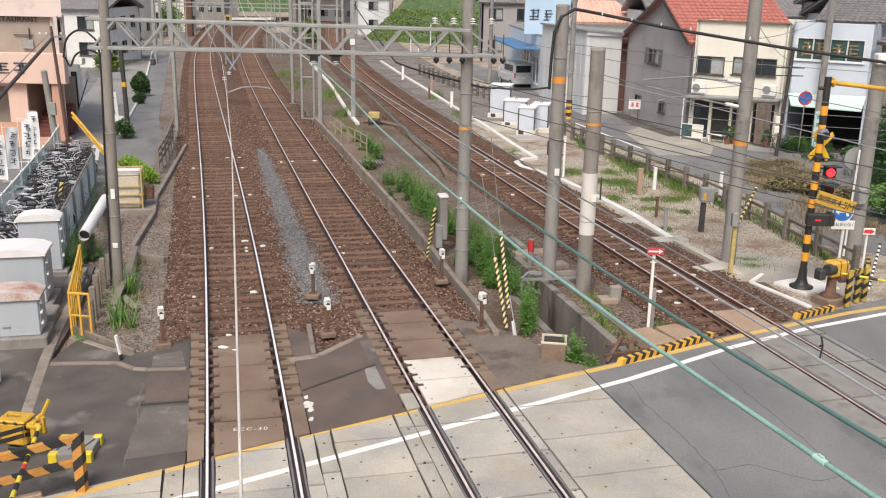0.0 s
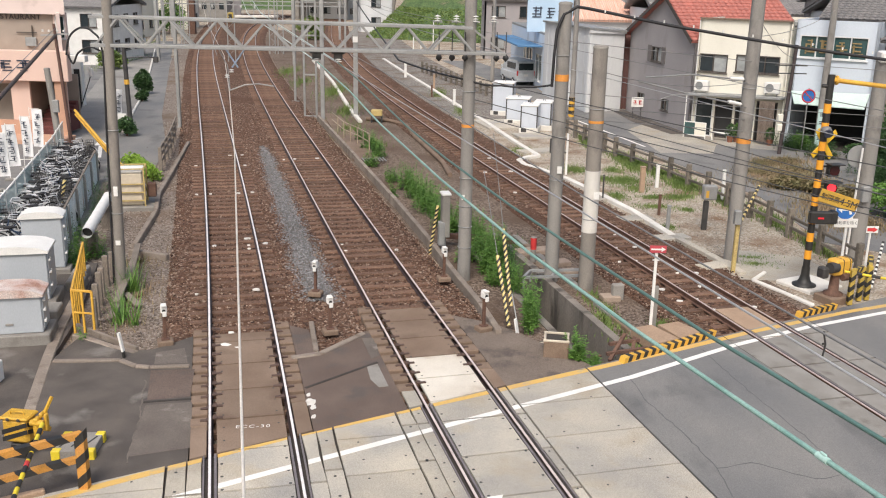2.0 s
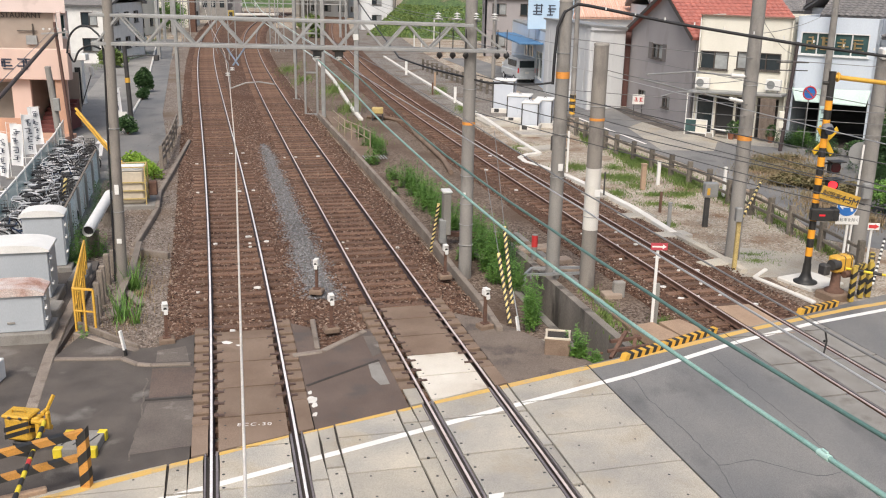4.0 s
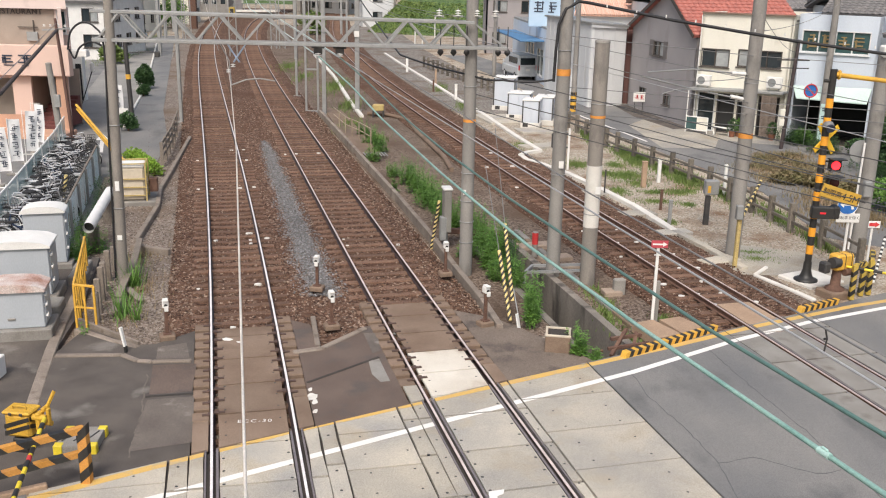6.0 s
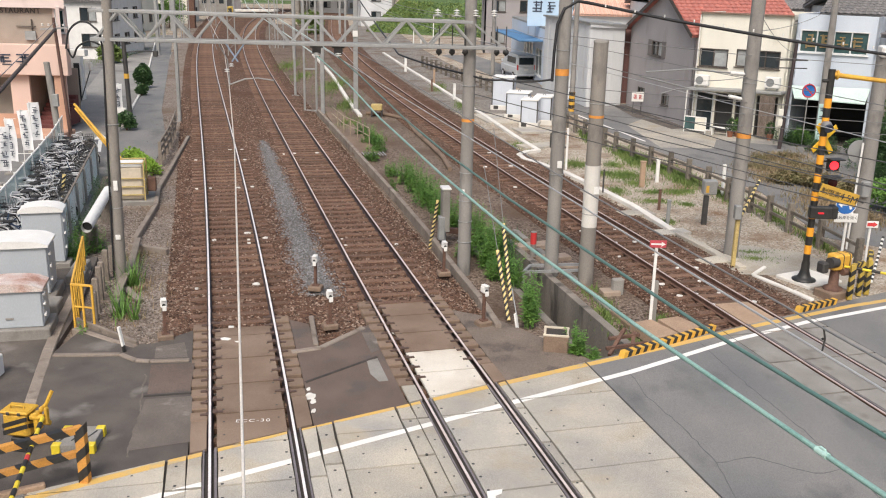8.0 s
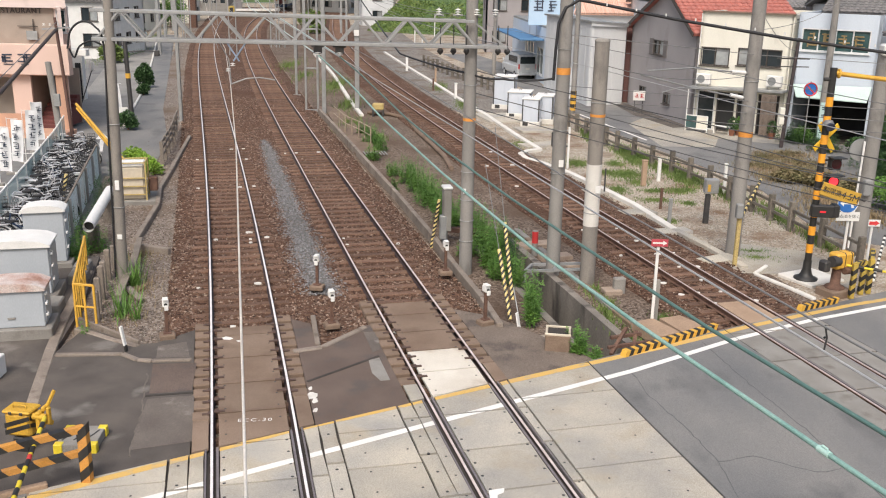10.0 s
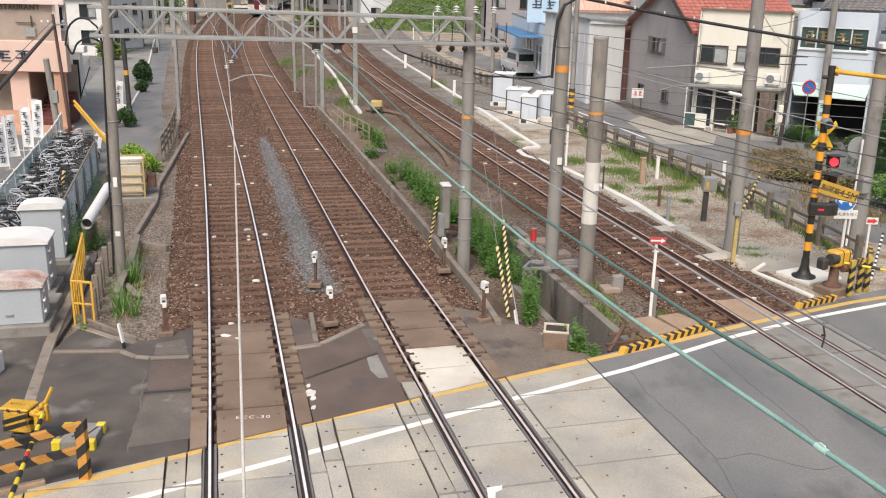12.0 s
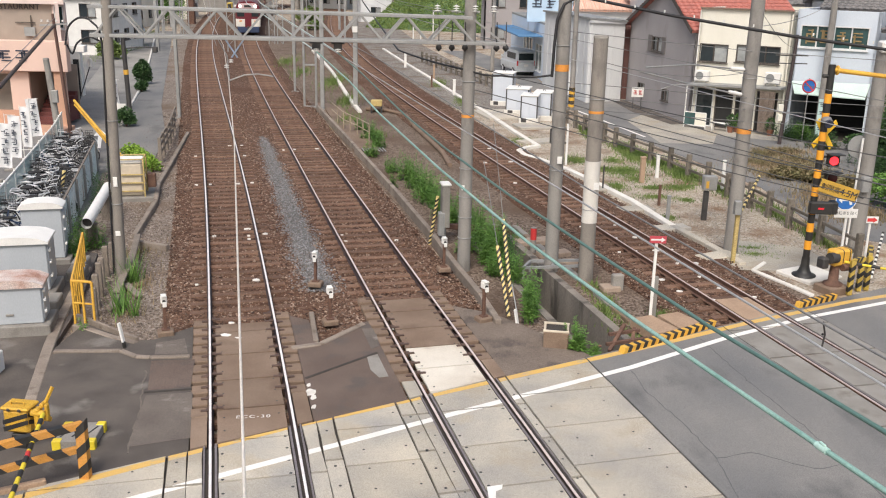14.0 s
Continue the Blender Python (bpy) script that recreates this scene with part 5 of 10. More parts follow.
    window(b, A, B, 14.5, 17.5, 0.3, 2.4, FRAME_WHITE, [SHOP_GLASS], 2)
    facade(b, B, (16, 73.2), -0.28, 4.0, [], SHOP_WHITE)
    part("roof", Shape().prism([tuple(A), tuple(B), (16, 73.2), (15, 92)], 4.0, 4.15), GALV, b)
    part("signboard", Shape().beam((6.3, 76.0, 5.6), (9.9, 76.2, 5.6), 0.25, 3.0, 0.02), PALE_BLUE, b, "pale blue signboard with dark characters")
    bars_of_writing(b, (6.3, 75.86), (9.9, 76.06), 0.3, 3.3, 5.1, 6.1, 3, NAVY, -0.01)
    part("awning", Shape().beam((5.2, 88, 3.1), (6.5, 74.0, 3.1), 1.9, 0.12, 0.02), plain("blue_awning", (0.09, 0.22, 0.40), 0.6), b, "blue sheet awning")
    # houses further along
    for x, y, wx, wy, hh, wall, roof, lab in ((8.5, 108, 9, 9, 6.0, GREY_WALL, ROOF_GREY, "grey house with a dark tiled roof"), (20, 72, 11, 10, 6.2, SHED_WHITE, ROOF_GREY, "white house with a grey tiled roof"),
                                              (30, 58, 12, 12, 6.5, SHED_WHITE, ROOF_GREY, "white house with a grey tiled roof"), (12.5, 90, 8, 8, 6.4, BROWN_PANEL, ROOF_GREY, "tan house with dark windows"), (25, 96, 14, 10, 6.5, CREAM, ROOF_RED, "cream house with a red tiled roof")):
        plain_house(x, y, wx, wy, hh, wall, roof, lab)


def plain_house(x, y, wx, wy, hh, wall, roof, lab, rise=1.7, rz=0.0, group="houses in the distance"):
    k = thing("house", (x, y, 0), lab, "house", group, rz=rz)
    a, b, c, d = (-wx / 2, -wy / 2), (wx / 2, -wy / 2), (wx / 2, wy / 2), (-wx / 2, wy / 2)
    n = max(1, int(wx / 3))
    ops = []
    for i in range(n):
        s = wx * (i + 0.5) / n
        ops += [(s - 0.75, s + 0.75, 0.8, 2.0)]
        if hh > 4.4:
            ops += [(s - 0.75, s + 0.75, hh - 1.9, hh - 0.7)]
    for p, q, o in ((a, b, ops), (b, c, [(wy * f - 0.7, wy * f + 0.7, z, z + 1.1) for f in (0.22, 0.5, 0.78) for z in (0.8, hh - 1.9)]), (c, d, []), (d, a, [(wy / 2 - 0.8, wy / 2 + 0.8, hh - 1.9, hh - 0.7)])):
        facade(k, p, q, -0.28, hh, o, wall)
        for w in o:
            window(k, p, q, *w, FRAME_BROWN, [GLASS, CURTAIN], 2)
    e = 0.4
    tiled_roof(k, [(-wx / 2 - e, -wy / 2 - e, hh - 0.1), (wx / 2 + e, -wy / 2 - e, hh - 0.1), (wx / 2 + e, 0, hh + rise), (-wx / 2 - e, 0, hh + rise)], roof)
    tiled_roof(k, [(wx / 2 + e, wy / 2 + e, hh - 0.1), (-wx / 2 - e, wy / 2 + e, hh - 0.1), (-wx / 2 - e, 0, hh + rise), (wx / 2 + e, 0, hh + rise)], roof)
    return k


def make_restaurant():
    Y0, X0, X1 = 47.7, -34.0, -19.2
    r = thing("restaurant_building", (0, 0, 0), "salmon-pink two-storey restaurant building with a set-back upper floor", "building")
    P, Q = (X0, Y0), (X1, Y0)
    ops = [(X0 + 0.0 - X0 + 9.2, 12.0, -0.28, 2.5), (12.95, 14.32, -0.28, 2.62)]
    facade(r, P, Q, -0.28, 2.9, ops, PINK)
    part("plinth", Shape().beam((X0, Y0 - 0.04, 0.2), (-21.05, Y0 - 0.04, 0.2), 0.1, 0.95), ORANGE_WALL, r)
    part("pillar", Shape().box((-19.44, Y0 - 0.1, 1.2), (0.5, 0.3, 3.0), 0, 0.02), ORANGE_WALL, r)
    part("fascia", Shape().box(((X0 - 18.88) / 2, Y0 - 0.15, 3.43), (-18.88 - X0, 0.5, 1.5), 0, 0.02), PINK, r, "salmon fascia with dark characters")
    bars_of_writing(r, (X0, Y0 - 0.4), (X1, Y0 - 0.4), -22.35 - X0, -20.6 - X0, 3.12, 3.78, 2, NAVY)
    part("inner_wall", Shape().box((-20.9, Y0 + 3.2, 1.2), (2.2, 0.1, 3.0)), BROWN_PANEL, r)
    part("inner_wall", Shape().box((-23.5, Y0 + 1.2, 1.2), (3.4, 0.1, 3.0)), BROWN_PANEL, r)
    part("side_lining", Shape().box((-21.2, Y0 + 1.7, 1.2), (0.1, 3.0, 3.0)), BROWN_PANEL, r)
    for i in range(8):
        part("step", Shape().box((-20.35, Y0 + 0.35 + 0.3 * i, 0.0 + 0.09 * i), (1.4, 0.32, 0.2 + 0.18 * i), 0, 0.015), STEP_RED, r, "dark red entrance step")
    part("terrace", Shape().box(((X0 - 18.9) / 2, Y0 - 0.95, -0.16), (-18.9 - X0, 1.8, 0.24), 0, 0.02), ORANGE_WALL, r, "orange tiled terrace")
    part("balcony_floor", Shape().prism([(X0, Y0 + 0.1), (X1, Y0 + 0.1), (X1 - 3.6, Y0 + 8.8), (X0, Y0 + 8.8)], 3.98, 4.12), PINK, r)
    facade(r, (X0, Y0 + 0.7), (-19.85, Y0 + 0.7), 4.1, 6.0, [], BROWN_PANEL)
    facade(r, (-19.85, Y0 + 0.72), (X1, Y0 + 0.72), 4.1, 6.0, [(0.08, 0.57, 4.7, 5.85)], PINK_PALE)
    window(r, (-19.85, Y0 + 0.72), (X1, Y0 + 0.72), 0.08, 0.57, 4.7, 5.85, FRAME_WHITE, [SHOP_GLASS], 1)
    part("upper_band", Shape().prism([(X0, Y0 + 0.4), (X1 + 0.1, Y0 + 0.4), (X1 - 3.5, Y0 + 8.8), (X0, Y0 + 8.8)], 5.92, 7.6), PINK_PALE, r)
    facade(r, (X1, Y0), (X1 - 3.65, Y0 + 8.9), -0.28, 6.0, [], PINK_PALE)
    part("side_pilaster", Shape().box((-23.55, Y0 + 12.6, 1.25), (0.85, 0.5, 3.1), 0, 0.02), WHITE, r, "white pilaster")
    part("side_door", Shape().box((-23.4, Y0 + 12.33, 0.9), (0.35, 0.06, 2.3), 0, 0.01), DARK_IN, r)
    part("cable_box", Shape().box((-18.75, Y0 + 0.7, 3.75), (0.9, 0.5, 0.35), 0, 0.03), WHITE, r)
    part("sign_frame", Shape().box((-21.0, Y0 + 0.6, 4.55), (0.55, 0.08, 0.45), 0, 0.01), CURTAIN, r)
    part("cross_rail", Shape().box((-21.2, Y0 + 0.62, 5.0), (1.0, 0.05, 0.04)).box((-20.9, Y0 + 0.62, 5.0), (0.05, 0.05, 0.7)), FRAME_BROWN, r)
    cu = bpy.data.curves.new("lettering", "FONT")
    cu.body, cu.size, cu.extrude, cu.space_character, cu.align_x = "RESTAURANT", 0.37, 0.02, 1.12, "RIGHT"
    cu.materials.append(plain("brown_lettering", (0.09, 0.075, 0.07), 0.6))
    t = new("lettering", cu)
    t.matrix_basis = pose(-20.42, Y0 + 0.66, 5.64, 90)
    t.parent = r
    # grey-white building with balconies behind
    plain_house(-34.2, 92, 7.0, 10, 5.0, WHITE, ROOF_GREY, "grey-white house with dark upper windows", 1.2)
    plain_house(-47.0, 104, 12, 12, 6.6, BROWN_PANEL, ROOF_GREY, "brown house beside the street")
    plain_house(-46, 126, 12, 14, 6.8, CREAM, ROOF_GREY, "cream house beside the street")


# ------------------------------------------------ plants
def leaf_cloud(centres, material, n, size, spread, up=0.3, narrow=0.4, seed=1):
    """Many small leaves round given centres (x, y, z, radius, height)."""
    r = random.Random(seed)
    v, f = [], []
    for cx, cy, cz, rad, hh in centres:
        for _ in range(n):
            a, b = r.uniform(0, 6.283), r.gauss(0, 0.5)
            k = rad * math.sqrt(r.random()) * r.choice((1, 1, 0.85, 1.12))
            z = r.random()
            taper = math.sin(math.pi * min(1, 0.25 + 0.75 * z)) ** spread if spread else 1
            p = Vector((cx + k * taper * math.cos(a), cy + k * taper * math.sin(a), cz + hh * z + r.gauss(0, hh * 0.03)))
            d = Vector((math.cos(a + b), math.sin(a + b), r.gauss(up, 0.5))).normalized()
            s = d.cross(Vector((r.gauss(0, 1), r.gauss(0, 1), r.gauss(0, 1)))).normalized()
            l = size * r.uniform(0.6, 1.4)
            i = len(v)
            v += [p - d * l / 2, p + s * l * narrow / 2, p + d * l / 2, p - s * l * narrow / 2]
            f.append((i, i + 1, i + 2, i + 3))
    sh = Shape()
    sh.v, sh.f, sh.s = [tuple(q) for q in v], f, [False] * len(f)
    return sh


def weeds(spots, label, seed, material=None, leaf=0.09, dense=150, name="weeds"):
    """Tall weeds: stems with narrow leaves. spots: x, y, height, spread."""
    r = random.Random(seed)
    v, f = [], []
    for x, y, hh, sp in spots:
        for _ in range(max(5, int(30 * sp / 0.4))):
            px, py = x + r.gauss(0, sp * 0.45), y + r.gauss(0, sp * 0.45)
            h = hh * r.uniform(0.45, 1.05)
            lx, ly = r.gauss(0, 0.10) * h, r.gauss(0, 0.10) * h
            i = len(v)
            v += [(px - 0.006, py, -0.28), (px + 0.006, py, -0.28), (px + lx, py + ly, h - 0.28)]
            f.append((i, i + 1, i + 2))
            for _k in range(int(dense * h / 6) + 8):
                t = r.uniform(0.12, 1.0)
                a = r.uniform(0, 6.283)
                l = leaf * r.uniform(0.6, 1.5) * (1.35 - 0.85 * t)
                p = Vector((px + lx * t, py + ly * t, -0.28 + h * t))
                d = Vector((math.cos(a), math.sin(a), r.uniform(-0.1, 0.9))).normalized()
                s = d.cross(Vector((0, 0, 1))).normalized() * l * 0.17
                i = len(v)
                m = p + d * l * 0.5
                v += [p, m + s, p + d * l - Vector((0, 0, l * 0.12)), m - s]
                f.append((i, i + 1, i + 2, i + 3))
    sh = Shape()
    sh.v, sh.f, sh.s = [tuple(q) for q in v], f, [False] * len(f)
    return solo(name, sh, material or LEAF, label, "weeds", kind="stuff")


def grass(patches, label, seed, material, height=0.14, density=260, name="grass"):
    """Blades of grass. patches: x, y, radius x, radius y."""
    r = random.Random(seed)
    v, f = [], []
    for x, y, rx, ry in patches:
        for _ in range(int(density * rx * ry * 3.14)):
            a, k = r.uniform(0, 6.283), abs(r.gauss(0, 0.55))
            px, py = x + rx * k * math.cos(a), y + ry * k * math.sin(a)
            h = height * r.uniform(0.4, 1.3)
            b = r.uniform(0, 6.283)
            w = 0.012 + 0.01 * r.random()
            lx, ly = math.cos(b) * h * 0.5, math.sin(b) * h * 0.5
            i = len(v)
            v += [(px - w * math.sin(b), py + w * math.cos(b), -0.285), (px + w * math.sin(b), py - w * math.cos(b), -0.285), (px + lx, py + ly, -0.28 + h)]
            f.append((i, i + 1, i + 2))
    sh = Shape()
    sh.v, sh.f, sh.s = v, f, [False] * len(f)
    return solo(name, sh, material, label, "grass", kind="stuff")


def shrub(x, y, z, rad, hh, label, material, seed, n=1400, leaf=0.09, category="shrub"):
    s = thing("shrub", (x, y, z), label, category, "shrubs")
    part("trunk", Shape().tube([(0, 0, 0), (0.02, 0.03, hh * 0.35), (0, 0, hh * 0.6)], [0.06, 0.045, 0.02], 8), RUST, s)
    blobs = [(0, 0, hh * 0.12, rad, hh * 0.88)] + [(rad * 0.5 * math.cos(k * 1.7 + seed), rad * 0.5 * math.sin(k * 1.7 + seed), hh * 0.15 + 0.1 * k * hh, rad * 0.6, hh * 0.5) for k in range(4)]
    part("crown", leaf_cloud(blobs, material, n // 5, leaf, 0.6, 0.2, 0.5, seed), material, s)
    return s


# ------------------------------------------------ things beside the tracks
def sensor_post(x, y, h, rz):
    s = thing("sensor_post", (x, y, -0.06), "rusty iron post with a white obstacle-sensor head", "sensor post", "sensor posts at the crossing", rz=rz)
    part("base", Shape().box((0, 0, 0.05), (0.36, 0.30, 0.14), 0, 0.025), CONCRETE_BROWN, s)
    part("post", Shape().box((0, 0, 0.1 + (h - 0.25) / 2), (0.075, 0.075, h - 0.25), 0, 0.01).box((0, 0, 0.13), (0.18, 0.16, 0.05), 0, 0.01), RUST, s)
    hd = part("head", Shape().box((0, 0, h - 0.08), (0.14, 0.17, 0.16), 0, 0.02).box((0, -0.03, h + 0.02), (0.12, 0.2, 0.03), 0, 0.01).box((0.01, -0.1, h - 0.17), (0.09, 0.05, 0.12), 0, 0.01), WHITE, s, "white sensor head")
    part("lens", Shape().cyl((0.0, -0.088, h - 0.1), (0.0, -0.1, h - 0.1), 0.04, n=12), BLACK, hd)


def bar(parent, name, p, q, r, n, square=False, light=None, slant=0.0):
    """A light bar with n / 2 black bands, each a piece of its own."""
    p, q = Vector(p), Vector(q)
    sh = Shape().beam(p, q, r * 2, r * 2) if square else Shape().cyl(p, q, r, n=10)
    o = part(name, sh, light or YELLOW, parent, "yellow and black striped bar")
    e = r + 0.004
    for i in range(1, n, 2):
        a, b = p.lerp(q, i / n), p.lerp(q, (i + 1) / n)
        if square:
            d = (q - p).normalized()
            up = Vector((0, 0, 1)) if abs(d.z) < 0.7 else Vector((1, 0, 0))
            sd = d.cross(up).normalized()
            up = sd.cross(d)
            v = [end + d * (0.9 * e * u) + up * (e * u) + sd * (e * k) for end in (a, b) for u, k in ((-1, -1), (1, -1), (1, 1), (-1, 1))]
            st = Shape().add([tuple(w) for w in v], [(3, 2, 1, 0), (4, 5, 6, 7), (0, 1, 5, 4), (1, 2, 6, 5), (2, 3, 7, 6), (3, 0, 4, 7)])
        else:
            d = (q - p).normalized()
            u = d.orthogonal().normalized()
            w = d.cross(u)
            turn = [(u * math.cos(6.2832 * k / 12) + w * math.sin(6.2832 * k / 12)) * e + d * (slant * r * math.cos(6.2832 * k / 12 + 0.6)) for k in range(12)]
            st = Shape().grid([[a + t for t in turn + turn[:1]], [b + t for t in turn + turn[:1]]])
        part("black_stripe", st, BLACK, o)
    return o


def cabinet(x, y, z, w, d, h, rz, label, roof_mat, plinth=0.25):
    c = thing("equipment_cabinet", (x, y, z), label, "cabinet", "trackside cabinets", rz=rz)
    part("plinth", Shape().box((0, 0, plinth / 2 - 0.05), (w + 0.3, d + 0.3, plinth + 0.1), 0, 0.02), CONCRETE_GREY, c)
    body = part("body", Shape().box((0, 0, plinth + (h - 0.14) / 2), (w, d, h - 0.14), 0, 0.02), CAB_GREY, c)
    sh = Shape()
    rows = []
    for i in range(9):
        t = i / 8 - 0.5
        rows.append([(t * (w + 0.12), -d / 2 - 0.06, plinth + h - 0.14 + 0.16 * (1 - (2 * t) ** 2) ** 0.5 * 0.9), (t * (w + 0.12), d / 2 + 0.06, plinth + h - 0.14 + 0.16 * (1 - (2 * t) ** 2) ** 0.5 * 0.9)])
    lo = [[(p[0], p[1], plinth + h - 0.19) for p in r] for r in rows]
    sh.grid(rows)
    for k in (0, 1):
        sh.grid([[r[k] for r in rows], [r[k] for r in lo]], False)
    sh.grid([rows[0], lo[0]], False)
    sh.grid([rows[-1], lo[-1]], False)
    part("roof", sh, roof_mat, c, "arched sheet roof")
    part("door", Shape().box((w / 2 + 0.012, 0, plinth + h * 0.45), (0.03, d * 0.86, h * 0.74), 0, 0.01), CAB_GREY, c)
    for k in (0.25, 0.5, 0.72):
        part("hinge", Shape().box((w / 2 + 0.05, -d * 0.38, plinth + h * k), (0.05, 0.09, 0.06), 0, 0.01).cyl((w / 2 + 0.05, -d * 0.30, plinth + h * k - 0.05), (w / 2 + 0.05, -d * 0.30, plinth + h * k + 0.05), 0.02, n=8), WHITE, c)
    part("vent_plate", Shape().box((0, -d / 2 - 0.012, plinth + h * 0.22), (w * 0.12, 0.02, 0.05), 0, 0.006), CONCRETE_GREY, c)
    return c


CAB_GREY = mat("pale_grey_enamel", (0.46, 0.49, 0.52), (0.40, 0.43, 0.46), 1.0, 0.5, 0.05, 40.0, detail=0.05, stain=(0.34, 0.34, 0.34), stain_scale=1.5, stain_at=0.66, stretch=(1, 1, 0.4))
ROOF_RUSTY = mat("rusty_white_roof", (0.62, 0.58, 0.55), (0.42, 0.22, 0.16), 2.2, 0.7, 0.1, 40.0, stain=(0.33, 0.17, 0.12), stain_scale=2.0, stain_at=0.55)
TEAL_SHEET = mat("faded_teal_sheet", (0.58, 0.71, 0.74), (0.76, 0.81, 0.81), 3.0, 0.7, 0.1, 40.0, stain=(0.38, 0.31, 0.26), stain_scale=2.6, stain_at=0.60, stretch=(1.5, 1.5, 0.25))
PANEL_TEAL = mat("pale_teal_panel", (0.50, 0.66, 0.64), (0.44, 0.60, 0.58), 1.0, 0.4, 0.0, 20.0, detail=0.05)
BOX_BEIGE = mat("beige_plastic", (0.60, 0.53, 0.42), (0.52, 0.45, 0.35), 1.5, 0.6, 0.05, 8.0, detail=0.06, stain=(0.45, 0.37, 0.28), stain_at=0.62)
RED_SIGN = plain("red_sign_paint", (0.62, 0.05, 0.05), 0.5)
BLUE_SIGN = plain("blue_sign_paint", (0.03, 0.16, 0.50), 0.45)
LAMP_RED = mat("lit_red_lamp", (1.0, 0.02, 0.03), (1.0, 0.03, 0.04), 3.0, 0.3, 0.0, 10.0, detail=0.0, emit=2.2)
DARK_LENS = plain("dark_red_lens", (0.05, 0.008, 0.01), 0.2)
CREAM_YELLOW = mat("faded_pale_yellow", (0.74, 0.60, 0.27), (0.66, 0.50, 0.20), 4.0, 0.6, 0.05, 40.0, detail=0.12)
TYRE = plain("black_rubber", (0.025, 0.025, 0.027), 0.8)
CHROME = plain("dull_chrome", (0.72, 0.72, 0.73), 0.3, 0.1)
WOOD_GREY = mat("weathered_timber", (0.25, 0.21, 0.175), (0.19, 0.16, 0.13), 2.0, 0.9, 0.2, 30.0, detail=0.2, spread=0.15, stretch=(1, 1, 0.4))
WOOD_DARK = mat("dark_weathered_timber", (0.125, 0.11, 0.09), (0.19, 0.165, 0.135), 2.0, 0.9, 0.2, 30.0, detail=0.25, spread=0.25, stretch=(1, 1, 0.4))
TIMBER = mat("brown_timber", (0.40, 0.28, 0.19), (0.32, 0.22, 0.15), 1.5, 0.85, 0.2, 30.0, detail=0.15, spread=0.1)


def bicycle(colour, label):
    """A city bicycle along x, standing on z = 0 at its middle."""
    b = thing("bicycle", (0, 0, 0), label, "bicycle", "bicycles in the rack")
    R = 0.33
    for nm, x in (("rear_wheel", -0.53), ("front_wheel", 0.55)):
        w = part(nm, Shape().ring((x, 0, R), (0, 1, 0), R - 0.035, 0.016, 24, 5).cyl((x, -0.04, R), (x, 0.04, R), 0.025, n=8), CHROME, b)
        part("tyre", Shape().ring((x, 0, R), (0, 1, 0), R - 0.005, 0.03, 24, 6), TYRE, w)
        sp = Shape()
        for k in range(9):
            a = k * math.pi / 9
            sp.cyl((x - (R - 0.03) * math.cos(a), 0, R - (R - 0.03) * math.sin(a)), (x + (R - 0.03) * math.cos(a), 0, R + (R - 0.03) * math.sin(a)), 0.0035, n=4, caps=False)
        part("spokes", sp, CHROME, w)
        arc = [(x + (R + 0.035) * math.cos(t), 0, R + (R + 0.035) * math.sin(t)) for t in [math.radians(20 + 16 * i) for i in range(9)]]
        part("mudguard", Shape().tube(arc, 0.022, 6), CHROME, w)
    fr = Shape()
    for p, q in (((-0.53, 0, R), (-0.1, 0, 0.28)), ((-0.53, 0, R), (-0.2, 0, 0.62)), ((-0.1, 0, 0.28), (-0.24, 0, 0.75)), ((-0.1, 0, 0.28), (0.36, 0, 0.72)), ((-0.16, 0, 0.45), (0.38, 0, 0.66))):
        fr.cyl(p, q, 0.018, n=8)
    part("frame", fr, colour, b)
    part("fork", Shape().tube([(0.55, 0, R), (0.42, 0, 0.62), (0.34, 0, 0.95)], 0.016, 8), colour, b)
    part("handlebar", Shape().tube([(0.1, -0.27, 0.98), (0.3, -0.2, 1.02), (0.36, 0, 0.98), (0.3, 0.2, 1.02), (0.1, 0.27, 0.98)], 0.013, 8), CHROME, b)
    part("saddle", Shape().box((-0.26, 0, 0.80), (0.26, 0.18, 0.07), 0, 0.03).box((-0.1, 0, 0.80), (0.14, 0.07, 0.05), 0, 0.02), TYRE, b)
    bk = Shape()
    for z in (0.72, 0.82, 0.92):
        for p, q in (((0.48, -0.17, z), (0.76, -0.17, z)), ((0.76, -0.17, z), (0.76, 0.17, z)), ((0.76, 0.17, z), (0.48, 0.17, z)), ((0.48, 0.17, z), (0.48, -0.17, z))):
            bk.cyl(p, q, 0.007, n=4)
    for k in range(5):
        for s in (-0.17, 0.17):
            bk.cyl((0.48 + 0.07 * k, s, 0.70), (0.48 + 0.07 * k, s, 0.93), 0.005, n=4)
        bk.cyl((0.76, -0.17 + 0.085 * k, 0.70), (0.76, -0.17 + 0.085 * k, 0.93), 0.005, n=4)
    bk.box((0.62, 0, 0.70), (0.28, 0.34, 0.01))
    part("basket", bk, DARK_STEEL, b)
    part("rack", Shape().beam((-0.75, 0, 0.72), (-0.3, 0, 0.72), 0.13, 0.02).cyl((-0.53, 0.06, R), (-0.68, 0.06, 0.72), 0.008, n=5).cyl((-0.53, -0.06, R), (-0.68, -0.06, 0.72), 0.008, n=5), CHROME, b)
    part("crank", Shape().ring((-0.1, 0.05, 0.28), (0, 1, 0), 0.08, 0.012, 14, 5).cyl((-0.1, 0.06, 0.28), (-0.02, 0.06, 0.14), 0.01, n=5).box((-0.02, 0.11, 0.14), (0.09, 0.08, 0.02)), CHROME, b)
    return b


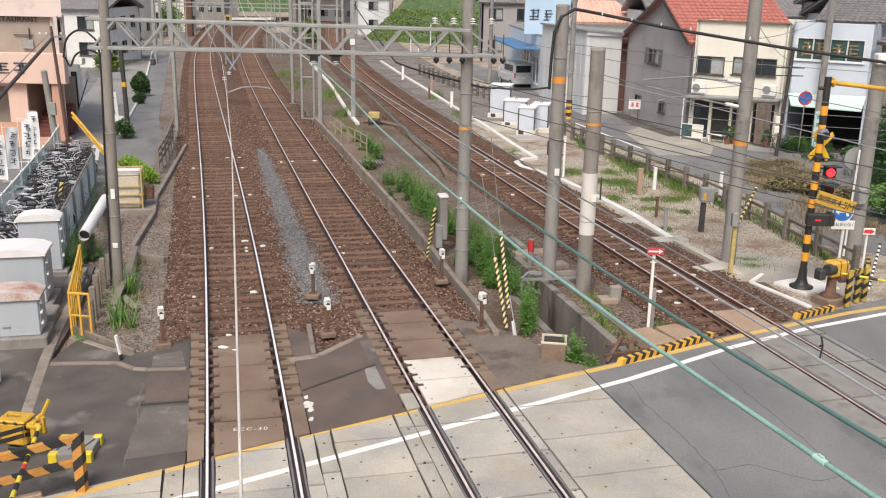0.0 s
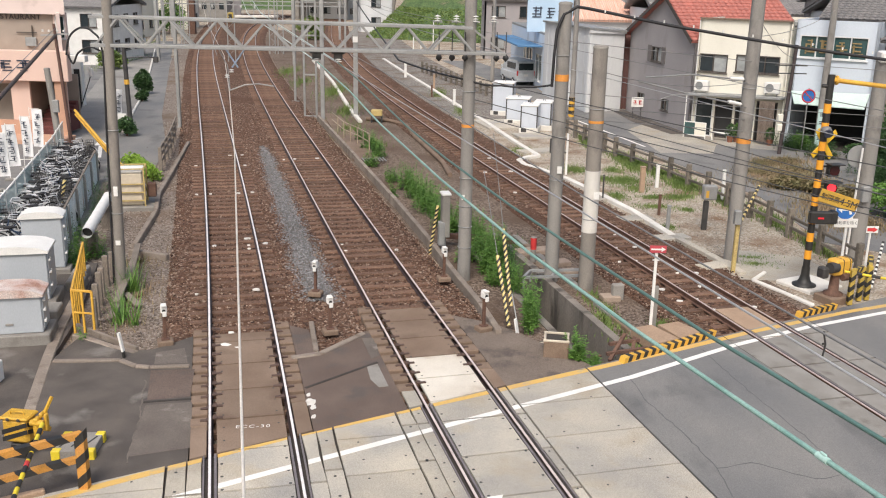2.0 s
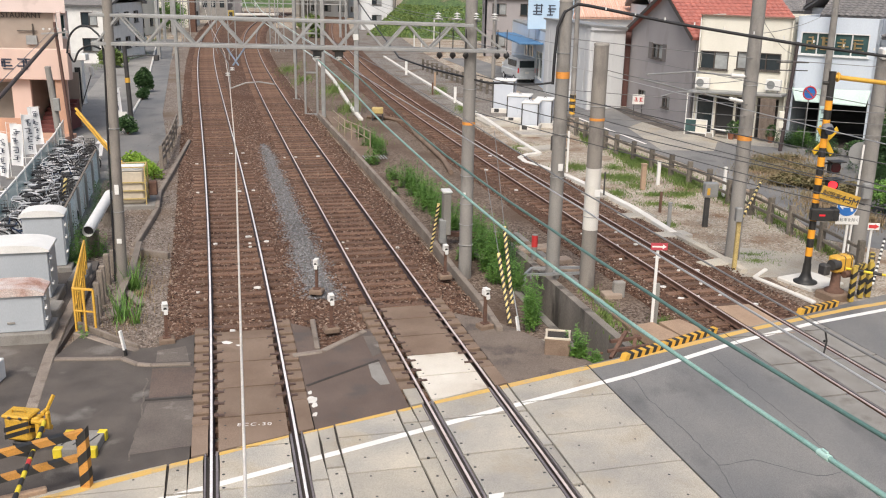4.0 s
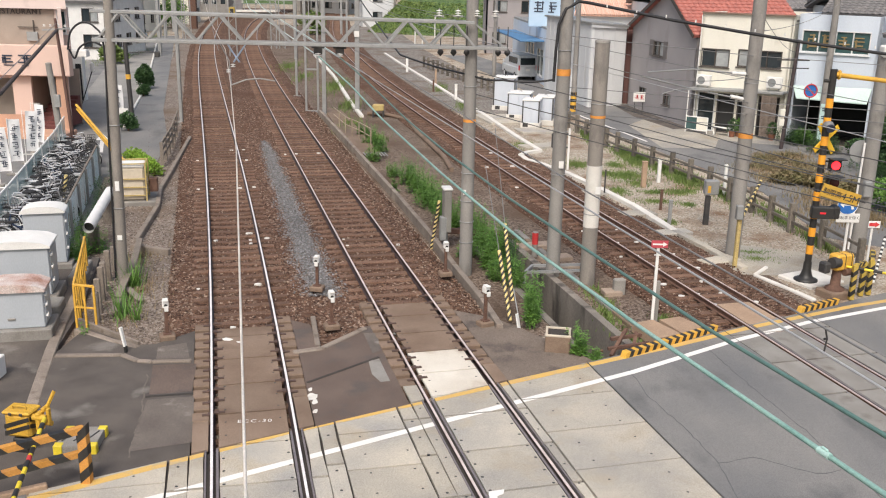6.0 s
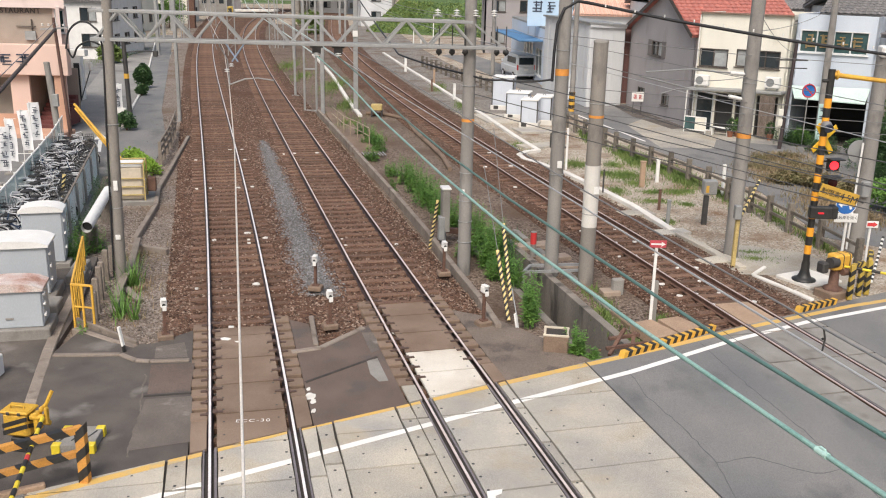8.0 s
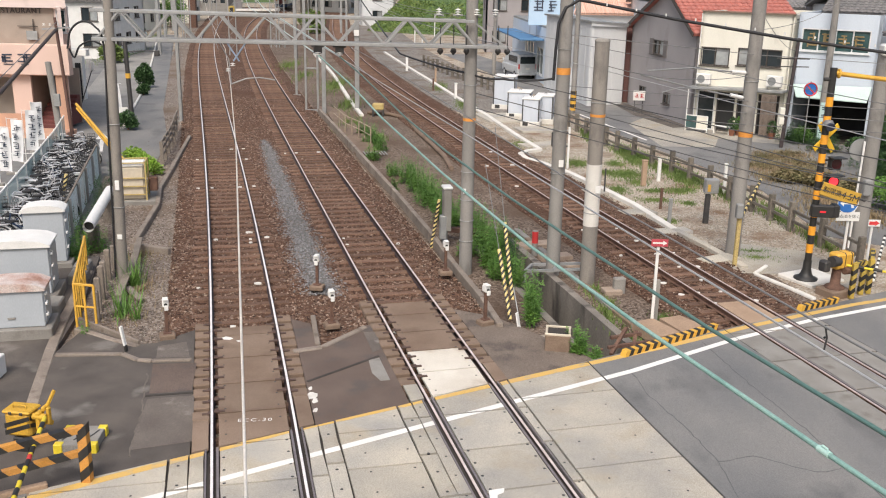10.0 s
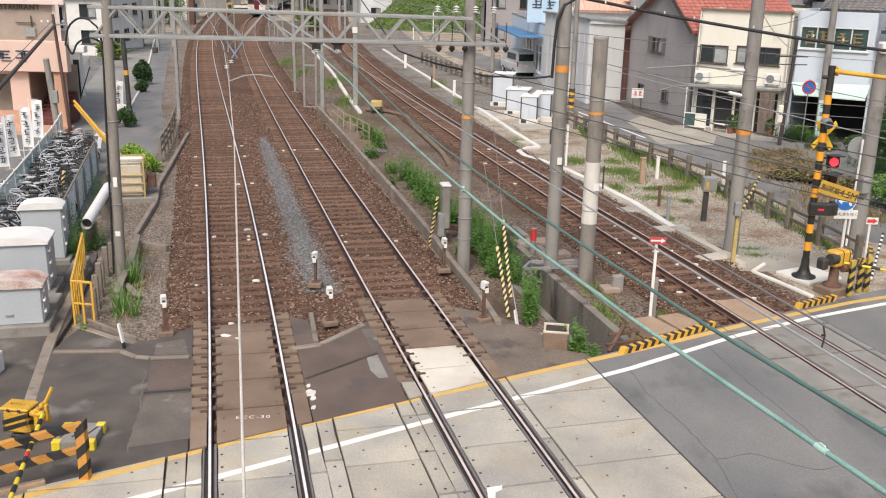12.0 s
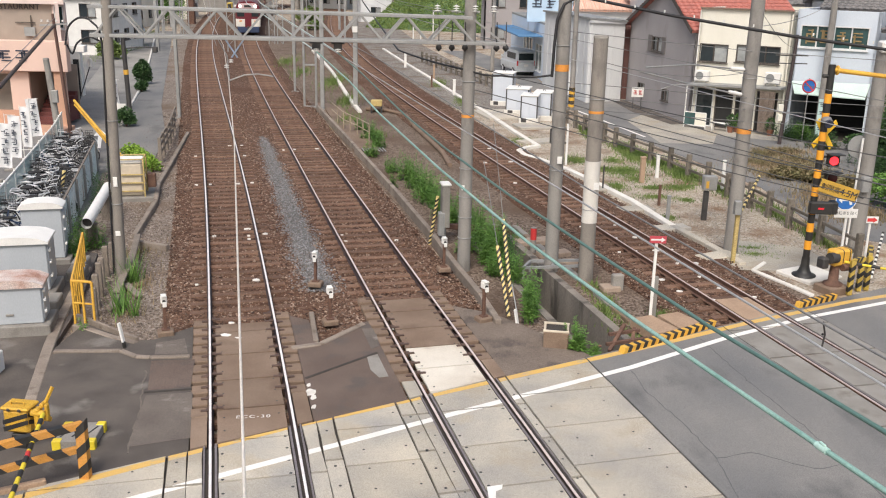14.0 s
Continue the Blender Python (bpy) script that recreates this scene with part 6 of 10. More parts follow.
def make_west_side():
    # street, footpath and yard
    st = thing("street_west", (0, 0, 0), "grey asphalt street and yard beside the railway", "street", kind="structure")
    part("asphalt", Shape().prism([(-9.4, 15.5), (-10.2, 22), (-11.2, 26.4), (-13.0, 35.0), (-14.1, 42), (-15.6, 50), (-20.5, 68), (-35.7, 119), (-70, 119), (-60, 10), (-20, 5)], -0.6, -0.26), ASPHALT, st)
    part("footpath", Shape().prism([(-12.6, 40.0), (-13.8, 46.0), (-17.1, 56.5), (-21.0, 71), (-34, 119), (-35.7, 119), (-21.8, 68), (-17.2, 50), (-15.4, 43)], -0.6, -0.20), ASPHALT, st, "grey asphalt footpath")
    part("kerb", Shape().beam((-17.3, 50.0, -0.22), (-21.4, 67, -0.22), 0.14, 0.26, 0.02).beam((-21.4, 67, -0.22), (-36, 119, -0.22), 0.14, 0.26, 0.02), CONCRETE_PALE, st)
    part("forecourt", Shape().prism([(-18.7, 45.2), (-22.9, 58.0), (-30.0, 84.0), (-30.6, 96), (-27.6, 96), (-20.6, 68), (-17.5, 51.0), (-17.2, 46.5)], -0.5, -0.256), FORECOURT, st, "pale worn concrete forecourt")
    mk = Shape()
    for p, q, w in (((-14.6, 30.5), (-17.2, 42.3), 0.13), ((-17.2, 42.3), (-30, 40.5), 0.13), ((-16.2, 36.0), (-30, 33), 0.13)):
        a, b2 = Vector(p), Vector(q)
        d = (b2 - a).normalized() * w / 2
        mk.prism([(a.x - d.y, a.y + d.x), (a.x + d.y, a.y - d.x), (b2.x + d.y, b2.y - d.x), (b2.x - d.y, b2.y + d.x)], -0.3, -0.256)
    for k in range(3):
        mk.box((-17.3 - k * 0.9, 34.6 - 0.2 * k, -0.26), (0.55, 0.22, 0.008), 20).box((-17.1 - k * 0.9, 35.3 - 0.2 * k, -0.26), (0.6, 0.18, 0.008), 20).box((-17.2 - k * 0.9, 34.9, -0.26), (0.16, 1.1, 0.008), 20)
    part("road_marking", mk, LINE_WHITE, st, "white road markings")
    ar = Shape()
    ar.prism([(-17.11, 45.89), (-16.11, 42.82), (-15.91, 42.84), (-16.92, 45.91)], -0.3, -0.255)
    ar.prism([(-17.78, 48.01), (-17.36, 45.95), (-16.72, 46.1)], -0.3, -0.2545)
    part("road_arrow", ar, LINE_WHITE, st, "white road arrow")
    # concrete strip and kerb beside the cabinets
    k = thing("concrete_kerb", (0, 0, 0), "worn concrete kerb beside the grey cabinets", "kerb")
    for p, q in (((-7.35, 14.6), (-7.89, 16.53)), ((-7.89, 16.53), (-8.59, 19.06)), ((-8.59, 19.06), (-9.03, 20.86)), ((-9.03, 20.86), (-9.8, 24.6))):
        part("kerb_stone", Shape().beam((*p, -0.19), (*q, -0.19), 0.24, 0.3, 0.02), CONCRETE_WARM, k)
    yard = Shape().prism([(-8.3, 17.9), (-7.6, 15.2), (-7.3, 13.6), (-30, 0), (-30, 26), (-10.0, 26), (-8.9, 21.6)], -0.6, -0.09)
    part("yard_slab", yard, ASPHALT_DARK, k, "patched asphalt yard")
    low = thing("low_wall", (0, 0, 0), "low stained concrete edging at the foot of the ballast", "edging")
    for p, q in (((-8.5, 20.3), (-7.4, 19.62)), ((-7.4, 19.62), (-6.75, 19.3)), ((-9.5, 27.3), (-8.2, 26.8)), ((-9.54, 27.9), (-10.2, 32.3)), ((-10.2, 32.3), (-10.9, 35.0)), ((-10.9, 35.0), (-11.4, 38.1)), ((-11.4, 38.1), (-12.8, 46.4))):
        part("edging_stone", Shape().beam((*p, -0.18), (*q, -0.18), 0.16, 0.30, 0.02), CONCRETE_WARM, low)
    cabinet(-10.66, 22.35, -0.09, 1.65, 1.0, 1.40, 13, "large pale grey equipment cabinet with an arched roof", WHITE)
    cabinet(-9.76, 20.05, -0.09, 1.4, 0.75, 1.05, 13, "small grey equipment cabinet with a rusty arched roof", ROOF_RUSTY)
    cabinet(-11.13, 25.2, -0.09, 1.05, 0.6, 1.62, 14, "tall pale grey equipment cabinet with an arched roof", WHITE, 0.15)
    for x, y, w in ((-9.55, 21.5, 0.5), (-9.75, 23.8, 0.45), (-9.95, 24.6, 0.4)):
        solo("concrete_block", Shape().box((x, y, 0.03), (w, 0.7, 0.30), 10, 0.03), CONCRETE_GREY, "dirty concrete block beside a cabinet", "block", "concrete blocks")
    # small white cabinet cut by the picture's edge
    wc = thing("meter_box", (-9.25, 17.6, -0.09), "small white box on the yard", "box")
    part("body", Shape().box((0, 0, 0.22), (0.5, 0.5, 0.44), 0, 0.02), WHITE, wc)
    part("dial", Shape().cyl((0.1, -0.26, 0.25), (0.1, -0.265, 0.25), 0.06, n=12), BLACK, wc)
    # yellow railing
    y = thing("yellow_railing", (0, 0, 0), "yellow painted steel railing at the edge of the drop", "railing")
    A, B, C = Vector((-8.53, 20.44, 0)), Vector((-8.04, 20.36, 0)), Vector((-9.75, 24.4, 0))
    top = Vector((0, 0, 0.98))
    for p, q in ((A, B), (A, C)):
        part("top_rail", Shape().beam(p + top, q + top, 0.055, 0.055, 0.01), YELLOW, y)
        part("mid_rail", Shape().beam(p + top * 0.45, q + top * 0.45, 0.04, 0.04, 0.006), YELLOW, y)
        n = 2 if q is B else 8
        for i in range(0 if q is B else 1, n + 1):
            v = p.lerp(q, i / n)
            part("upright", Shape().beam(v + Vector((0, 0, -0.25)), v + top, 0.05, 0.05, 0.008), YELLOW, y)
    # boards that hold the bank
    for i, (x, yy, h) in enumerate(((-8.35, 21.2, 0.75), (-8.55, 21.9, 0.85), (-8.75, 22.7, 0.9), (-8.95, 23.4, 0.8), (-9.15, 24.3, 0.85), (-9.3, 25.2, 0.7))):
        solo("timber_post", Shape().box((x, yy, h / 2 - 0.25), (0.15, 0.13, h + 0.1), 12, 0.02), WOOD_GREY, "weathered dark timber post holding the bank", "post", "bank posts")
    for (p, q, z) in (((-8.0, 21.4), (-8.6, 24.0), -0.05), ((-8.2, 22.3), (-8.75, 25.3), 0.05), ((-8.55, 24.5), (-9.2, 27.2), 0.1), ((-7.7, 22.5), (-8.3, 23.3), -0.12)):
        solo("fallen_board", Shape().beam((*p, z), (*q, z + 0.05), 0.18, 0.06, 0.01), WOOD_GREY, "weathered board lying on the bank", "board", "bank boards")
    # white plastic pipe on blocks
    pp = thing("plastic_pipe", (0, 0, 0), "thick white plastic pipe beside the teal fence", "pipe")
    a, b = Vector((-10.36, 26.28, 0.72)), Vector((-11.36, 30.95, 0.72))
    part("pipe", Shape().tube([a, b], 0.165, 18, False).tube([b, a], 0.15, 18, False), WHITE, pp)
    part("pipe_inside", Shape().cyl(a + (b - a) * 0.05, a + (b - a) * 0.06, 0.152, n=18), BLACK, pp)
    for t in (0.15, 0.85):
        v = a.lerp(b, t)
        part("support", Shape().box((v.x, v.y, 0.12), (0.35, 0.2, 0.86), 12, 0.02), WOOD_GREY, pp)
    # teal sheet fence
    fe = thing("sheet_fence", (0, 0, 0), "faded teal sheet-metal fence with rust stains", "fence")
    p0, p1 = Vector((-11.2, 26.2)), Vector((-15.7, 43.2))
    n = 22
    last = 15
    for i in range(last):
        a2, b2 = p0.lerp(p1, i / n), p0.lerp(p1, (i + 1) / n)
        sh = Shape()
        rows = []
        for kk in range(9):
            v = a2.lerp(b2, kk / 8 * 0.985)
            o = 0.018 * math.cos(math.pi * kk)
            rows.append([(v.x + o, v.y, -0.35), (v.x + o, v.y, 0.98)])
        sh.grid(rows, False)
        sh.grid([[(q[0] - 0.012, q[1], q[2]) for q in r][::-1] for r in rows], False)
        part("panel", sh, TEAL_SHEET, fe)
    part("top_rail", Shape().beam((*p0, 0.99), (*p0.lerp(p1, last / n), 0.99), 0.06, 0.05), WOOD_GREY, fe)
    for i in range(0, last + 1, 3):
        v = p0.lerp(p1, i / n)
        part("post", Shape().box((v.x + 0.06, v.y, 0.35), (0.07, 0.07, 1.3)), GALV, fe)
    # bicycles
    d = (p1 - p0).normalized()
    out = Vector((-d.y, d.x))
    ang = math.degrees(math.atan2(-out.y, -out.x))
    kinds = [bicycle(plain("silver_frame", (0.5, 0.5, 0.52), 0.35, 0.6), "silver city bicycle with a wire basket"), bicycle(plain("black_frame", (0.02, 0.02, 0.022), 0.4), "black city bicycle with a wire basket"), bicycle(plain("navy_frame", (0.03, 0.06, 0.13), 0.4), "dark blue city bicycle with a wire basket")]
    r2 = random.Random(11)
    first = [True] * 3
    for i in range(32):
        s = 1.2 + i * 0.48 + r2.uniform(-0.1, 0.1)
        v = p0 + d * s + out * (1.15 + r2.uniform(-0.25, 0.35))
        k2 = r2.choice((0, 1, 1, 1, 2))
        m = pose(v.x, v.y, -0.26, 0, 0, ang + r2.uniform(-22, 22) + (180 if r2.random() < 0.35 else 0)) @ pose(0, 0, 0, r2.uniform(-9, 9))
        if first[k2]:
            kinds[k2].matrix_basis = m @ Matrix.Scale(1.12, 4)
            first[k2] = False
        else:
            copy_thing(kinds[k2], m)
    sp = thing("marker_post", (-13.35, 31.6, -0.26), "yellow and black striped post among the bicycles", "post")
    bar(sp, "post", (0, 0, 0), (0.25, 0.1, 1.35), 0.06, 15, light=CREAM_YELLOW, slant=1.2)
    # pale panel fence of the yard
    pf = thing("panel_fence", (0, 0, 0), "white steel fence with pale teal mesh panels", "fence")
    pts = [Vector(q) for q in ((-13.2, 25.0), (-14.5, 30.2), (-15.9, 35.6), (-17.3, 41.0), (-18.6, 45.4))]
    for a2, b2 in zip(pts, pts[1:]):
        m = 3
        for i in range(m):
            u, w = a2.lerp(b2, i / m), a2.lerp(b2, (i + 1) / m)
            part("post", Shape().cyl((u.x, u.y, -0.28), (u.x, u.y, 1.05), 0.035, n=8), WHITE, pf)
            part("foot", Shape().box((u.x, u.y, -0.23), (0.25, 0.2, 0.08), 0, 0.01), CONCRETE_GREY, pf)
            part("panel", Shape().beam((u.x, u.y, 0.42), (w.x, w.y, 0.42), 0.015, 1.05), MESH_TEAL, pf)
            for zz in (0.97, -0.12):
                part("rail", Shape().beam((u.x, u.y, zz), (w.x, w.y, zz), 0.05, 0.05 if zz > 0 else 0.14), WHITE, pf)
    # beige salt box in a yellow frame
    bx = thing("grit_box", (-11.35, 33.2, -0.3), "beige plastic box in a yellow steel frame on a platform", "box", rz=12)
    part("platform", Shape().box((0.1, 0.2, 0.12), (1.6, 1.6, 0.24), 0, 0.03), CONCRETE_GREY, bx)
    part("body", Shape().box((0, 0, 0.85), (0.95, 0.8, 1.2), 0, 0.06), BOX_BEIGE, bx)
    part("lid", Shape().box((0, 0, 1.5), (0.98, 0.86, 0.14), 0, 0.05), WHITE, bx, "white rounded lid")
    fr = Shape()
    for sx in (-0.53, 0.53):
        for sy in (-0.46, 0.46):
            fr.beam((sx, sy, 0.22), (sx, sy, 1.62), 0.05, 0.05)
    for z in (0.45, 0.75, 1.05, 1.6):
        for sy in (-0.46, 0.46):
            fr.beam((-0.53, sy, z), (0.53, sy, z), 0.04, 0.04)
        for sx in (-0.53, 0.53):
            fr.beam((sx, -0.46, z), (sx, 0.46, z), 0.04, 0.04)
    part("frame", fr, YELLOW_TAN, bx)
    part("side_box", Shape().box((0.75, 0.0, 0.75), (0.3, 0.3, 0.5), 0, 0.03), RUST, bx)
    for i in range(6):
        shrub(-13.8 + 0.36 * i, 40.6 - 0.55 * i, -0.25, 0.42, 0.7, "bright green low shrub behind the box", LEAF_BRIGHT, 20 + i, 800, 0.10)
    # timber rail fence along the footpath
    tf = thing("timber_fence", (0, 0, 0), "weathered timber rail fence beside the footpath", "fence")
    fp = [Vector((-12.2, 39.7)), Vector((-13.0, 44.0)), Vector((-14.1, 49.0))]
    for a2, b2 in zip(fp, fp[1:]):
        for i in range(3):
            u = a2.lerp(b2, i / 3)
            part("post", Shape().box((u.x, u.y, 0.25), (0.14, 0.12, 1.2), 10, 0.01), WOOD_GREY, tf)
        for z in (0.2, 0.5, 0.78):
            part("rail", Shape().beam((*a2, z), (*b2, z), 0.06, 0.13, 0.01), WOOD_GREY, tf)
    # street furniture
    lp = thing("street_lamp", (-16.72, 49.7, -0.2), "slim dark street lamp post with a yellow band", "street lamp")
    part("post", Shape().tube([(0, 0, 0), (-0.1, 0, 4.6)], [0.13, 0.11], 12), DARK_STEEL, lp)
    part("band", Shape().cyl((-0.055, 0, 2.55), (-0.06, 0, 2.8), 0.135, n=12), YELLOW, lp)
    part("arm", Shape().tube([(0, 0, 3.9), (0.9, 0.1, 3.98), (1.4, 0.15, 3.95)], 0.03, 8), DARK_STEEL, lp)
    part("lantern", Shape().box((1.5, 0.15, 3.85), (0.25, 0.22, 0.3), 0, 0.03), DARK_STEEL, lp)
    part("notice", Shape().box((-0.45, -0.1, 0.75), (0.55, 0.03, 0.55), 0, 0.005), WHITE, lp, "small white notice")
    shrub(-16.6, 48.6, -0.2, 0.55, 1.0, "dark green round shrub at the lamp post", LEAF_DARK, 31, 2600, 0.12)
    shrub(-21.2, 66.2, -0.24, 0.62, 1.75, "dark green clipped round shrub by the footpath", LEAF_DARK, 32, 5200, 0.15)
    shrub(-20.1, 62.3, -0.24, 0.4, 0.8, "dark green small shrub by the footpath", LEAF_DARK, 33, 2400, 0.12)
    pl = concrete_pole(-18.9, 45.6, 3.5, 0.17, 0.14, "short tilted concrete pole before the restaurant", tilt=-0.3)
    part("box", Shape().box((0.05, -0.2, 2.0), (0.3, 0.15, 0.6), 0, 0.02), GALV, pl)
    bp = thing("utility_pole", (-18.2, 45.3, -0.28), "slim dark brown steel pole before the restaurant", "pole")
    part("shaft", Shape().tube([(0, 0, 0), (-0.35, 0, 5.9)], [0.10, 0.07], 10), plain("brown_steel", (0.13, 0.07, 0.055), 0.6), bp)
    part("crossarm", Shape().beam((-1.0, 0, 5.35), (0.3, 0, 5.45), 0.08, 0.08), GALV, bp)
    for x in (-0.9, -0.6, -0.2, 0.1):
        s2 = Shape()
        insulator(s2, (x, 0, 5.62), 2, 0.07, 0.06)
        part("insulator", s2, PORCELAIN, bp)
    gw = thing("guy_cover", (0, 0, 0), "yellow plastic cover on a pole's guy wire", "guy wire")
    part("cover", Shape().cyl((-17.9, 45.3, 1.55), (-13.4, 38.4, 0.25), 0.065, n=10).cyl((-17.85, 45.2, 1.37), (-13.35, 38.35, 0.07), 0.055, n=10), YELLOW, gw)
    sl2 = thing("street_lamp", (-20.6, 52.0, -0.26), "slim leaning lamp post with a white head", "street lamp")
    part("post", Shape().tube([(0, 0, 0), (0.4, 0, 1.0), (1.08, 0, 2.75)], 0.03, 8), DARK_STEEL, sl2)
    part("head", Shape().box((1.1, 0, 2.95), (0.2, 0.16, 0.5), 0, 0.05), WHITE, sl2, "white lamp head")
    # cables at the west pole
    wire([(-11.5, 18.0, 3.4), (-14.24, 30.0, 4.09), (-18.5, 45.3, 5.1)], 0.07, mat("brown_cable", (0.09, 0.065, 0.055), (0.06, 0.045, 0.04), 3.0, 0.7, 0.1, 30.0), "overhead_cable", "thick brown bundled cable with hangers", 0.0, 8, "cable", 8)
    wire([(-11.5, 18.0, 3.8), (-14.24, 30.0, 4.5), (-18.5, 45.3, 5.4)], 0.015, WIRE_GREY)
    wire(flowing([(-9.62, 24.1, 6.0), (-9.5, 24.1, 6.45), (-9.2, 24.1, 6.68), (-8.9, 24.1, 6.58), (-8.66, 24.0, 6.1), (-8.70, 23.95, 4.0), (-8.81, 23.92, 0.0)]), 0.026, WIRE_BLACK, "overhead_cable", "black cable looped over the pole top", 0, 1, "cable", 8)
    wire(flowing([(-9.62, 24.2, 6.0), (-9.5, 24.2, 5.78), (-9.35, 24.2, 6.05), (-9.05, 24.2, 6.2), (-8.75, 24.1, 6.12)]), 0.025, WIRE_BLACK, "overhead_cable", "black cable looped over the pole top", 0, 1, "cable", 8)
    grass([(-7.85, 21.6, 0.14, 0.5), (-7.45, 21.4, 0.08, 0.3), (-8.3, 23.9, 0.25, 0.3)], "tall thin green grass at the pole's foot", 21, LEAF, 0.85, 330)
    weeds([(-10.55, 25.6, 1.1, 0.3), (-10.7, 26.4, 1.2, 0.3), (-10.4, 26.9, 0.9, 0.3), (-10.8, 27.6, 0.7, 0.3), (-8.2, 20.0, 0.5, 0.12)], "green weeds growing on the bank", 3, None, 0.12, 120)
    weeds([(-11.6, 29.2, 0.9, 0.3), (-11.9, 31.0, 1.0, 0.3), (-12.4, 33.0, 1.2, 0.25), (-13.0, 36.0, 1.2, 0.25)], "dark green weeds behind the teal fence", 4, LEAF_DARK, 0.12, 100)
    grass([(-8.0, 23.5, 0.6, 2.0), (-9.0, 26.5, 0.7, 1.5), (-7.6, 21.5, 0.5, 1.0)], "thin dry grass on the bank", 5, DRY_GRASS, 0.2, 120)
    # barrier machine, guard frame and pallet by the road
    bm2 = thing("crossing_barrier", (-7.22, 14.65, -0.24), "yellow and black crossing barrier machine with its arm lowered", "barrier", "crossing barriers", rz=-8)
    part("pedestal", Shape().box((0, 0, 0.2), (0.28, 0.28, 0.5), 0, 0.02), BLACK, bm2)
    cs = part("housing", Shape().box((0, 0, 0.70), (0.48, 0.34, 0.44), 0, 0.05), BARRIER_Y, bm2)
    for z in (0.50, 0.63):
        st2 = Shape().add([(-0.235, -0.174, z), (0.235, -0.174, z + 0.18), (0.235, -0.174, z + 0.26), (-0.235, -0.174, z + 0.09)], [(0, 1, 2, 3)])
        st2.add([(0.244, -0.165, z + 0.18), (0.244, 0.165, z + 0.05), (0.244, 0.165, z + 0.13), (0.244, -0.165, z + 0.26)], [(0, 1, 2, 3)])
        part("black_stripe", st2, BLACK, cs)
    part("handle", Shape().tube([(-0.12, -0.05, 0.96), (-0.12, -0.05, 1.03), (0.12, -0.05, 1.03), (0.12, -0.05, 0.96)], 0.014, 6), BARRIER_Y, bm2)
    part("hinge", Shape().box((-0.1, -0.185, 0.93), (0.06, 0.03, 0.05), 0, 0.008).box((0.1, -0.185, 0.93), (0.06, 0.03, 0.05), 0, 0.008), DARK_STEEL, cs)
    part("lid", Shape().box((0, 0, 0.94), (0.52, 0.38, 0.06), 0, 0.025), BARRIER_Y, bm2)
    part("gear", Shape().box((0.36, -0.05, 0.78), (0.10, 0.16, 0.34), 0, 0.02).cyl((0.26, -0.08, 0.86), (0.50, -0.08, 0.86), 0.06, n=10).box((0.42, 0.05, 0.98), (0.07, 0.2, 0.09), 0, 0.02).beam((0.44, 0.05, 0.98), (0.52, 0.2, 1.24), 0.05, 0.04).box((0.50, 0.0, 0.86), (0.06, 0.09, 0.3), 0, 0.015).cyl((0.3, 0.05, 0.7), (0.52, 0.05, 0.7), 0.045, n=10), BARRIER_Y, bm2, "yellow arm gear")
    arm = thing("barrier_arm", (0, 0, 0), "slim yellow and black crossing barrier arm with a red mark", "barrier arm", "barrier arms")
    bar(arm, "pole", (-6.53, 14.0, 0.87), (-5.55, 9.8, 0.85), 0.035, 21, light=LEMON)
    part("red_mark", Shape().cyl((-6.24, 12.75, 0.865), (-6.20, 12.6, 0.865), 0.038, n=10), RED_SIGN, arm)
    gf = thing("roadside_guard", (0, 0, 0), "orange and black striped guard frame at the roadside", "guard", "roadside guards")
    bar(gf, "post", (-5.72, 13.52, -0.1), (-5.72, 13.52, 0.97), 0.075, 6, True, ORANGE_D)
    bar(gf, "top_rail", (-5.72, 13.55, 0.93), (-8.2, 11.7, 0.93), 0.055, 13, True, ORANGE_D)
    bar(gf, "low_rail", (-5.78, 13.55, 0.5), (-8.2, 11.75, 0.5), 0.05, 13, True, ORANGE_D)
    pt = thing("track_cover", (-6.32, 14.85, -0.07), "grey board cover with yellow corners", "cover", rz=4)
    part("board", Shape().box((0, 0, 0.1), (0.68, 0.72, 0.16), 0, 0.01), CONCRETE_GREY, pt)
    for sx in (-1, 1):
        for sy in (-1, 1):
            part("corner", Shape().box((sx * 0.29, sy * 0.31, 0.1), (0.15, 0.14, 0.18), 0, 0.01), LEMON, pt)
    for k2 in range(3):
        part("slot", Shape().box((-0.2 + 0.2 * k2, 0, 0.182), (0.03, 0.4, 0.008), -20), BLACK, pt)
    gr = thing("drain_grating", (-6.65, 13.0, -0.1), "timber-framed drain cover beside the road", "drain cover", rz=30)
    for i in range(6):
        part("slat", Shape().box((-0.3 + 0.12 * i, -0.35, 0.06), (0.1, 0.75, 0.06), 0, 0.01), WOOD_GREY, gr)
    part("frame", Shape().box((0, 0.1, 0.1), (0.95, 0.12, 0.16), 0, 0.02), TIMBER, gr)
    sl = thing("marker_stake", (-6.92, 19.0, -0.1), "short white marker stake on a black foot", "marker")
    part("stake", Shape().beam((0.0, 0, 0.18), (-0.08, 0.02, 0.62), 0.09, 0.05, 0.01), WHITE, sl)
    part("foot", Shape().beam((0.02, 0, -0.05), (0.0, 0, 0.2), 0.08, 0.06, 0.01), BLACK, sl)


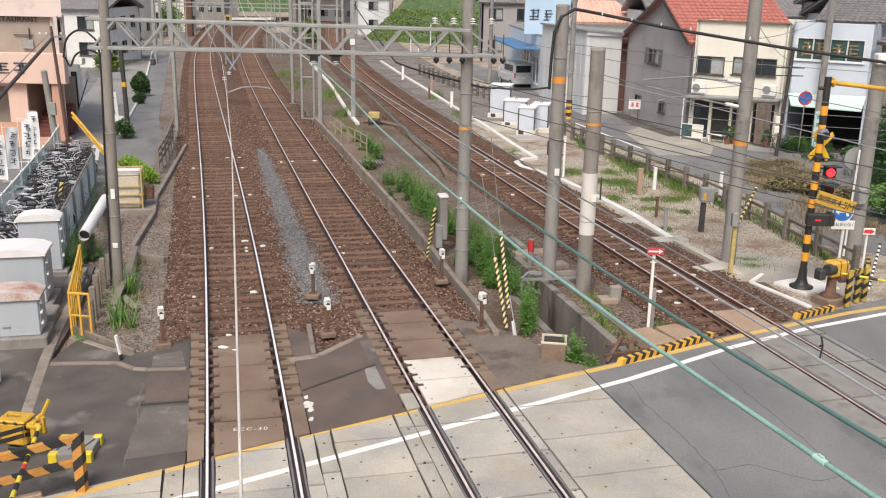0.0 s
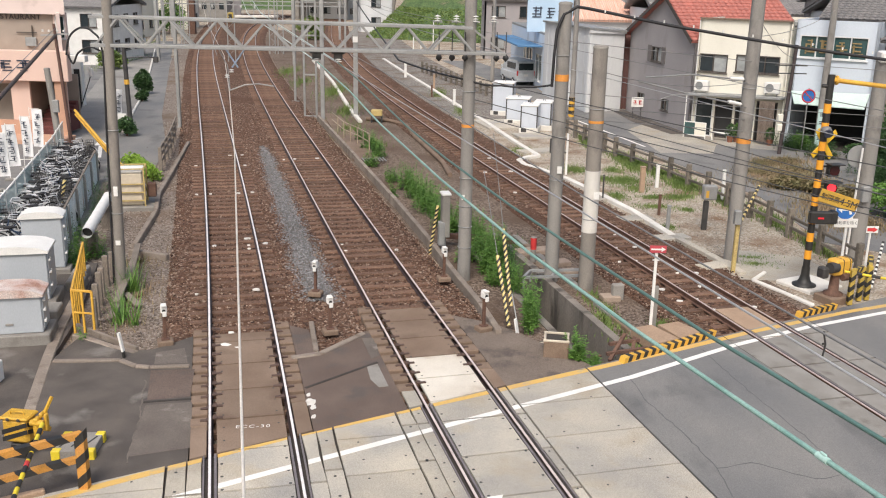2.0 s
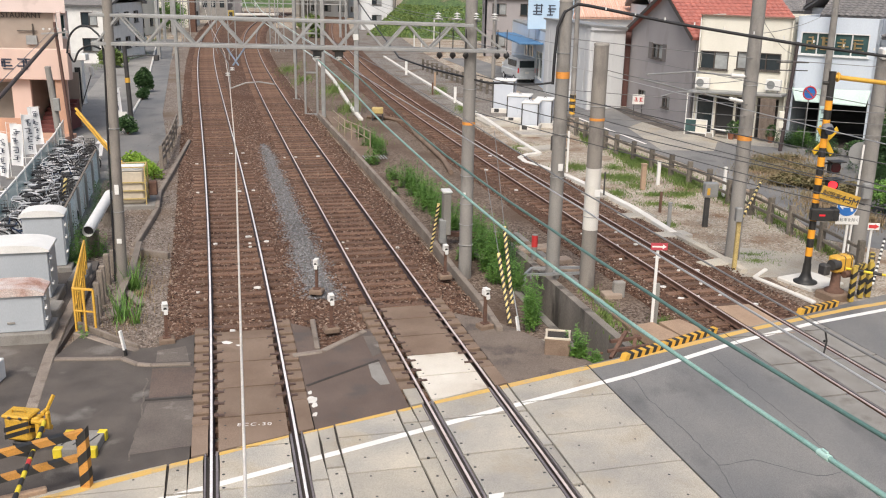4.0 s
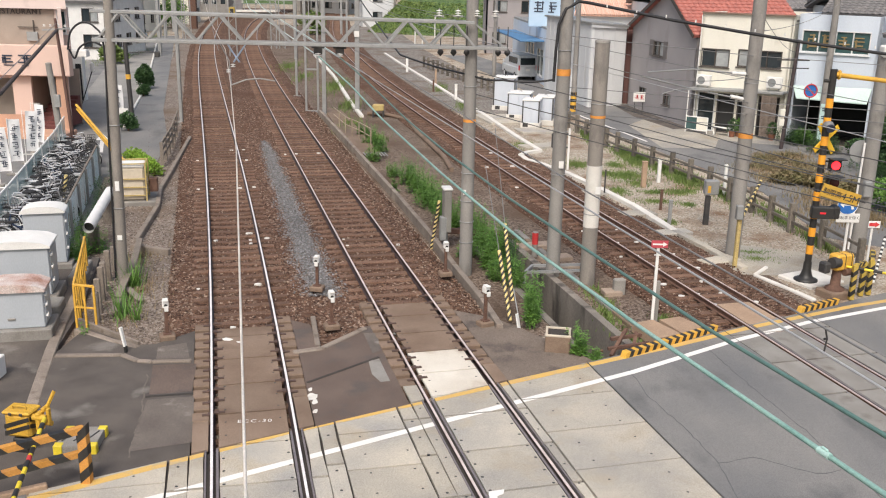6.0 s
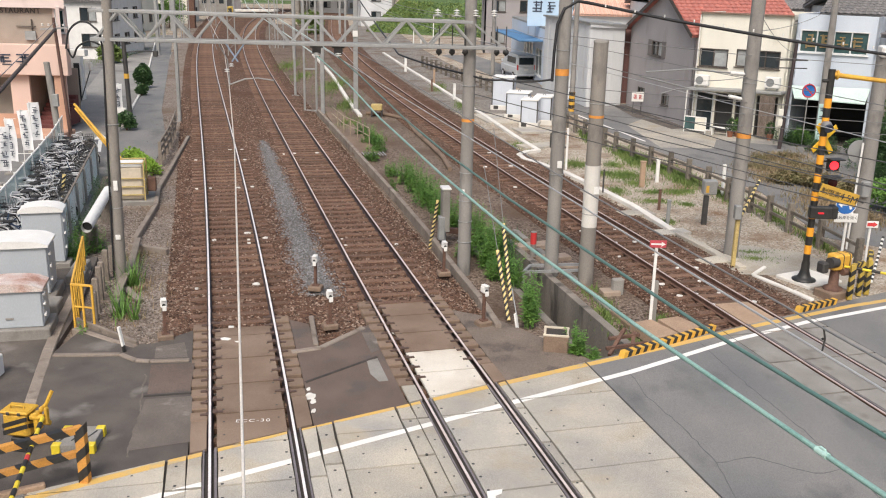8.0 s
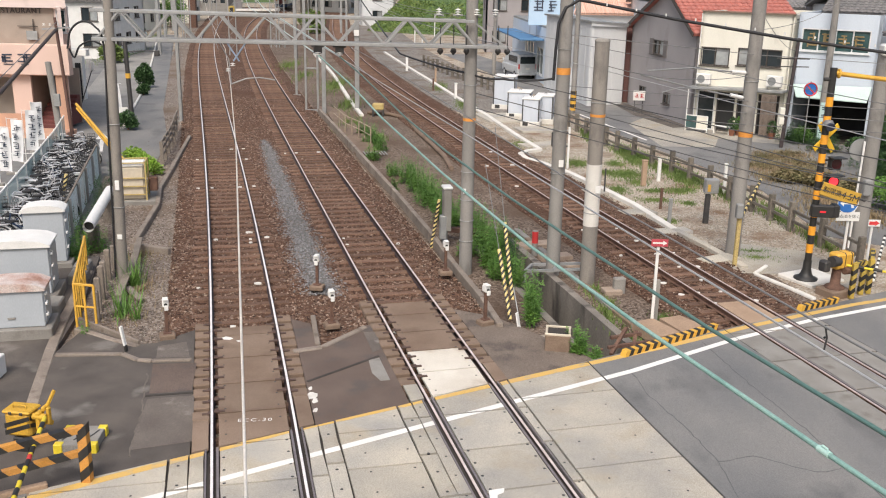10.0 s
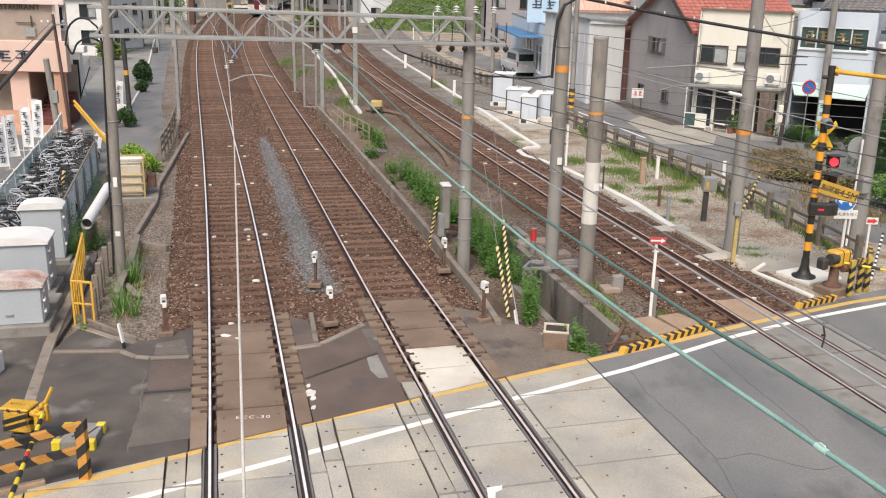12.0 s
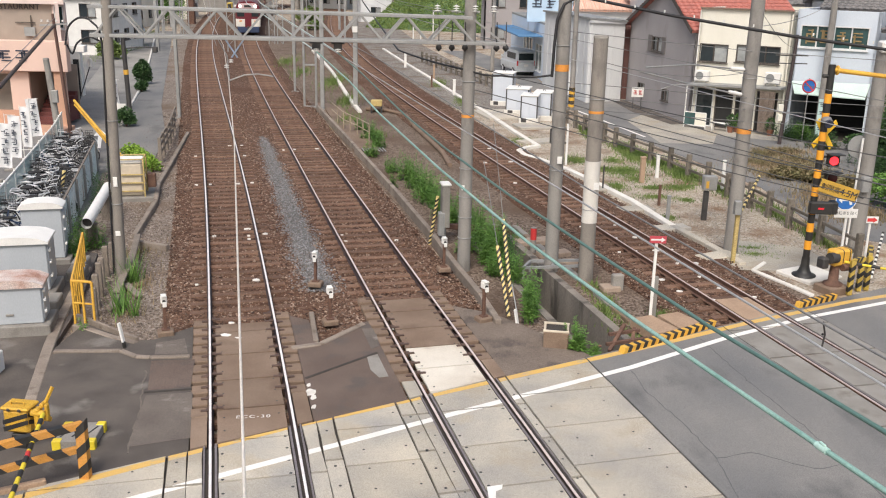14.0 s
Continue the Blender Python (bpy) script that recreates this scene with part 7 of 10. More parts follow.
MESH_TEAL = mat("teal_mesh_panel", (0.45, 0.62, 0.62), (0.38, 0.55, 0.55), 1.0, 0.4, 0.0, 20.0, detail=0.05)
_b = MESH_TEAL.node_tree.nodes["Principled BSDF"]
_b.inputs["Alpha"].default_value = 0.45
FORECOURT = mat("worn_forecourt_concrete", (0.30, 0.285, 0.26), (0.22, 0.21, 0.195), 0.5, 0.85, 0.2, 60.0, detail=0.2, stain=(0.18, 0.165, 0.15), stain_scale=0.5, stain_at=0.58)
BARRIER_Y = mat("weathered_yellow_paint", (0.62, 0.36, 0.03), (0.50, 0.29, 0.04), 4.0, 0.6, 0.08, 40.0, detail=0.2, stain=(0.18, 0.11, 0.05), stain_scale=5.0, stain_at=0.64)
LEMON = plain("lemon_yellow_paint", (0.80, 0.62, 0.04), 0.5)
ORANGE_D = mat("faded_orange_paint", (0.60, 0.28, 0.05), (0.50, 0.24, 0.06), 3.0, 0.65, 0.05, 40.0, detail=0.15)
LEAF_BRIGHT = mat("bright_leaf", (0.22, 0.36, 0.035), (0.16, 0.28, 0.03), 2.0, 0.6, 0.0, 20.0, detail=0.3)


def make_middle():
    for x, y, h, rz in ((-6.24, 19.83, 0.93, 20), (-3.32, 23.44, 0.92, -10), (-2.61, 20.71, 0.91, 20), (1.03, 21.11, 0.99, 30), (0.06, 24.93, 0.95, 15)):
        sensor_post(x, y, h, rz)
    # kerb along the middle track's ballast
    kb = thing("ballast_kerb", (0, 0, 0), "weathered concrete kerb holding the ballast", "kerb")
    pts = [(1.38, 20.9), (1.02, 22.8), (0.3, 25.7), (-0.42, 28.95), (-1.8, 34.4), (-3.35, 40.2), (-5.0, 46.4), (-7.6, 56.0)]
    for p, q in zip(pts, pts[1:]):
        n = max(1, int(math.dist(p, q) / 2.0))
        for i in range(n):
            a = Vector(p).lerp(Vector(q), i / n)
            b = Vector(p).lerp(Vector(q), (i + 0.985) / n)
            part("kerb_stone", Shape().beam((a.x, a.y, -0.12), (b.x, b.y, -0.12), 0.16, 0.36, 0.015), CONCRETE_WARM, kb)
    # walkway slab
    solo("walkway_slab", Shape().prism([(-7.4, 57), (-6.4, 57.2), (-3.0, 43.2), (-4.2, 43.0)], -0.4, -0.12), CONCRETE_BROWN, "rust-stained concrete walkway beside the tracks", "walkway", kind="structure")
    gr = thing("drain_grating", (-3.25, 42.9, -0.11), "grey steel drain grating", "grating", rz=15)
    for i in range(8):
        part("bar", Shape().box((-0.5 + 0.14 * i, 0, 0.02), (0.05, 0.9, 0.03)), GALV, gr)
    ra = thing("hand_railing", (0, 0, 0), "pale rusty steel railing along the drain", "railing")
    rp = [Vector((-3.65, 45.1)), Vector((-4.4, 47.0)), Vector((-5.28, 48.8)), Vector((-6.3, 52.2))]
    for a, b in zip(rp, rp[1:]):
        for t in (0, 0.5):
            v = a.lerp(b, t)
            part("post", Shape().cyl((v.x, v.y, -0.28), (v.x, v.y, 0.75), 0.03, n=8), TAN_PAINT, ra)
        for z in (0.35, 0.74):
            part("rail", Shape().cyl((*a, z), (*b, z), 0.022, n=6), TAN_PAINT, ra)
    yb = thing("marker_box", (-4.05, 55.5, -0.28), "small yellow box on feet beside the track", "box")
    part("body", Shape().box((0, 0, 0.6), (0.66, 0.42, 0.38), 0, 0.05), YELLOW_TAN, yb)
    for s in (-0.3, 0.3):
        part("foot", Shape().box((s, 0, 0.2), (0.08, 0.3, 0.42)), DARK_STEEL, yb)
    # drain: walls, floor, end and cross beams
    dr = thing("open_drain", (0, 0, 0), "deep open concrete drain with dark stained walls", "drain", kind="structure")
    ys = [19.0 + 11.5 * i / 6 for i in range(7)]
    for a, b in zip(ys, ys[1:]):
        for fn, s in ((drain_left, -1), (drain_right, 1)):
            x0, x1 = fn(a), fn(b)
            part("wall", Shape().prism([(x0, a), (x1, b), (x1 + 0.22 * s, b), (x0 + 0.22 * s, a)], -1.9, -0.17 if s > 0 else -0.24), WALL_STAINED, dr)
    part("floor", Shape().prism([(drain_left(19) - 0.1, 18.9), (drain_right(19) + 0.1, 18.9), (drain_right(30.5) + 0.1, 30.6), (drain_left(30.5) - 0.1, 30.6)], -2.0, -1.85), WALL_STAINED, dr)
    for y in (18.92, 30.55):
        part("end_wall", Shape().prism([(drain_left(y) - 0.2, y - 0.1), (drain_right(y) + 0.2, y - 0.1), (drain_right(y) + 0.2, y + 0.1), (drain_left(y) - 0.2, y + 0.1)], -1.9, -0.2), WALL_STAINED, dr)
    fr = thing("drain_bridge", (0, 0, 0), "grey steel frame laid across the drain", "drain bridge")
    P = [(2.3, 25.1), (3.95, 25.4), (4.1, 25.95), (2.55, 25.75)]
    for i in range(4):
        part("bar", Shape().beam((*P[i], 0.02), (*P[(i + 1) % 4], 0.02), 0.07, 0.07), GALV, fr)
    part("bar", Shape().beam((3.1, 25.2, 0.02), (3.3, 25.85, 0.02), 0.07, 0.07), GALV, fr)
    for x, y in P:
        part("leg", Shape().beam((x, y, -0.3), (x, y, 0.02), 0.06, 0.06), GALV, fr)
    for p, q, z in (((0.0, 29.3), (1.9, 29.0), 0.05), ((0.9, 28.6), (2.3, 28.7), 0.08)):
        solo("rusty_beam", Shape().beam((*p, z), (*q, z), 0.2, 0.16, 0.01), RUST, "rusty steel beam across the drain", "beam", "drain beams")
    ir = thing("rusty_rack", (0, 0, 0), "rusty iron rack at the drain's end", "rack")
    for p, q in (((3.75, 19.65, 0.0), (4.75, 20.0, 0.02)), ((3.85, 19.95, 0.12), (4.6, 20.25, 0.12)), ((3.8, 19.5, -0.1), (4.25, 20.25, 0.25)), ((4.3, 19.6, -0.1), (4.5, 20.3, 0.15))):
        part("bar", Shape().beam(p, q, 0.08, 0.07), RUST, ir)
    ring = [(3.62 + 0.28 * math.cos(t), 19.55, -0.35 + 0.35 * math.sin(t)) for t in [math.radians(90 + 12 * i) for i in range(9)]]
    part("hoop", Shape().tube(ring, 0.03, 6), RUST, ir)
    # catch basin
    cb = thing("catch_basin", (2.62, 19.75, -0.1), "square concrete catch basin with a pale rim", "catch basin", rz=-8)
    part("body", Shape().box((0, 0, 0.14), (0.56, 0.56, 0.55), 0, 0.02), CONCRETE_BROWN, cb)
    for s in (-1, 1):
        part("rim", Shape().box((0, s * 0.255, 0.44), (0.58, 0.05, 0.05), 0, 0.01), BOX_BEIGE, cb)
        part("rim", Shape().box((s * 0.255, 0, 0.442), (0.05, 0.46, 0.05), 0, 0.01), BOX_BEIGE, cb)
    part("grid", Shape().box((0, 0, 0.422), (0.44, 0.44, 0.01)), DARK_ROAD, cb)
    # striped guy-wire covers
    for (p, q, n) in (((1.67, 21.56, -0.1), (1.40, 22.7, 1.35), 23), ((1.73, 21.89, 0.3), (1.53, 22.9, 2.0), 27)):
        g = thing("guy_cover", (0, 0, 0), "yellow and black striped cover on a guy wire", "guy wire", "striped guy covers")
        bar(g, "cover", p, q, 0.048, n, light=CREAM_YELLOW, slant=1.3)
        e = Vector(q) + (Vector(q) - Vector(p)) * 1.3
        part("wire", Shape().cyl(q, e, 0.01, n=5), WIRE_GREY, g)
    ws = thing("marker_stake", (1.86, 21.0, -0.2), "white marker stake at a guy wire's foot", "marker")
    part("stake", Shape().beam((0, 0, 0.0), (-0.08, 0.05, 0.48), 0.12, 0.04, 0.01), WHITE, ws)
    part("rod", Shape().cyl((-0.05, 0.05, 0.45), (-0.15, 0.5, 0.95), 0.015, n=6), GALV, ws)
    # relay cabinet with a striped guard
    rc = thing("relay_cabinet", (0.02, 28.3, -0.28), "narrow grey relay cabinet on a post with a striped guard", "cabinet", rz=10)
    part("post", Shape().box((0, 0, 0.4), (0.16, 0.16, 0.9), 0, 0.01), GALV, rc)
    part("body", Shape().box((0.05, 0, 1.25), (0.24, 0.42, 1.35), 0, 0.02), CONCRETE_GREY, rc)
    part("top", Shape().box((0.05, 0, 1.95), (0.30, 0.48, 0.07), 0, 0.02), WHITE, rc)
    part("box", Shape().box((-0.08, -0.1, 0.7), (0.2, 0.25, 0.75), 0, 0.02), GALV, rc)
    bar(rc, "guard", (-0.42, 0.0, 0.0), (-0.18, 0.05, 1.55), 0.05, 21, light=CREAM_YELLOW, slant=1.2)
    # sign with a red arrow
    sg = thing("track_sign", (5.13, 21.54, -0.1), "white post with a small red and white arrow sign", "sign")
    part("post", Shape().box((0, 0, 0.95), (0.07, 0.05, 2.0), 0, 0.008), WHITE, sg)
    bd = part("board", Shape().box((0.02, -0.04, 2.05), (0.40, 0.02, 0.18), 0, 0.004), plain("faded_red_paint", (0.52, 0.07, 0.09), 0.55), sg, "red sign board")
    part("arrow", Shape().add([(-0.15, -0.0525, 2.03), (0.1, -0.0525, 2.03), (0.1, -0.0525, 1.99), (0.2, -0.0525, 2.05), (0.1, -0.0525, 2.11), (0.1, -0.0525, 2.07), (-0.15, -0.0525, 2.07)], [(0, 1, 2, 3, 4, 5, 6)]), WHITE, bd)
    part("stay", Shape().box((0.15, 0.35, 0.45), (0.12, 0.1, 1.1), 0, 0.01), CONCRETE_GREY, sg)
    # decks and striped blocks along the road's edge
    for (x0, y0, x1, y1, n) in ((3.97, 19.15, 6.46, 20.92, 25), (9.0, 22.35, 10.2, 23.05, 13)):
        sb = thing("kerb_guard", (0, 0, 0), "yellow and black striped kerb block along the road", "kerb guard", "striped kerb guards")
        for i in range(n):
            a, b = Vector((x0, y0)).lerp(Vector((x1, y1)), i / n), Vector((x0, y0)).lerp(Vector((x1, y1)), (i + 1) / n)
            nn = Vector((-(y1 - y0), x1 - x0)).normalized() * 0.08
            sk = (b - a) * 0.7
            v = [(a.x - nn.x, a.y - nn.y, -0.06), (b.x - nn.x, b.y - nn.y, -0.06), (b.x + nn.x, b.y + nn.y, -0.06), (a.x + nn.x, a.y + nn.y, -0.06)]
            v += [(x + sk.x + (0.02 if k in (0, 1) else -0.02) * nn.x, y + sk.y + (0.02 if k in (0, 1) else -0.02) * nn.y, 0.13) for k, (x, y, z) in enumerate(v)]
            part("block", Shape().add(v, [(3, 2, 1, 0), (4, 5, 6, 7), (0, 1, 5, 4), (1, 2, 6, 5), (2, 3, 7, 6), (3, 0, 4, 7)]), YELLOW if i % 2 == 0 else BLACK, sb)
    dk = thing("crossing_deck", (0, 0, 0), "brown timber deck beside the single track", "deck")
    for i in range(2):
        part("board", Shape().prism([(4.95 + 0.72 * i, 20.25 + 0.4 * i), (5.62 + 0.72 * i, 20.65 + 0.4 * i), (5.15 + 0.72 * i, 21.55 + 0.25 * i), (4.6 + 0.72 * i, 21.25 + 0.3 * i)], -0.2, 0.02), TIMBER, dk)
    part("board", Shape().prism(band("east", -0.47, 0.47, 21.0, 23.0), -0.1, -0.02), TIMBER, dk)
    rp2 = thing("red_capped_post", (2.79, 27.6, -0.28), "grey post with a red band", "post")
    part("post", Shape().cyl((0, 0, 0), (0, 0, 0.8), 0.09, n=12), CONCRETE_GREY, rp2)
    part("band", Shape().cyl((0, 0, 0.42), (0, 0, 0.78), 0.095, n=12), RED_SIGN, rp2)
    for x, y, w, d, rz in ((2.9, 28.6, 1.2, 0.5, 20), (3.4, 27.3, 1.0, 0.45, 20), (3.6, 26.4, 0.8, 0.35, 20), (4.6, 24.2, 0.5, 0.4, 10)):
        solo("concrete_slab", Shape().box((x, y, -0.22), (w, d, 0.16), rz, 0.02), TAN_SLAB, "tan concrete slab lying on the gravel", "slab", "loose slabs")
    # concrete strip along the drain
    strip = thing("drain_coping", (0, 0, 0), "concrete coping strip along the drain", "coping")
    for i in range(9):
        y = 20.5 + 1.1 * i
        part("stone", Shape().beam((drain_right(y) + 0.75, y, -0.24), (drain_right(y + 1.07) + 0.75, y + 1.07, -0.24), 0.2, 0.16, 0.02), CONCRETE_BROWN if i % 2 else CONCRETE_GREY, strip)
    gb = thing("guard_post", (4.4, 24.05, -0.28), "pale concrete stump beside the pole", "post")
    part("stump", Shape().box((0.4, 0.2, 0.2), (0.32, 0.2, 0.5), 10, 0.03), CONCRETE_GREY, gb)
    # weeds and grass
    weeds([(1.55, 27.3, 1.3, 0.4), (1.25, 28.2, 1.2, 0.4), (1.35, 26.2, 1.1, 0.35), (1.5, 25.2, 0.9, 0.25), (0.75, 27.4, 0.9, 0.3), (2.0, 24.6, 1.1, 0.25), (2.15, 21.5, 1.5, 0.17), (2.3, 22.0, 1.25, 0.18), (2.25, 22.8, 1.1, 0.18), (1.45, 26.8, 1.4, 0.4), (1.1, 29.2, 1.3, 0.4), (0.8, 30.0, 1.3, 0.4),
           (3.08, 19.45, 0.95, 0.14), (3.12, 19.52, 0.9, 0.12), (3.05, 19.5, 0.8, 0.16), (3.4, 19.2, 0.5, 0.2), (-0.2, 33.0, 1.2, 0.45), (0.0, 31.6, 1.2, 0.4), (-0.7, 34.6, 1.3, 0.45), (-1.1, 36.0, 1.2, 0.4), (-1.5, 37.4, 1.2, 0.4), (-0.5, 33.8, 1.2, 0.4), (0.3, 30.6, 1.1, 0.35), (-1.95, 35.9, 0.8, 0.12), (-3.2, 44.3, 1.1, 0.4), (-3.7, 46.2, 1.0, 0.5), (-3.3, 42.0, 0.7, 0.3), (-4.3, 48.6, 0.9, 0.4), (-2.2, 38.8, 0.7, 0.3)], "bright green weeds growing along the drain", 6, None, 0.13, 190)
    weeds([(1.95, 26.6, 1.0, 0.3), (1.9, 28.0, 1.2, 0.3), (2.0, 25.5, 0.8, 0.25)], "dark green shrubby weeds inside the drain", 7, LEAF_DARK, 0.1, 160)
    grass([(4.1, 24.3, 0.35, 0.9), (4.2, 22.4, 0.3, 1.3), (4.5, 20.8, 0.3, 0.7), (5.7, 22.3, 0.35, 0.5), (3.6, 19.3, 0.5, 0.25), (4.35, 23.2, 0.3, 0.8), (2.2, 29.5, 0.5, 0.7)], "green grass along the drain's edge", 8, GRASS, 0.13, 480)
    grass([(-5.5, 52, 0.8, 3.0), (-6.3, 60, 0.8, 4.0), (-8.3, 70, 1.0, 5.0), (-3.6, 47.5, 0.7, 1.5)], "green grass beside the walkway", 9, GRASS, 0.3, 90)


WALL_STAINED = mat("stained_concrete", (0.27, 0.24, 0.205), (0.165, 0.147, 0.127), 1.2, 0.9, 0.25, 50.0, detail=0.2, stain=(0.075, 0.066, 0.057), stain_scale=1.6, stain_at=0.55, stretch=(1, 1, 0.25))
TAN_SLAB = mat("tan_slab_concrete", (0.40, 0.315, 0.245), (0.31, 0.24, 0.185), 1.2, 0.85, 0.2, 60.0, detail=0.16, spread=0.1, stain=(0.25, 0.19, 0.145), stain_scale=1.5, stain_at=0.58)
TAN_PAINT = mat("rusty_tan_paint", (0.42, 0.36, 0.27), (0.32, 0.24, 0.17), 3.0, 0.7, 0.1, 40.0)


# ------------------------------------------------ loose stones
def island_mat(name, tones):
    """Stones that each take one of several tones."""
    m = bpy.data.materials.new(name)
    m.use_nodes = True
    nd, ln = m.node_tree.nodes, m.node_tree.links
    g = nd.new("ShaderNodeNewGeometry")
    cr = nd.new("ShaderNodeValToRGB")
    el = cr.color_ramp.elements
    el[0].color, el[1].color = (*tones[0], 1), (*tones[-1], 1)
    for i, t in enumerate(tones[1:-1]):
        el.new((i + 1) / (len(tones) - 1)).color = (*t, 1)
    ln.new(g.outputs["Random Per Island"], cr.inputs[0])
    ln.new(cr.outputs[0], nd["Principled BSDF"].inputs["Base Color"])
    nd["Principled BSDF"].inputs["Roughness"].default_value = 0.9
    return m


def scatter(name, spots, material, label):
    """Many small angular stones at (x, y, z, size), as one mesh."""
    g = np.random.default_rng(4)
    n = len(spots)
    sp = np.array(spots)
    base = np.array([(1, 0, 0), (-1, 0, 0), (0, 1, 0), (0, -1, 0), (0, 0, 0.7), (0, 0, -0.7)], float)
    v = base[None] * g.uniform(0.6, 1.25, (n, 6, 1)) + g.normal(0, 0.15, (n, 6, 3))
    a = g.uniform(0, 6.283, n)
    c, s = np.cos(a)[:, None], np.sin(a)[:, None]
    x, y = v[:, :, 0] * c - v[:, :, 1] * s, v[:, :, 0] * s + v[:, :, 1] * c
    v = np.stack([x, y, v[:, :, 2]], 2) * sp[:, 3, None, None] + sp[:, None, :3]
    f = np.array([(0, 2, 4), (2, 1, 4), (1, 3, 4), (3, 0, 4), (2, 0, 5), (1, 2, 5), (3, 1, 5), (0, 3, 5)])
    f = (f[None] + (np.arange(n) * 6)[:, None, None]).reshape(-1, 3)
    me = bpy.data.meshes.new(name)
    me.from_pydata(v.reshape(-1, 3).tolist(), [], f.tolist())
    me.materials.append(material)
    return tagged(new(name, me), label, "stones", kind="stuff")


def make_stones():
    r = random.Random(9)
    spots = []
    while len(spots) < 52000:
        y = 19.6 + 42 * r.random() ** 1.7
        x = r.uniform(west(y) - 1.9, middle(y) + 2.0)
        dw, dm = x - west(y), x - middle(y)
        if min(abs(abs(dw) - 0.77), abs(abs(dm) - 0.77)) < 0.12 or (y < 20.6 and min(abs(dw), abs(dm)) < 1.3) or (y < 22.3 and abs(dm) < 0.75):
            continue
        on = min(abs(dw), abs(dm)) < 1.25
        if on and r.random() < 0.55:
            continue
        if y < 20.4 and not (x < -5.6):
            continue
        lift = 0.052 if on and r.random() < 0.2 else 0.0
        spots.append((x, y, (-0.198 if on else -0.18) + lift + r.uniform(-0.02, 0.018), r.uniform(0.020, 0.052) * (0.6 if lift else 1.0)))
    while len(spots) < 64000:
        y = 22.8 + 36 * r.random() ** 1.6
        o = r.uniform(-1.95, 2.1)
        if abs(abs(o) - 0.57) < 0.12 or (abs(o) < 1.0 and r.random() < 0.5):
            continue
        x, yy = beside("east", y, o)
        spots.append((x, yy, -0.185 + r.uniform(-0.02, 0.012), r.uniform(0.018, 0.042)))
    scatter("ballast_stones", spots, island_mat("rusty_stone", [(0.026, 0.013, 0.008), (0.125, 0.065, 0.041), (0.06, 0.031, 0.020), (0.185, 0.108, 0.072), (0.10, 0.054, 0.035), (0.36, 0.27, 0.21), (0.038, 0.020, 0.014)]), "loose rust-brown ballast stones between the sleepers")
    spots = []
    while len(spots) < 11000:
        y = 19.8 + 34 * r.random() ** 1.6
        spots.append((r.uniform(west(y) - 3.7, west(y) - 1.7), y, -0.225 + r.uniform(-0.02, 0.015), r.uniform(0.016, 0.042)))
    scatter("bank_stones", spots, island_mat("grey_brown_stone", [(0.06, 0.045, 0.036), (0.20, 0.16, 0.13), (0.12, 0.092, 0.074), (0.36, 0.31, 0.27), (0.16, 0.12, 0.095)]), "loose grey-brown stones on the bank")
    # fresh grey stones, thick along the middle of the strip and thinning out to its sides
    spots = []
    while len(spots) < 15000:
        y = 23.2 + 23.0 * r.random() ** 1.25
        c = -3.42 - 0.257 * (y - 24.3) + 0.10 * noise.noise((y * 0.9, 4.0, 0.0))
        half = 0.50 - 0.012 * (y - 24.3) + 0.12 * noise.noise((y * 0.7, 1.0, 0.0))
        o = r.gauss(0, 0.62)
        if abs(o) > 1.5 or (y > 43.5 and r.random() < (y - 43.5) / 2.8) or (y < 24.3 and r.random() < (24.3 - y) * 0.75):
            continue
        spots.append((c + o * half, y, -0.165 + 0.045 * max(0.0, 1 - abs(o)) + r.uniform(-0.03, 0.012), r.uniform(0.020, 0.042)))
    scatter("grey_ballast_stones", spots, island_mat("fresh_grey_stone", [(0.08, 0.075, 0.07), (0.18, 0.18, 0.185), (0.12, 0.115, 0.11), (0.29, 0.29, 0.30), (0.14, 0.115, 0.10)]), "loose fresh grey ballast stones between the tracks")
    # gravel of the yard
    spots = []
    while len(spots) < 5000:
        y = 23.5 + 34 * r.random() ** 1.4
        x = r.uniform(east(y) + 2.2, east(y) + 8.0)
        if x > 12.3 - 0.26 * (y - 28) or (y < 25 and x > 9.3):
            continue
        spots.append((x, y, -0.275, r.uniform(0.012, 0.035)))
    scatter("yard_gravel", spots, island_mat("pale_gravel", [(0.17, 0.15, 0.125), (0.34, 0.31, 0.27), (0.24, 0.20, 0.165), (0.50, 0.47, 0.42), (0.28, 0.24, 0.2)]), "pale loose gravel in the yard")
    # white paint marks on sleepers and between the rails
    mk = Shape()
    pts = [(-4.88, 19.75, 0.10), (-4.55, 19.6, 0.05), (-4.98, 20.85, 0.05)]
    for line, half, ys in (("west", 0.75, (28.3, 29.0, 27.9, 41.0, 43.3, 23.9, 35.5)), ("middle", 0.75, (28.0, 28.7, 43.0, 20.9)), ("east", 0.566, (23.2, 24.1, 25.0, 26.2, 27.6, 29.0, 30.4, 31.9, 34.0, 37.0, 38.2, 41.0, 44.0))):
        for y in ys:
            for o in (-half - 0.32, -half + 0.2, half - 0.25, half + 0.28):
                if r.random() < 0.55:
                    x, yy = beside(line, y + r.uniform(-0.1, 0.1), o)
                    pts.append((x, yy, r.uniform(0.03, 0.07)))
    for x, y, s in pts:
        n = 7
        mk.prism([(x + 1.6 * s * r.uniform(0.6, 1.2) * math.cos(6.283 * i / n), y + s * r.uniform(0.6, 1.2) * math.sin(6.283 * i / n)) for i in range(n)], -0.17, -0.125 if y > 20.4 else -0.001)
    solo("paint_marks", mk, LINE_WHITE, "small white paint marks on the sleepers", "paint mark", kind="stuff")



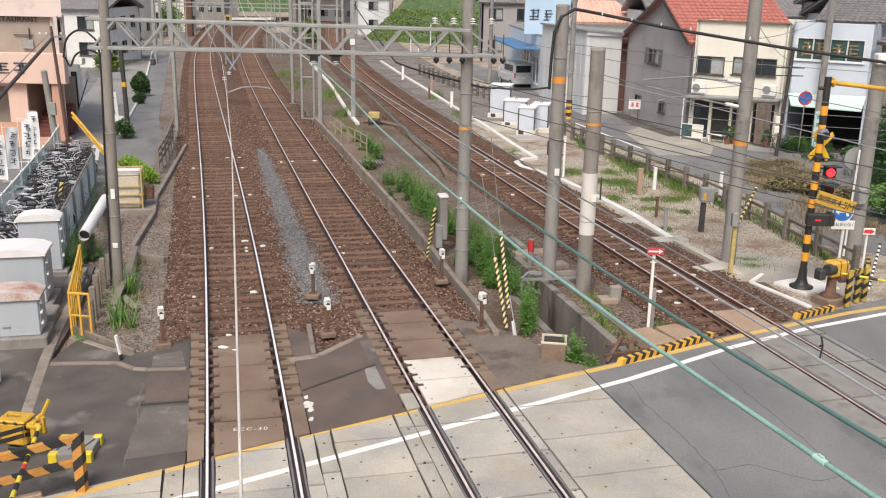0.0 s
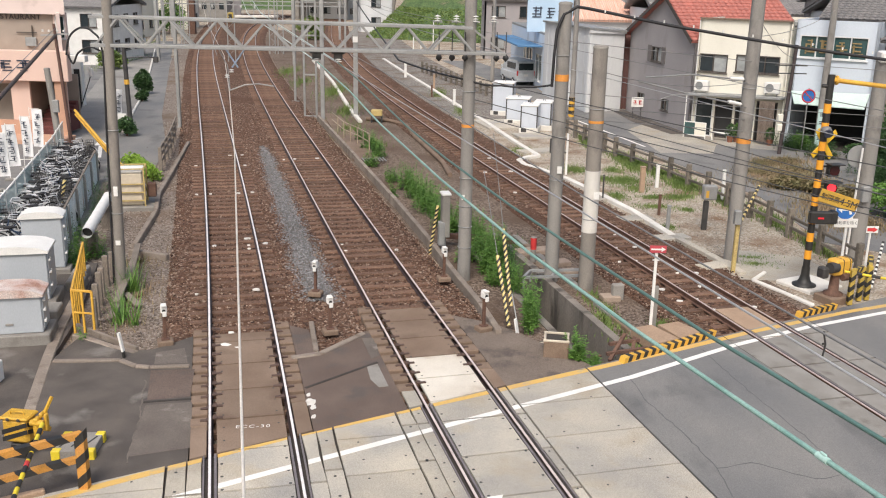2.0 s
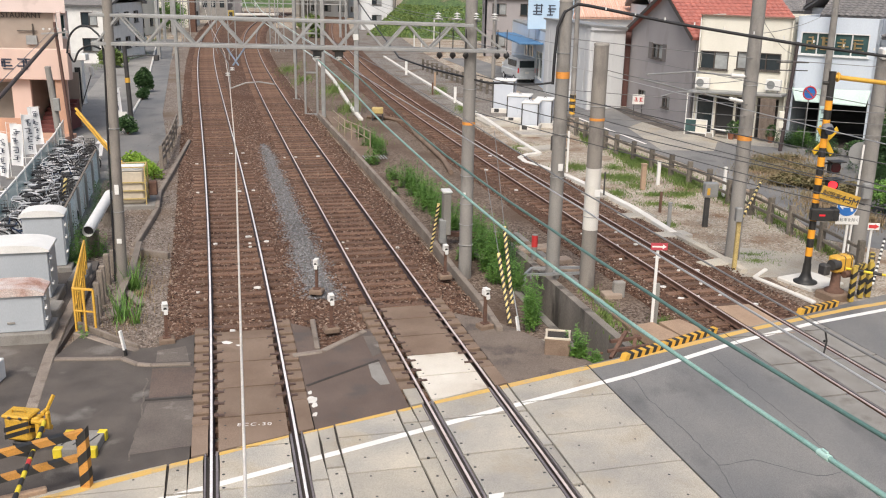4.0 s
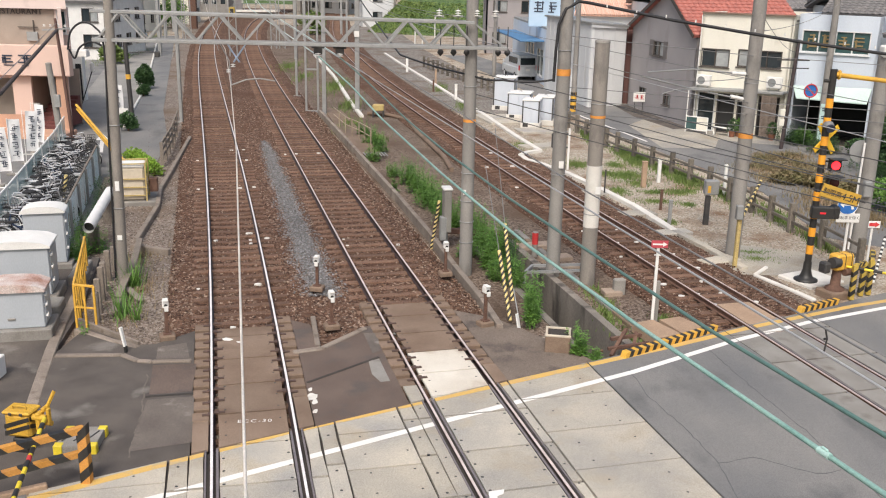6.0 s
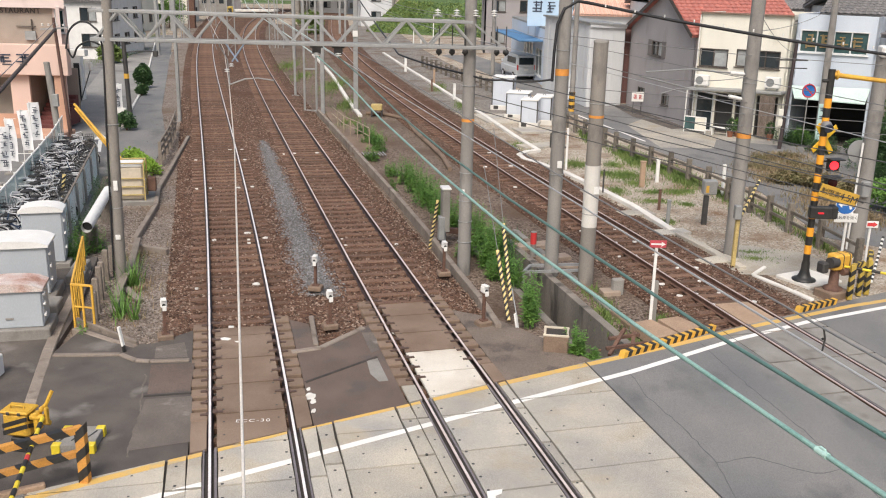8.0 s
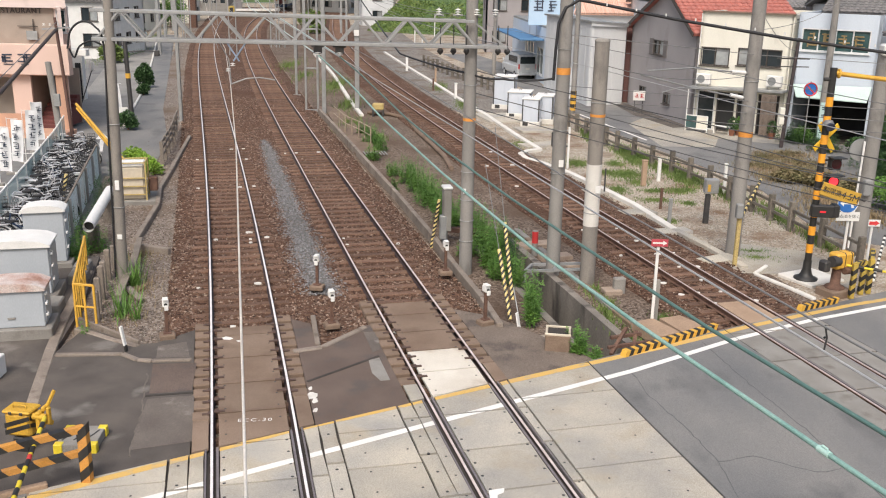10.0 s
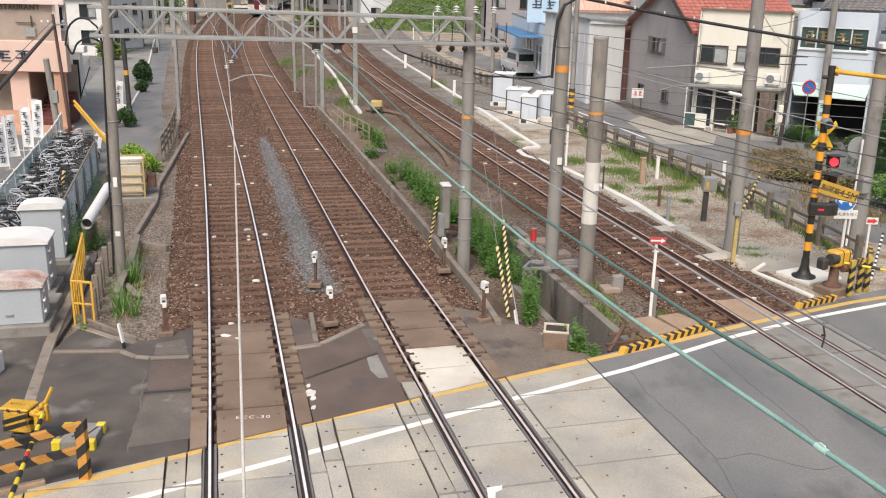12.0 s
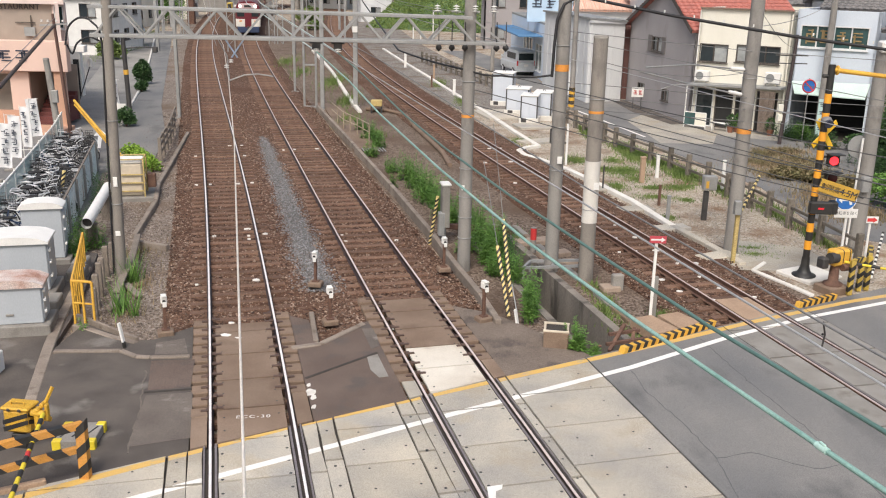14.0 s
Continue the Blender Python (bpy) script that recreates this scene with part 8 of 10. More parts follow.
# ------------------------------------------------ east side: yard, street, crossing signal
def make_east_side():
    st = thing("street_east", (0, 0, 0), "grey asphalt side street in front of the houses", "street", kind="structure")
    part("asphalt", Shape().prism([(12.9, 30.6), (12.95, 37.3), (11.85, 41.8), (9.3, 51), (7.6, 60), (4.4, 78), (-0.5, 100), (3, 100), (7.0, 84), (7.4, 72), (9.3, 61.8), (12.3, 63.6), (14.0, 53.6), (18.2, 50.6), (21.9, 48.0), (23.9, 42), (24, 34), (40, 30), (40, 24), (17, 27.5)], -0.6, -0.262), ASPHALT, st)
    part("pale_strip", Shape().prism([(10.6, 54.5), (11.0, 47.2), (13.7, 47.3), (14.6, 50.0), (17.4, 48.6), (18.1, 50.5), (14.0, 53.5), (12.6, 58.0)], -0.5, -0.256), CONCRETE, st, "pale concrete strip before the houses")
    # dark asphalt laid as the shade at the gable wall's foot
    part("gutter_strip", Shape().prism([(11.2, 63.0), (12.1, 63.3), (13.98, 53.75), (12.95, 53.3), (11.6, 58.0)], -0.5, -0.253), ASPHALT_DARK, st, "dark strip of asphalt painted as shade along the wall")
    part("edge_line", Shape().prism([(8.1, 58.2), (8.22, 58.25), (10.62, 49.0), (10.5, 48.95)], -0.5, -0.2535), LINE_WHITE, st, "worn white edge line")
    # post-and-rail fence
    fe = thing("post_and_rail_fence", (0, 0, 0), "dark weathered post-and-rail fence between yard and street", "fence")
    pts = [(12.5, 27.0), (12.2, 29.2), (11.9, 31.2), (11.4, 33.9), (10.75, 37.4), (9.95, 40.6), (8.4, 45.6), (7.2, 51.5), (5.75, 59.4), (4.2, 65.3), (2.6, 71.2), (0.0, 79.5), (-2.6, 88)]
    run = []
    for p, q in zip(pts, pts[1:]):
        n = max(1, int(math.dist(p, q) / 1.35))
        run += [Vector(p).lerp(Vector(q), i / n) for i in range(n)]
    for i, v in enumerate(run):
        h = 0.95 + rng.uniform(-0.05, 0.06)
        part("post", Shape().box((v.x, v.y, h / 2 - 0.3), (0.20, 0.17, h + 0.12), 15, 0.02), WOOD_DARK, fe)
        if i + 1 < len(run):
            w = run[i + 1]
            for z in (0.1, 0.45):
                part("rail", Shape().beam((v.x, v.y, z), (w.x, w.y, z + rng.uniform(-0.02, 0.02)), 0.07, 0.10, 0.01), WOOD_DARK, fe)
    # white-topped cable trough
    tr = thing("cable_trough", (0, 0, 0), "pale concrete cable trough snaking through the yard", "cable trough")
    line = [(8.95, 26.6), (8.45, 28.6), (7.81, 30.75), (7.13, 34.2), (6.3, 37.0), (5.35, 39.9), (4.35, 42.0), (3.75, 42.9), (3.55, 44.0), (4.0, 44.9), (4.6, 45.3), (3.7, 49.5), (2.4, 56.5), (0.4, 65.8), (-1.35, 74.5), (-4.2, 88), (-6.6, 100)]
    for i, (p, q) in enumerate(zip(line, line[1:])):
        n = max(1, int(math.dist(p, q) / 1.6))
        for k in range(n):
            a, b = Vector(p).lerp(Vector(q), k / n), Vector(p).lerp(Vector(q), (k + 0.985) / n)
            part("lid", Shape().beam((a.x, a.y, -0.22), (b.x, b.y, -0.22), 0.26, 0.16, 0.02), CONCRETE_PALE if i > 1 else CONCRETE, tr)
    for x, y, w, d, rz in ((7.0, 33.1, 1.3, 0.7, 20), (7.75, 30.6, 1.2, 0.6, 20), (6.05, 36.3, 1.1, 0.8, 15), (8.4, 27.4, 1.3, 0.6, 30), (4.9, 46.8, 2.4, 1.0, 25), (3.2, 55.5, 2.2, 3.4, 15), (5.0, 51.5, 2.2, 1.6, 15)):
        solo("concrete_slab", Shape().box((x, y, -0.23), (w, d, 0.14), rz, 0.02), CONCRETE, "pale concrete slab in the gravel yard", "slab", "loose slabs")
    # concrete apron in the yard's front
    solo("yard_apron", Shape().prism([(8.3, 26.2), (9.5, 29.4), (11.5, 28.6), (12.0, 26.0), (11.2, 24.6), (10.0, 26.2)], -0.5, -0.245), CONCRETE, "worn concrete apron in the gravel yard", "apron", kind="structure")
    # kerb ring and base of the crossing signal
    solo("pale_kerb", Shape().beam((9.1, 26.1, -0.26), (9.75, 24.7, -0.26), 0.13, 0.14, 0.03).beam((9.75, 24.7, -0.26), (10.05, 23.95, -0.26), 0.15, 0.14, 0.03).beam((9.1, 26.1, -0.26), (9.7, 26.9, -0.26), 0.13, 0.14, 0.03), CONCRETE_PALE, "pale kerb round the signal's base", "kerb")
    # grey transformer boxes
    for x, y, w, d, h, lab in ((3.75, 60.3, 1.3, 1.3, 1.75, "tall pale grey relay cabinet"), (4.42, 56.5, 1.3, 1.3, 1.25, "pale grey relay cabinet"), (4.86, 53.4, 0.9, 1.2, 1.25, "pale grey relay cabinet"), (5.72, 54.5, 0.95, 1.2, 1.3, "pale grey relay cabinet")):
        c = thing("relay_cabinet", (x, y, -0.28), lab + " on a pale plinth", "cabinet", "relay cabinets", rz=-12)
        part("plinth", Shape().box((0, 0, 0.14), (w + 0.2, d + 0.2, 0.3), 0, 0.02), CONCRETE_PALE, c)
        part("body", Shape().box((0, 0, 0.28 + h / 2), (w, d, h), 0, 0.02), CAB_WHITE, c)
        part("roof", Shape().box((0, 0, 0.3 + h), (w + 0.12, d + 0.12, 0.09), 0, 0.03), WHITE, c)
        for s in (-1, 1):
            part("door", Shape().box((s * w * 0.24, -d / 2 - 0.012, 0.28 + h / 2), (w * 0.44, 0.02, h * 0.86), 0, 0.006), CAB_WHITE, c)
            part("edge_post", Shape().box((s * (w / 2 + 0.005), -d / 2 - 0.01, 0.28 + h / 2), (0.06, 0.05, h)), DARK_STEEL, c)
        part("lifting_eye", Shape().ring((0, 0, 0.37 + h), (0, 1, 0), 0.06, 0.015, 12, 5), DARK_STEEL, c)
        part("footing", Shape().box((-w * 0.3, -d / 2 - 0.02, 0.17), (0.3, 0.2, 0.22), 0, 0.01), DARK_STEEL, c)
    # small posts in the yard
    for x, y, h, ma, lab, rr in ((8.18, 37.9, 0.8, TIMBER, "short brown timber post", 0.1), (9.02, 38.9, 0.7, WHITE, "short white marker post", 0.07), (7.9, 31.9, 0.6, GALV, "short grey signal lamp on a post", 0.06), (8.05, 34.0, 0.5, RUST, "short rusty post", 0.05), (6.3, 36.2, 0.75, DARK_STEEL, "short dark lamp on a post", 0.03), (0.6, 64.2, 0.8, WHITE, "short white marker post", 0.09), (-1.0, 68.5, 0.6, RUST, "short rusty post", 0.06), (1.5, 60.5, 1.2, WHITE, "short white marker post", 0.1), (-0.9, 73.0, 0.9, TIMBER, "short brown timber post", 0.07), (-3.5, 82, 1.0, WHITE, "short white marker post", 0.1), (11.1, 36.5, 1.0, WHITE, "short white marker post", 0.06)):
        p = thing("marker_post", (x, y, -0.28), lab + " in the gravel", "post", "marker posts")
        part("post", Shape().box((0, 0, h / 2 + 0.1), (rr * 2, rr * 1.6, h + 0.25), 8, 0.015), ma, p)
        part("cap", Shape().box((0, 0, h + 0.26), (rr * 2.3, rr * 2.0, 0.06), 8, 0.015), ma, p)
    bx = thing("junction_box", (9.2, 32.0, -0.28), "grey junction box on a dark post with a yellow label", "box")
    part("post", Shape().box((0, 0, 0.5), (0.18, 0.14, 1.1), 0, 0.02), DARK_STEEL, bx)
    part("box", Shape().box((0.08, 0, 1.35), (0.48, 0.3, 0.5), 0, 0.03), GALV, bx)
    part("label", Shape().box((-0.02, -0.155, 1.3), (0.1, 0.01, 0.25)), YELLOW, bx)
    yb = thing("track_phone", (8.72, 26.85, -0.28), "tan steel post with a small grey telephone box", "post")
    part("post", Shape().box((0, 0, 0.8), (0.12, 0.12, 1.9), 0, 0.015), YELLOW_TAN, yb)
    part("box", Shape().box((-0.05, -0.06, 1.75), (0.2, 0.2, 0.42), 0, 0.02), GALV, yb)
    part("foot", Shape().box((0, 0, 0.0), (0.7, 0.7, 0.1), 10, 0.02), CONCRETE, yb)
    cp = thing("clapper_frame", (5.45, 41.2, -0.28), "white post with a dark square frame", "post")
    part("post", Shape().box((0, 0, 0.9), (0.09, 0.09, 1.9), 0, 0.01), WHITE, cp)
    for p, q in (((-0.75, 0, 1.0), (0, 0, 1.0)), ((-0.75, 0, 1.6), (0, 0, 1.6)), ((-0.75, 0, 1.0), (-0.75, 0, 1.6))):
        part("frame", Shape().beam(p, q, 0.06, 0.06), DARK_STEEL, cp)
    sg = thing("notice_sign", (12.05, 59.1, -0.28), "small white notice board on two legs by the street", "sign")
    part("board", Shape().box((0, 0, 1.1), (0.75, 0.03, 0.6), 0, 0.005), WHITE, sg)
    for s in (-0.25, 0.25):
        part("leg", Shape().cyl((s, 0.03, 0), (s, 0.03, 0.9), 0.02, n=6), DARK_STEEL, sg)
    bars_of_writing(sg, (-0.35, -0.015), (0.35, -0.015), 0.05, 0.65, 0.95, 1.25, 2, RED_SIGN, -0.01)
    # striped stay bar in the fence
    sb = thing("guy_cover", (0, 0, 0), "yellow and black striped cover on a stay", "guy wire", "striped guy covers")
    bar(sb, "cover", (10.0, 30.9, 0.0), (11.6, 33.8, 0.95), 0.05, 21, light=CREAM_YELLOW, slant=1.2)

    # crossing signal
    X, Y = 10.38, 25.57
    s = thing("crossing_signal", (X, Y, -0.25), "black and yellow striped crossing signal with crossbuck and red lamps", "crossing signal")
    part("base", Shape().box((0.25, 0.25, -0.02), (1.35, 1.25, 0.18), 28, 0.03), CONCRETE_PALE, s)
    part("foot", Shape().lathe([(0.33, 0.07), (0.33, 0.11), (0.22, 0.14), (0.16, 0.24), (0.12, 0.38), (0.11, 0.62)], (0, 0, 0), 16), BLACK, s)
    n = 21
    ka, ya = Shape(), []
    for i in range(n):
        z0, z1 = 0.6 + (6.03 - 0.6) * i / n, 0.6 + (6.03 - 0.6) * (i + 1) / n
        if i % 2 and i < 19:
            ya.append(Shape().cyl((0, 0, z0), (0, 0, z1), 0.097, n=16))
    ka.cyl((0, 0, 0.6), (0, 0, 6.03), 0.094, n=16)
    po = part("post", ka, BLACK, s)
    for sh in ya:
        part("yellow_band", sh, ORANGE_Y, po)
    cb = Matrix.Translation((0.10, 0.14, 4.13)) @ pose(0, 0, 0, 0, 0, 25)
    for ang in (52, -38):
        sh = Shape().box((0, 0, 0), (1.02, 0.03, 0.16), 0, 0.008, cb @ pose(0, 0, 0, 0, ang, 0))
        part("crossbuck_board", sh, LEMON_O, s, "yellow crossbuck board")
    part("bell", Shape().lathe([(0.02, 0.10), (0.10, 0.08), (0.15, 0.0), (0.155, -0.05), (0.13, -0.07)], (0.02, -0.08, 4.55), 16), WIRE_GREY, s, "grey warning bell")
    part("bell_mouth", Shape().cyl((0.02, -0.20, 4.50), (0.02, -0.29, 4.46), 0.09, 0.12, n=16), NAVY, s, "dark mouth of the bell")
    for z in (3.42, 2.93):
        h = part("lamp_hood", Shape().box((0.40, -0.08, z + 0.18), (0.42, 0.34, 0.03), 10, 0.008).box((0.40, 0.06, z), (0.36, 0.14, 0.36), 10, 0.03), BLACK, s, "black lamp with a hood")
        part("rim", Shape().ring((0.388, -0.06, z), (0.17, -1, 0.05), 0.155, 0.02, 24, 6), BLACK, h)
        part("back_lens", Shape().cyl((0.392, -0.045, z), (0.389, -0.056, z), 0.15, n=24), DARK_LENS, h)
        part("arm", Shape().cyl((0, 0, z + 0.1), (0.4, 0.06, z + 0.1), 0.03, n=8), BLACK, h)
    dbl = part("direction_box", Shape().box((0.16, -0.12, 2.1), (0.62, 0.22, 0.34), -6, 0.03).box((0.55, -0.02, 2.1), (0.2, 0.36, 0.36), -6, 0.04), BLACK, s, "black direction indicator")
    part("arrow_lamp", Shape().box((0.14, -0.235, 2.1), (0.16, 0.01, 0.05), -6), LAMP_DIM, dbl)
    part("arrow_lamp", Shape().box((0.36, -0.215, 2.1), (0.07, 0.01, 0.07), -6), LAMP_DIM, dbl)
    arm = part("gantry_arm", Shape().tube([(0.05, 0, 5.9), (0.3, 0.02, 5.86), (2.6, 0.25, 5.62), (6.0, 0.6, 5.3)], [0.07, 0.065, 0.06, 0.06], 12), YELLOW, s, "yellow horizontal arm")
    part("collar", Shape().ring((0.16, 0.02, 5.88), (1, 0, -0.05), 0.1, 0.035, 16, 6), YELLOW, arm)
    part("stub", Shape().cyl((-0.22, 0, 5.72), (0, 0, 5.72), 0.05, n=8), BLACK, s)
    # height limit board
    hl = thing("height_limit_sign", (0, 0, 0), "yellow height limit board hung beside the crossing", "sign")
    m = Matrix.Translation((10.92, 25.30, 2.38)) @ pose(0, 0, 0, 0, 0, 4) @ pose(0, 0, 0, 0, 17)
    part("board", Shape().box((0, 0, 0), (1.16, 0.03, 0.36), 0, 0.006, m), SIGN_YELLOW, hl)
    cu = bpy.data.curves.new("lettering", "FONT")
    cu.body, cu.size, cu.extrude = "\u5236\u9650\u9ad8", 0.19, 0.003
    cu.materials.append(BLACK)
    t = new("lettering", cu)
    t.matrix_basis = m @ pose(-0.54, -0.022, -0.07, 90)
    t.parent = hl
    cu = bpy.data.curves.new("lettering", "FONT")
    cu.body, cu.size, cu.extrude = "4.5M", 0.27, 0.004
    cu.materials.append(BLACK)
    t = new("lettering", cu)
    t.matrix_basis = m @ pose(0.03, -0.022, -0.09, 90)
    t.parent = hl
    part("hanger", Shape().cyl((10.45, 25.5, 2.55), (11.7, 25.45, 2.15), 0.025, n=6), DARK_STEEL, hl)
    # one-way sign on a white post
    ow = thing("one_way_sign", (11.78, 26.5, -0.25), "blue one-way road sign above a white plate on a white post", "sign")
    part("post", Shape().cyl((0, 0.03, 0), (0, 0.03, 2.35), 0.04, n=10), WHITE, ow)
    part("board", Shape().cyl((-0.1, -0.02, 2.1), (-0.1, -0.04, 2.1), 0.30, n=28), BLUE_SIGN, ow)
    part("rim", Shape().ring((-0.1, -0.036, 2.1), (0, 1, 0), 0.295, 0.012, 28, 6), WHITE, ow)
    part("arrow", Shape().add([(-0.33, -0.043, 2.10), (-0.21, -0.043, 2.20), (-0.21, -0.043, 2.14), (0.03, -0.043, 2.14), (0.09, -0.043, 1.97), (0.02, -0.043, 1.95), (-0.02, -0.043, 2.07), (-0.21, -0.043, 2.07), (-0.21, -0.043, 2.00)], [(0, 1, 2, 3, 4, 5, 6, 7, 8)]), WHITE, ow)
    part("plate", Shape().box((-0.05, -0.03, 1.70), (0.68, 0.02, 0.27), 0, 0.008), WHITE, ow, "white supplementary plate")
    cu = bpy.data.curves.new("lettering", "FONT")
    cu.body, cu.size, cu.align_x = "\u81ea\u8ee2\u8eca\u3092\u9664\u304f", 0.115, "CENTER"
    cu.materials.append(BLACK)
    t = new("lettering", cu)
    t.matrix_basis = pose(-0.05, -0.0425, 1.665, 90)
    t.parent = ow
    # barrier machine with its arm, guards
    bm2 = thing("crossing_barrier", (10.75, 24.45, -0.25), "rusty yellow crossing barrier machine with its arm lowered", "barrier", "crossing barriers", rz=25)
    part("plinth", Shape().box((0, 0, 0.06), (0.75, 0.65, 0.25), 0, 0.03), CONCRETE_BROWN, bm2)
    part("pedestal", Shape().lathe([(0.26, 0.18), (0.26, 0.24), (0.14, 0.3), (0.12, 0.75)], (0, 0, 0), 14), RUST, bm2)
    part("housing", Shape().box((0.1, 0, 0.98), (0.62, 0.36, 0.45), 0, 0.05), YELLOW, bm2)
    part("black_stripe", Shape().box((0.08, 0, 0.98), (0.12, 0.366, 0.456), 0, 0.05), BLACK, bm2)
    part("black_stripe", Shape().box((0.31, 0, 0.98), (0.12, 0.366, 0.456), 0, 0.05), BLACK, bm2)
    part("motor", Shape().cyl((-0.35, -0.1, 1.0), (-0.1, -0.1, 1.0), 0.15, n=14).box((-0.42, 0.05, 0.85), (0.22, 0.28, 0.3), 0, 0.04), DARK_STEEL, bm2)
    part("gear", Shape().cyl((0.05, -0.2, 0.72), (0.45, -0.22, 0.72), 0.1, n=12).box((0.3, -0.25, 0.75), (0.3, 0.15, 0.2), 0, 0.03), RUST, bm2)
    ar = thing("barrier_arm", (0, 0, 0), "slim yellow and black crossing barrier arm with a red mark", "barrier arm", "barrier arms")
    bar(ar, "pole", (10.95, 24.35, 0.62), (15.6, 21.6, 0.55), 0.035, 24, light=LEMON)
    for (p, q, z0) in (((11.1, 24.15), (11.5, 24.5), -0.25), ((11.75, 24.6), (12.2, 25.6), -0.25)):
        gf = thing("roadside_guard", (0, 0, 0), "yellow and black striped guard frame at the roadside", "guard", "roadside guards")
        bar(gf, "post", (*p, z0), (*p, 0.72), 0.06, 7, True, OCHRE)
        bar(gf, "post", (*q, z0), (*q, 0.72), 0.06, 7, True, OCHRE)
        bar(gf, "rail", (*p, 0.7), (*q, 0.7), 0.05, 5, True, OCHRE)
    es = thing("arrow_sign", (12.24, 25.97, -0.25), "small white sign with a red arrow on a slim white post", "sign")
    part("post", Shape().cyl((0, 0, 0), (0.0, 0, 1.72), 0.035, n=8), WHITE, es)
    part("board", Shape().box((0.03, -0.05, 1.66), (0.34, 0.02, 0.2), 0, 0.006), WHITE, es)
    part("arrow", Shape().add([(-0.12, -0.064, 1.61), (0.05, -0.064, 1.61), (0.05, -0.064, 1.58), (0.18, -0.064, 1.66), (0.05, -0.064, 1.74), (0.05, -0.064, 1.71), (-0.12, -0.064, 1.71)], [(0, 1, 2, 3, 4, 5, 6)]), RED_SIGN, es)
    gp = thing("guy_cover", (0, 0, 0), "white beaded cover on a guy wire", "guy wire")
    bar(gp, "cover", (12.0, 24.9, 0.0), (12.55, 25.75, 1.1), 0.035, 22, light=WHITE)
    # poles at the east edge
    p = concrete_pole(13.1, 28.6, 6.0, 0.24, 0.21, "stout concrete pole behind the crossing signal")
    part("transformer_box", Shape().box((0.05, -0.1, 6.35), (0.5, 0.4, 0.35), 0, 0.05), WHITE, p)
    part("meter", Shape().box((-0.1, -0.3, 2.2), (0.25, 0.2, 0.5), 0, 0.03), GALV, p)
    part("pipe", Shape().cyl((-0.32, -0.1, 0.2), (-0.28, -0.1, 3.6), 0.035, n=8), WHITE, p)
    part("mirror_disc", Shape().cyl((-0.28, 0.1, 3.3), (-0.28, 0.13, 3.3), 0.35, n=20), GALV, p)
    concrete_pole(19.55, 48.9, 9.0, 0.19, 0.15, "grey concrete pole beside the workshop")
    wp = thing("utility_pole", (17.15, 47.6, -0.28), "slim dark brown pole before the cream house", "pole")
    part("shaft", Shape().tube([(0, 0, 0), (0.25, 0, 5.5)], [0.1, 0.08], 10), plain("dark_brown_paint", (0.06, 0.045, 0.045), 0.6), wp)
    part("crossarm", Shape().beam((-0.7, 0, 4.5), (0.9, 0, 4.5), 0.07, 0.07).beam((-0.7, 0, 4.1), (0.9, 0, 4.1), 0.05, 0.05), DARK_STEEL, wp)
    part("meter_box", Shape().box((-0.2, -0.15, 1.9), (0.25, 0.2, 0.35), 0, 0.02).box((-0.2, -0.15, 1.4), (0.25, 0.2, 0.35), 0, 0.02), CREAM, wp)
    up = concrete_pole(7.84, 58.4, 8.3, 0.17, 0.14, "grey concrete pole before the white shed")
    bar(up, "striped_guard", (0.0, 0.0, 0.2), (0.0, 0.0, 1.4), 0.19, 6)
    concrete_pole(3.9, 79.8, 7.8, 0.17, 0.14, "grey concrete pole beside the street")
    np = thing("no_parking_sign", (18.62, 48.5, -0.28), "round blue and red no-parking sign on a green-wrapped pole", "sign")
    part("post", Shape().cyl((0, 0, 0), (0, 0, 3.3), 0.03, n=8), GALV, np)
    di = part("disc", Shape().cyl((0, -0.05, 2.9), (0, -0.06, 2.9), 0.36, n=28), BLUE_SIGN, np)
    part("ring", Shape().ring((0, -0.062, 2.9), (0, 1, 0), 0.32, 0.035, 28, 6), RED_SIGN, di)
    part("slash", Shape().box((0, -0.065, 2.9), (0.62, 0.01, 0.06), 0, 0, Matrix.Translation((0, 0, 2.9)) @ pose(0, 0, 0, 0, 45) @ Matrix.Translation((0, 0, -2.9))), RED_SIGN, di)
    wr = thing("pole_advert", (19.5, 48.6, -0.2), "pale green wrap with dark marks on a pole", "sign")
    part("sheet", Shape().box((0, 0, 1.2), (0.42, 0.03, 1.9), 0, 0.01), PANEL_TEAL, wr)
    for k in range(4):
        part("sign_character", Shape().box((0, -0.02, 0.6 + 0.4 * k), (0.2, 0.01, 0.05)).box((0, -0.02, 0.7 + 0.4 * k), (0.24, 0.01, 0.05)).box((0.03, -0.02, 0.65 + 0.4 * k), (0.05, 0.01, 0.22)), NAVY, wr)
    # clutter before the houses
    for x, y, ma, lab in ((15.6, 51.0, LEAF_DARK, "potted green plant before the shopfront"), (17.5, 50.2, LEAF_DARK, "potted green plant before the shopfront"), (16.0, 51.2, LEAF, "potted green plant before the shopfront")):
        pt = thing("potted_plant", (x, y, -0.26), lab, "plant", "potted plants")
        part("pot", Shape().lathe([(0.12, 0), (0.18, 0.3), (0.2, 0.32), (0.17, 0.33)], (0, 0, 0), 14), TERRA, pt)
        part("leaves", leaf_cloud([(0, 0, 0.3, 0.3, 0.7)], ma, 260, 0.13, 0.6, 0.4, 0.4, int(x * 10)), ma, pt)
    mb = thing("bench", (15.2, 51.5, -0.26), "small white bench before the shopfront", "bench", rz=-36)
    part("seat", Shape().box((0, 0, 0.42), (1.0, 0.35, 0.05), 0, 0.01), WHITE, mb)
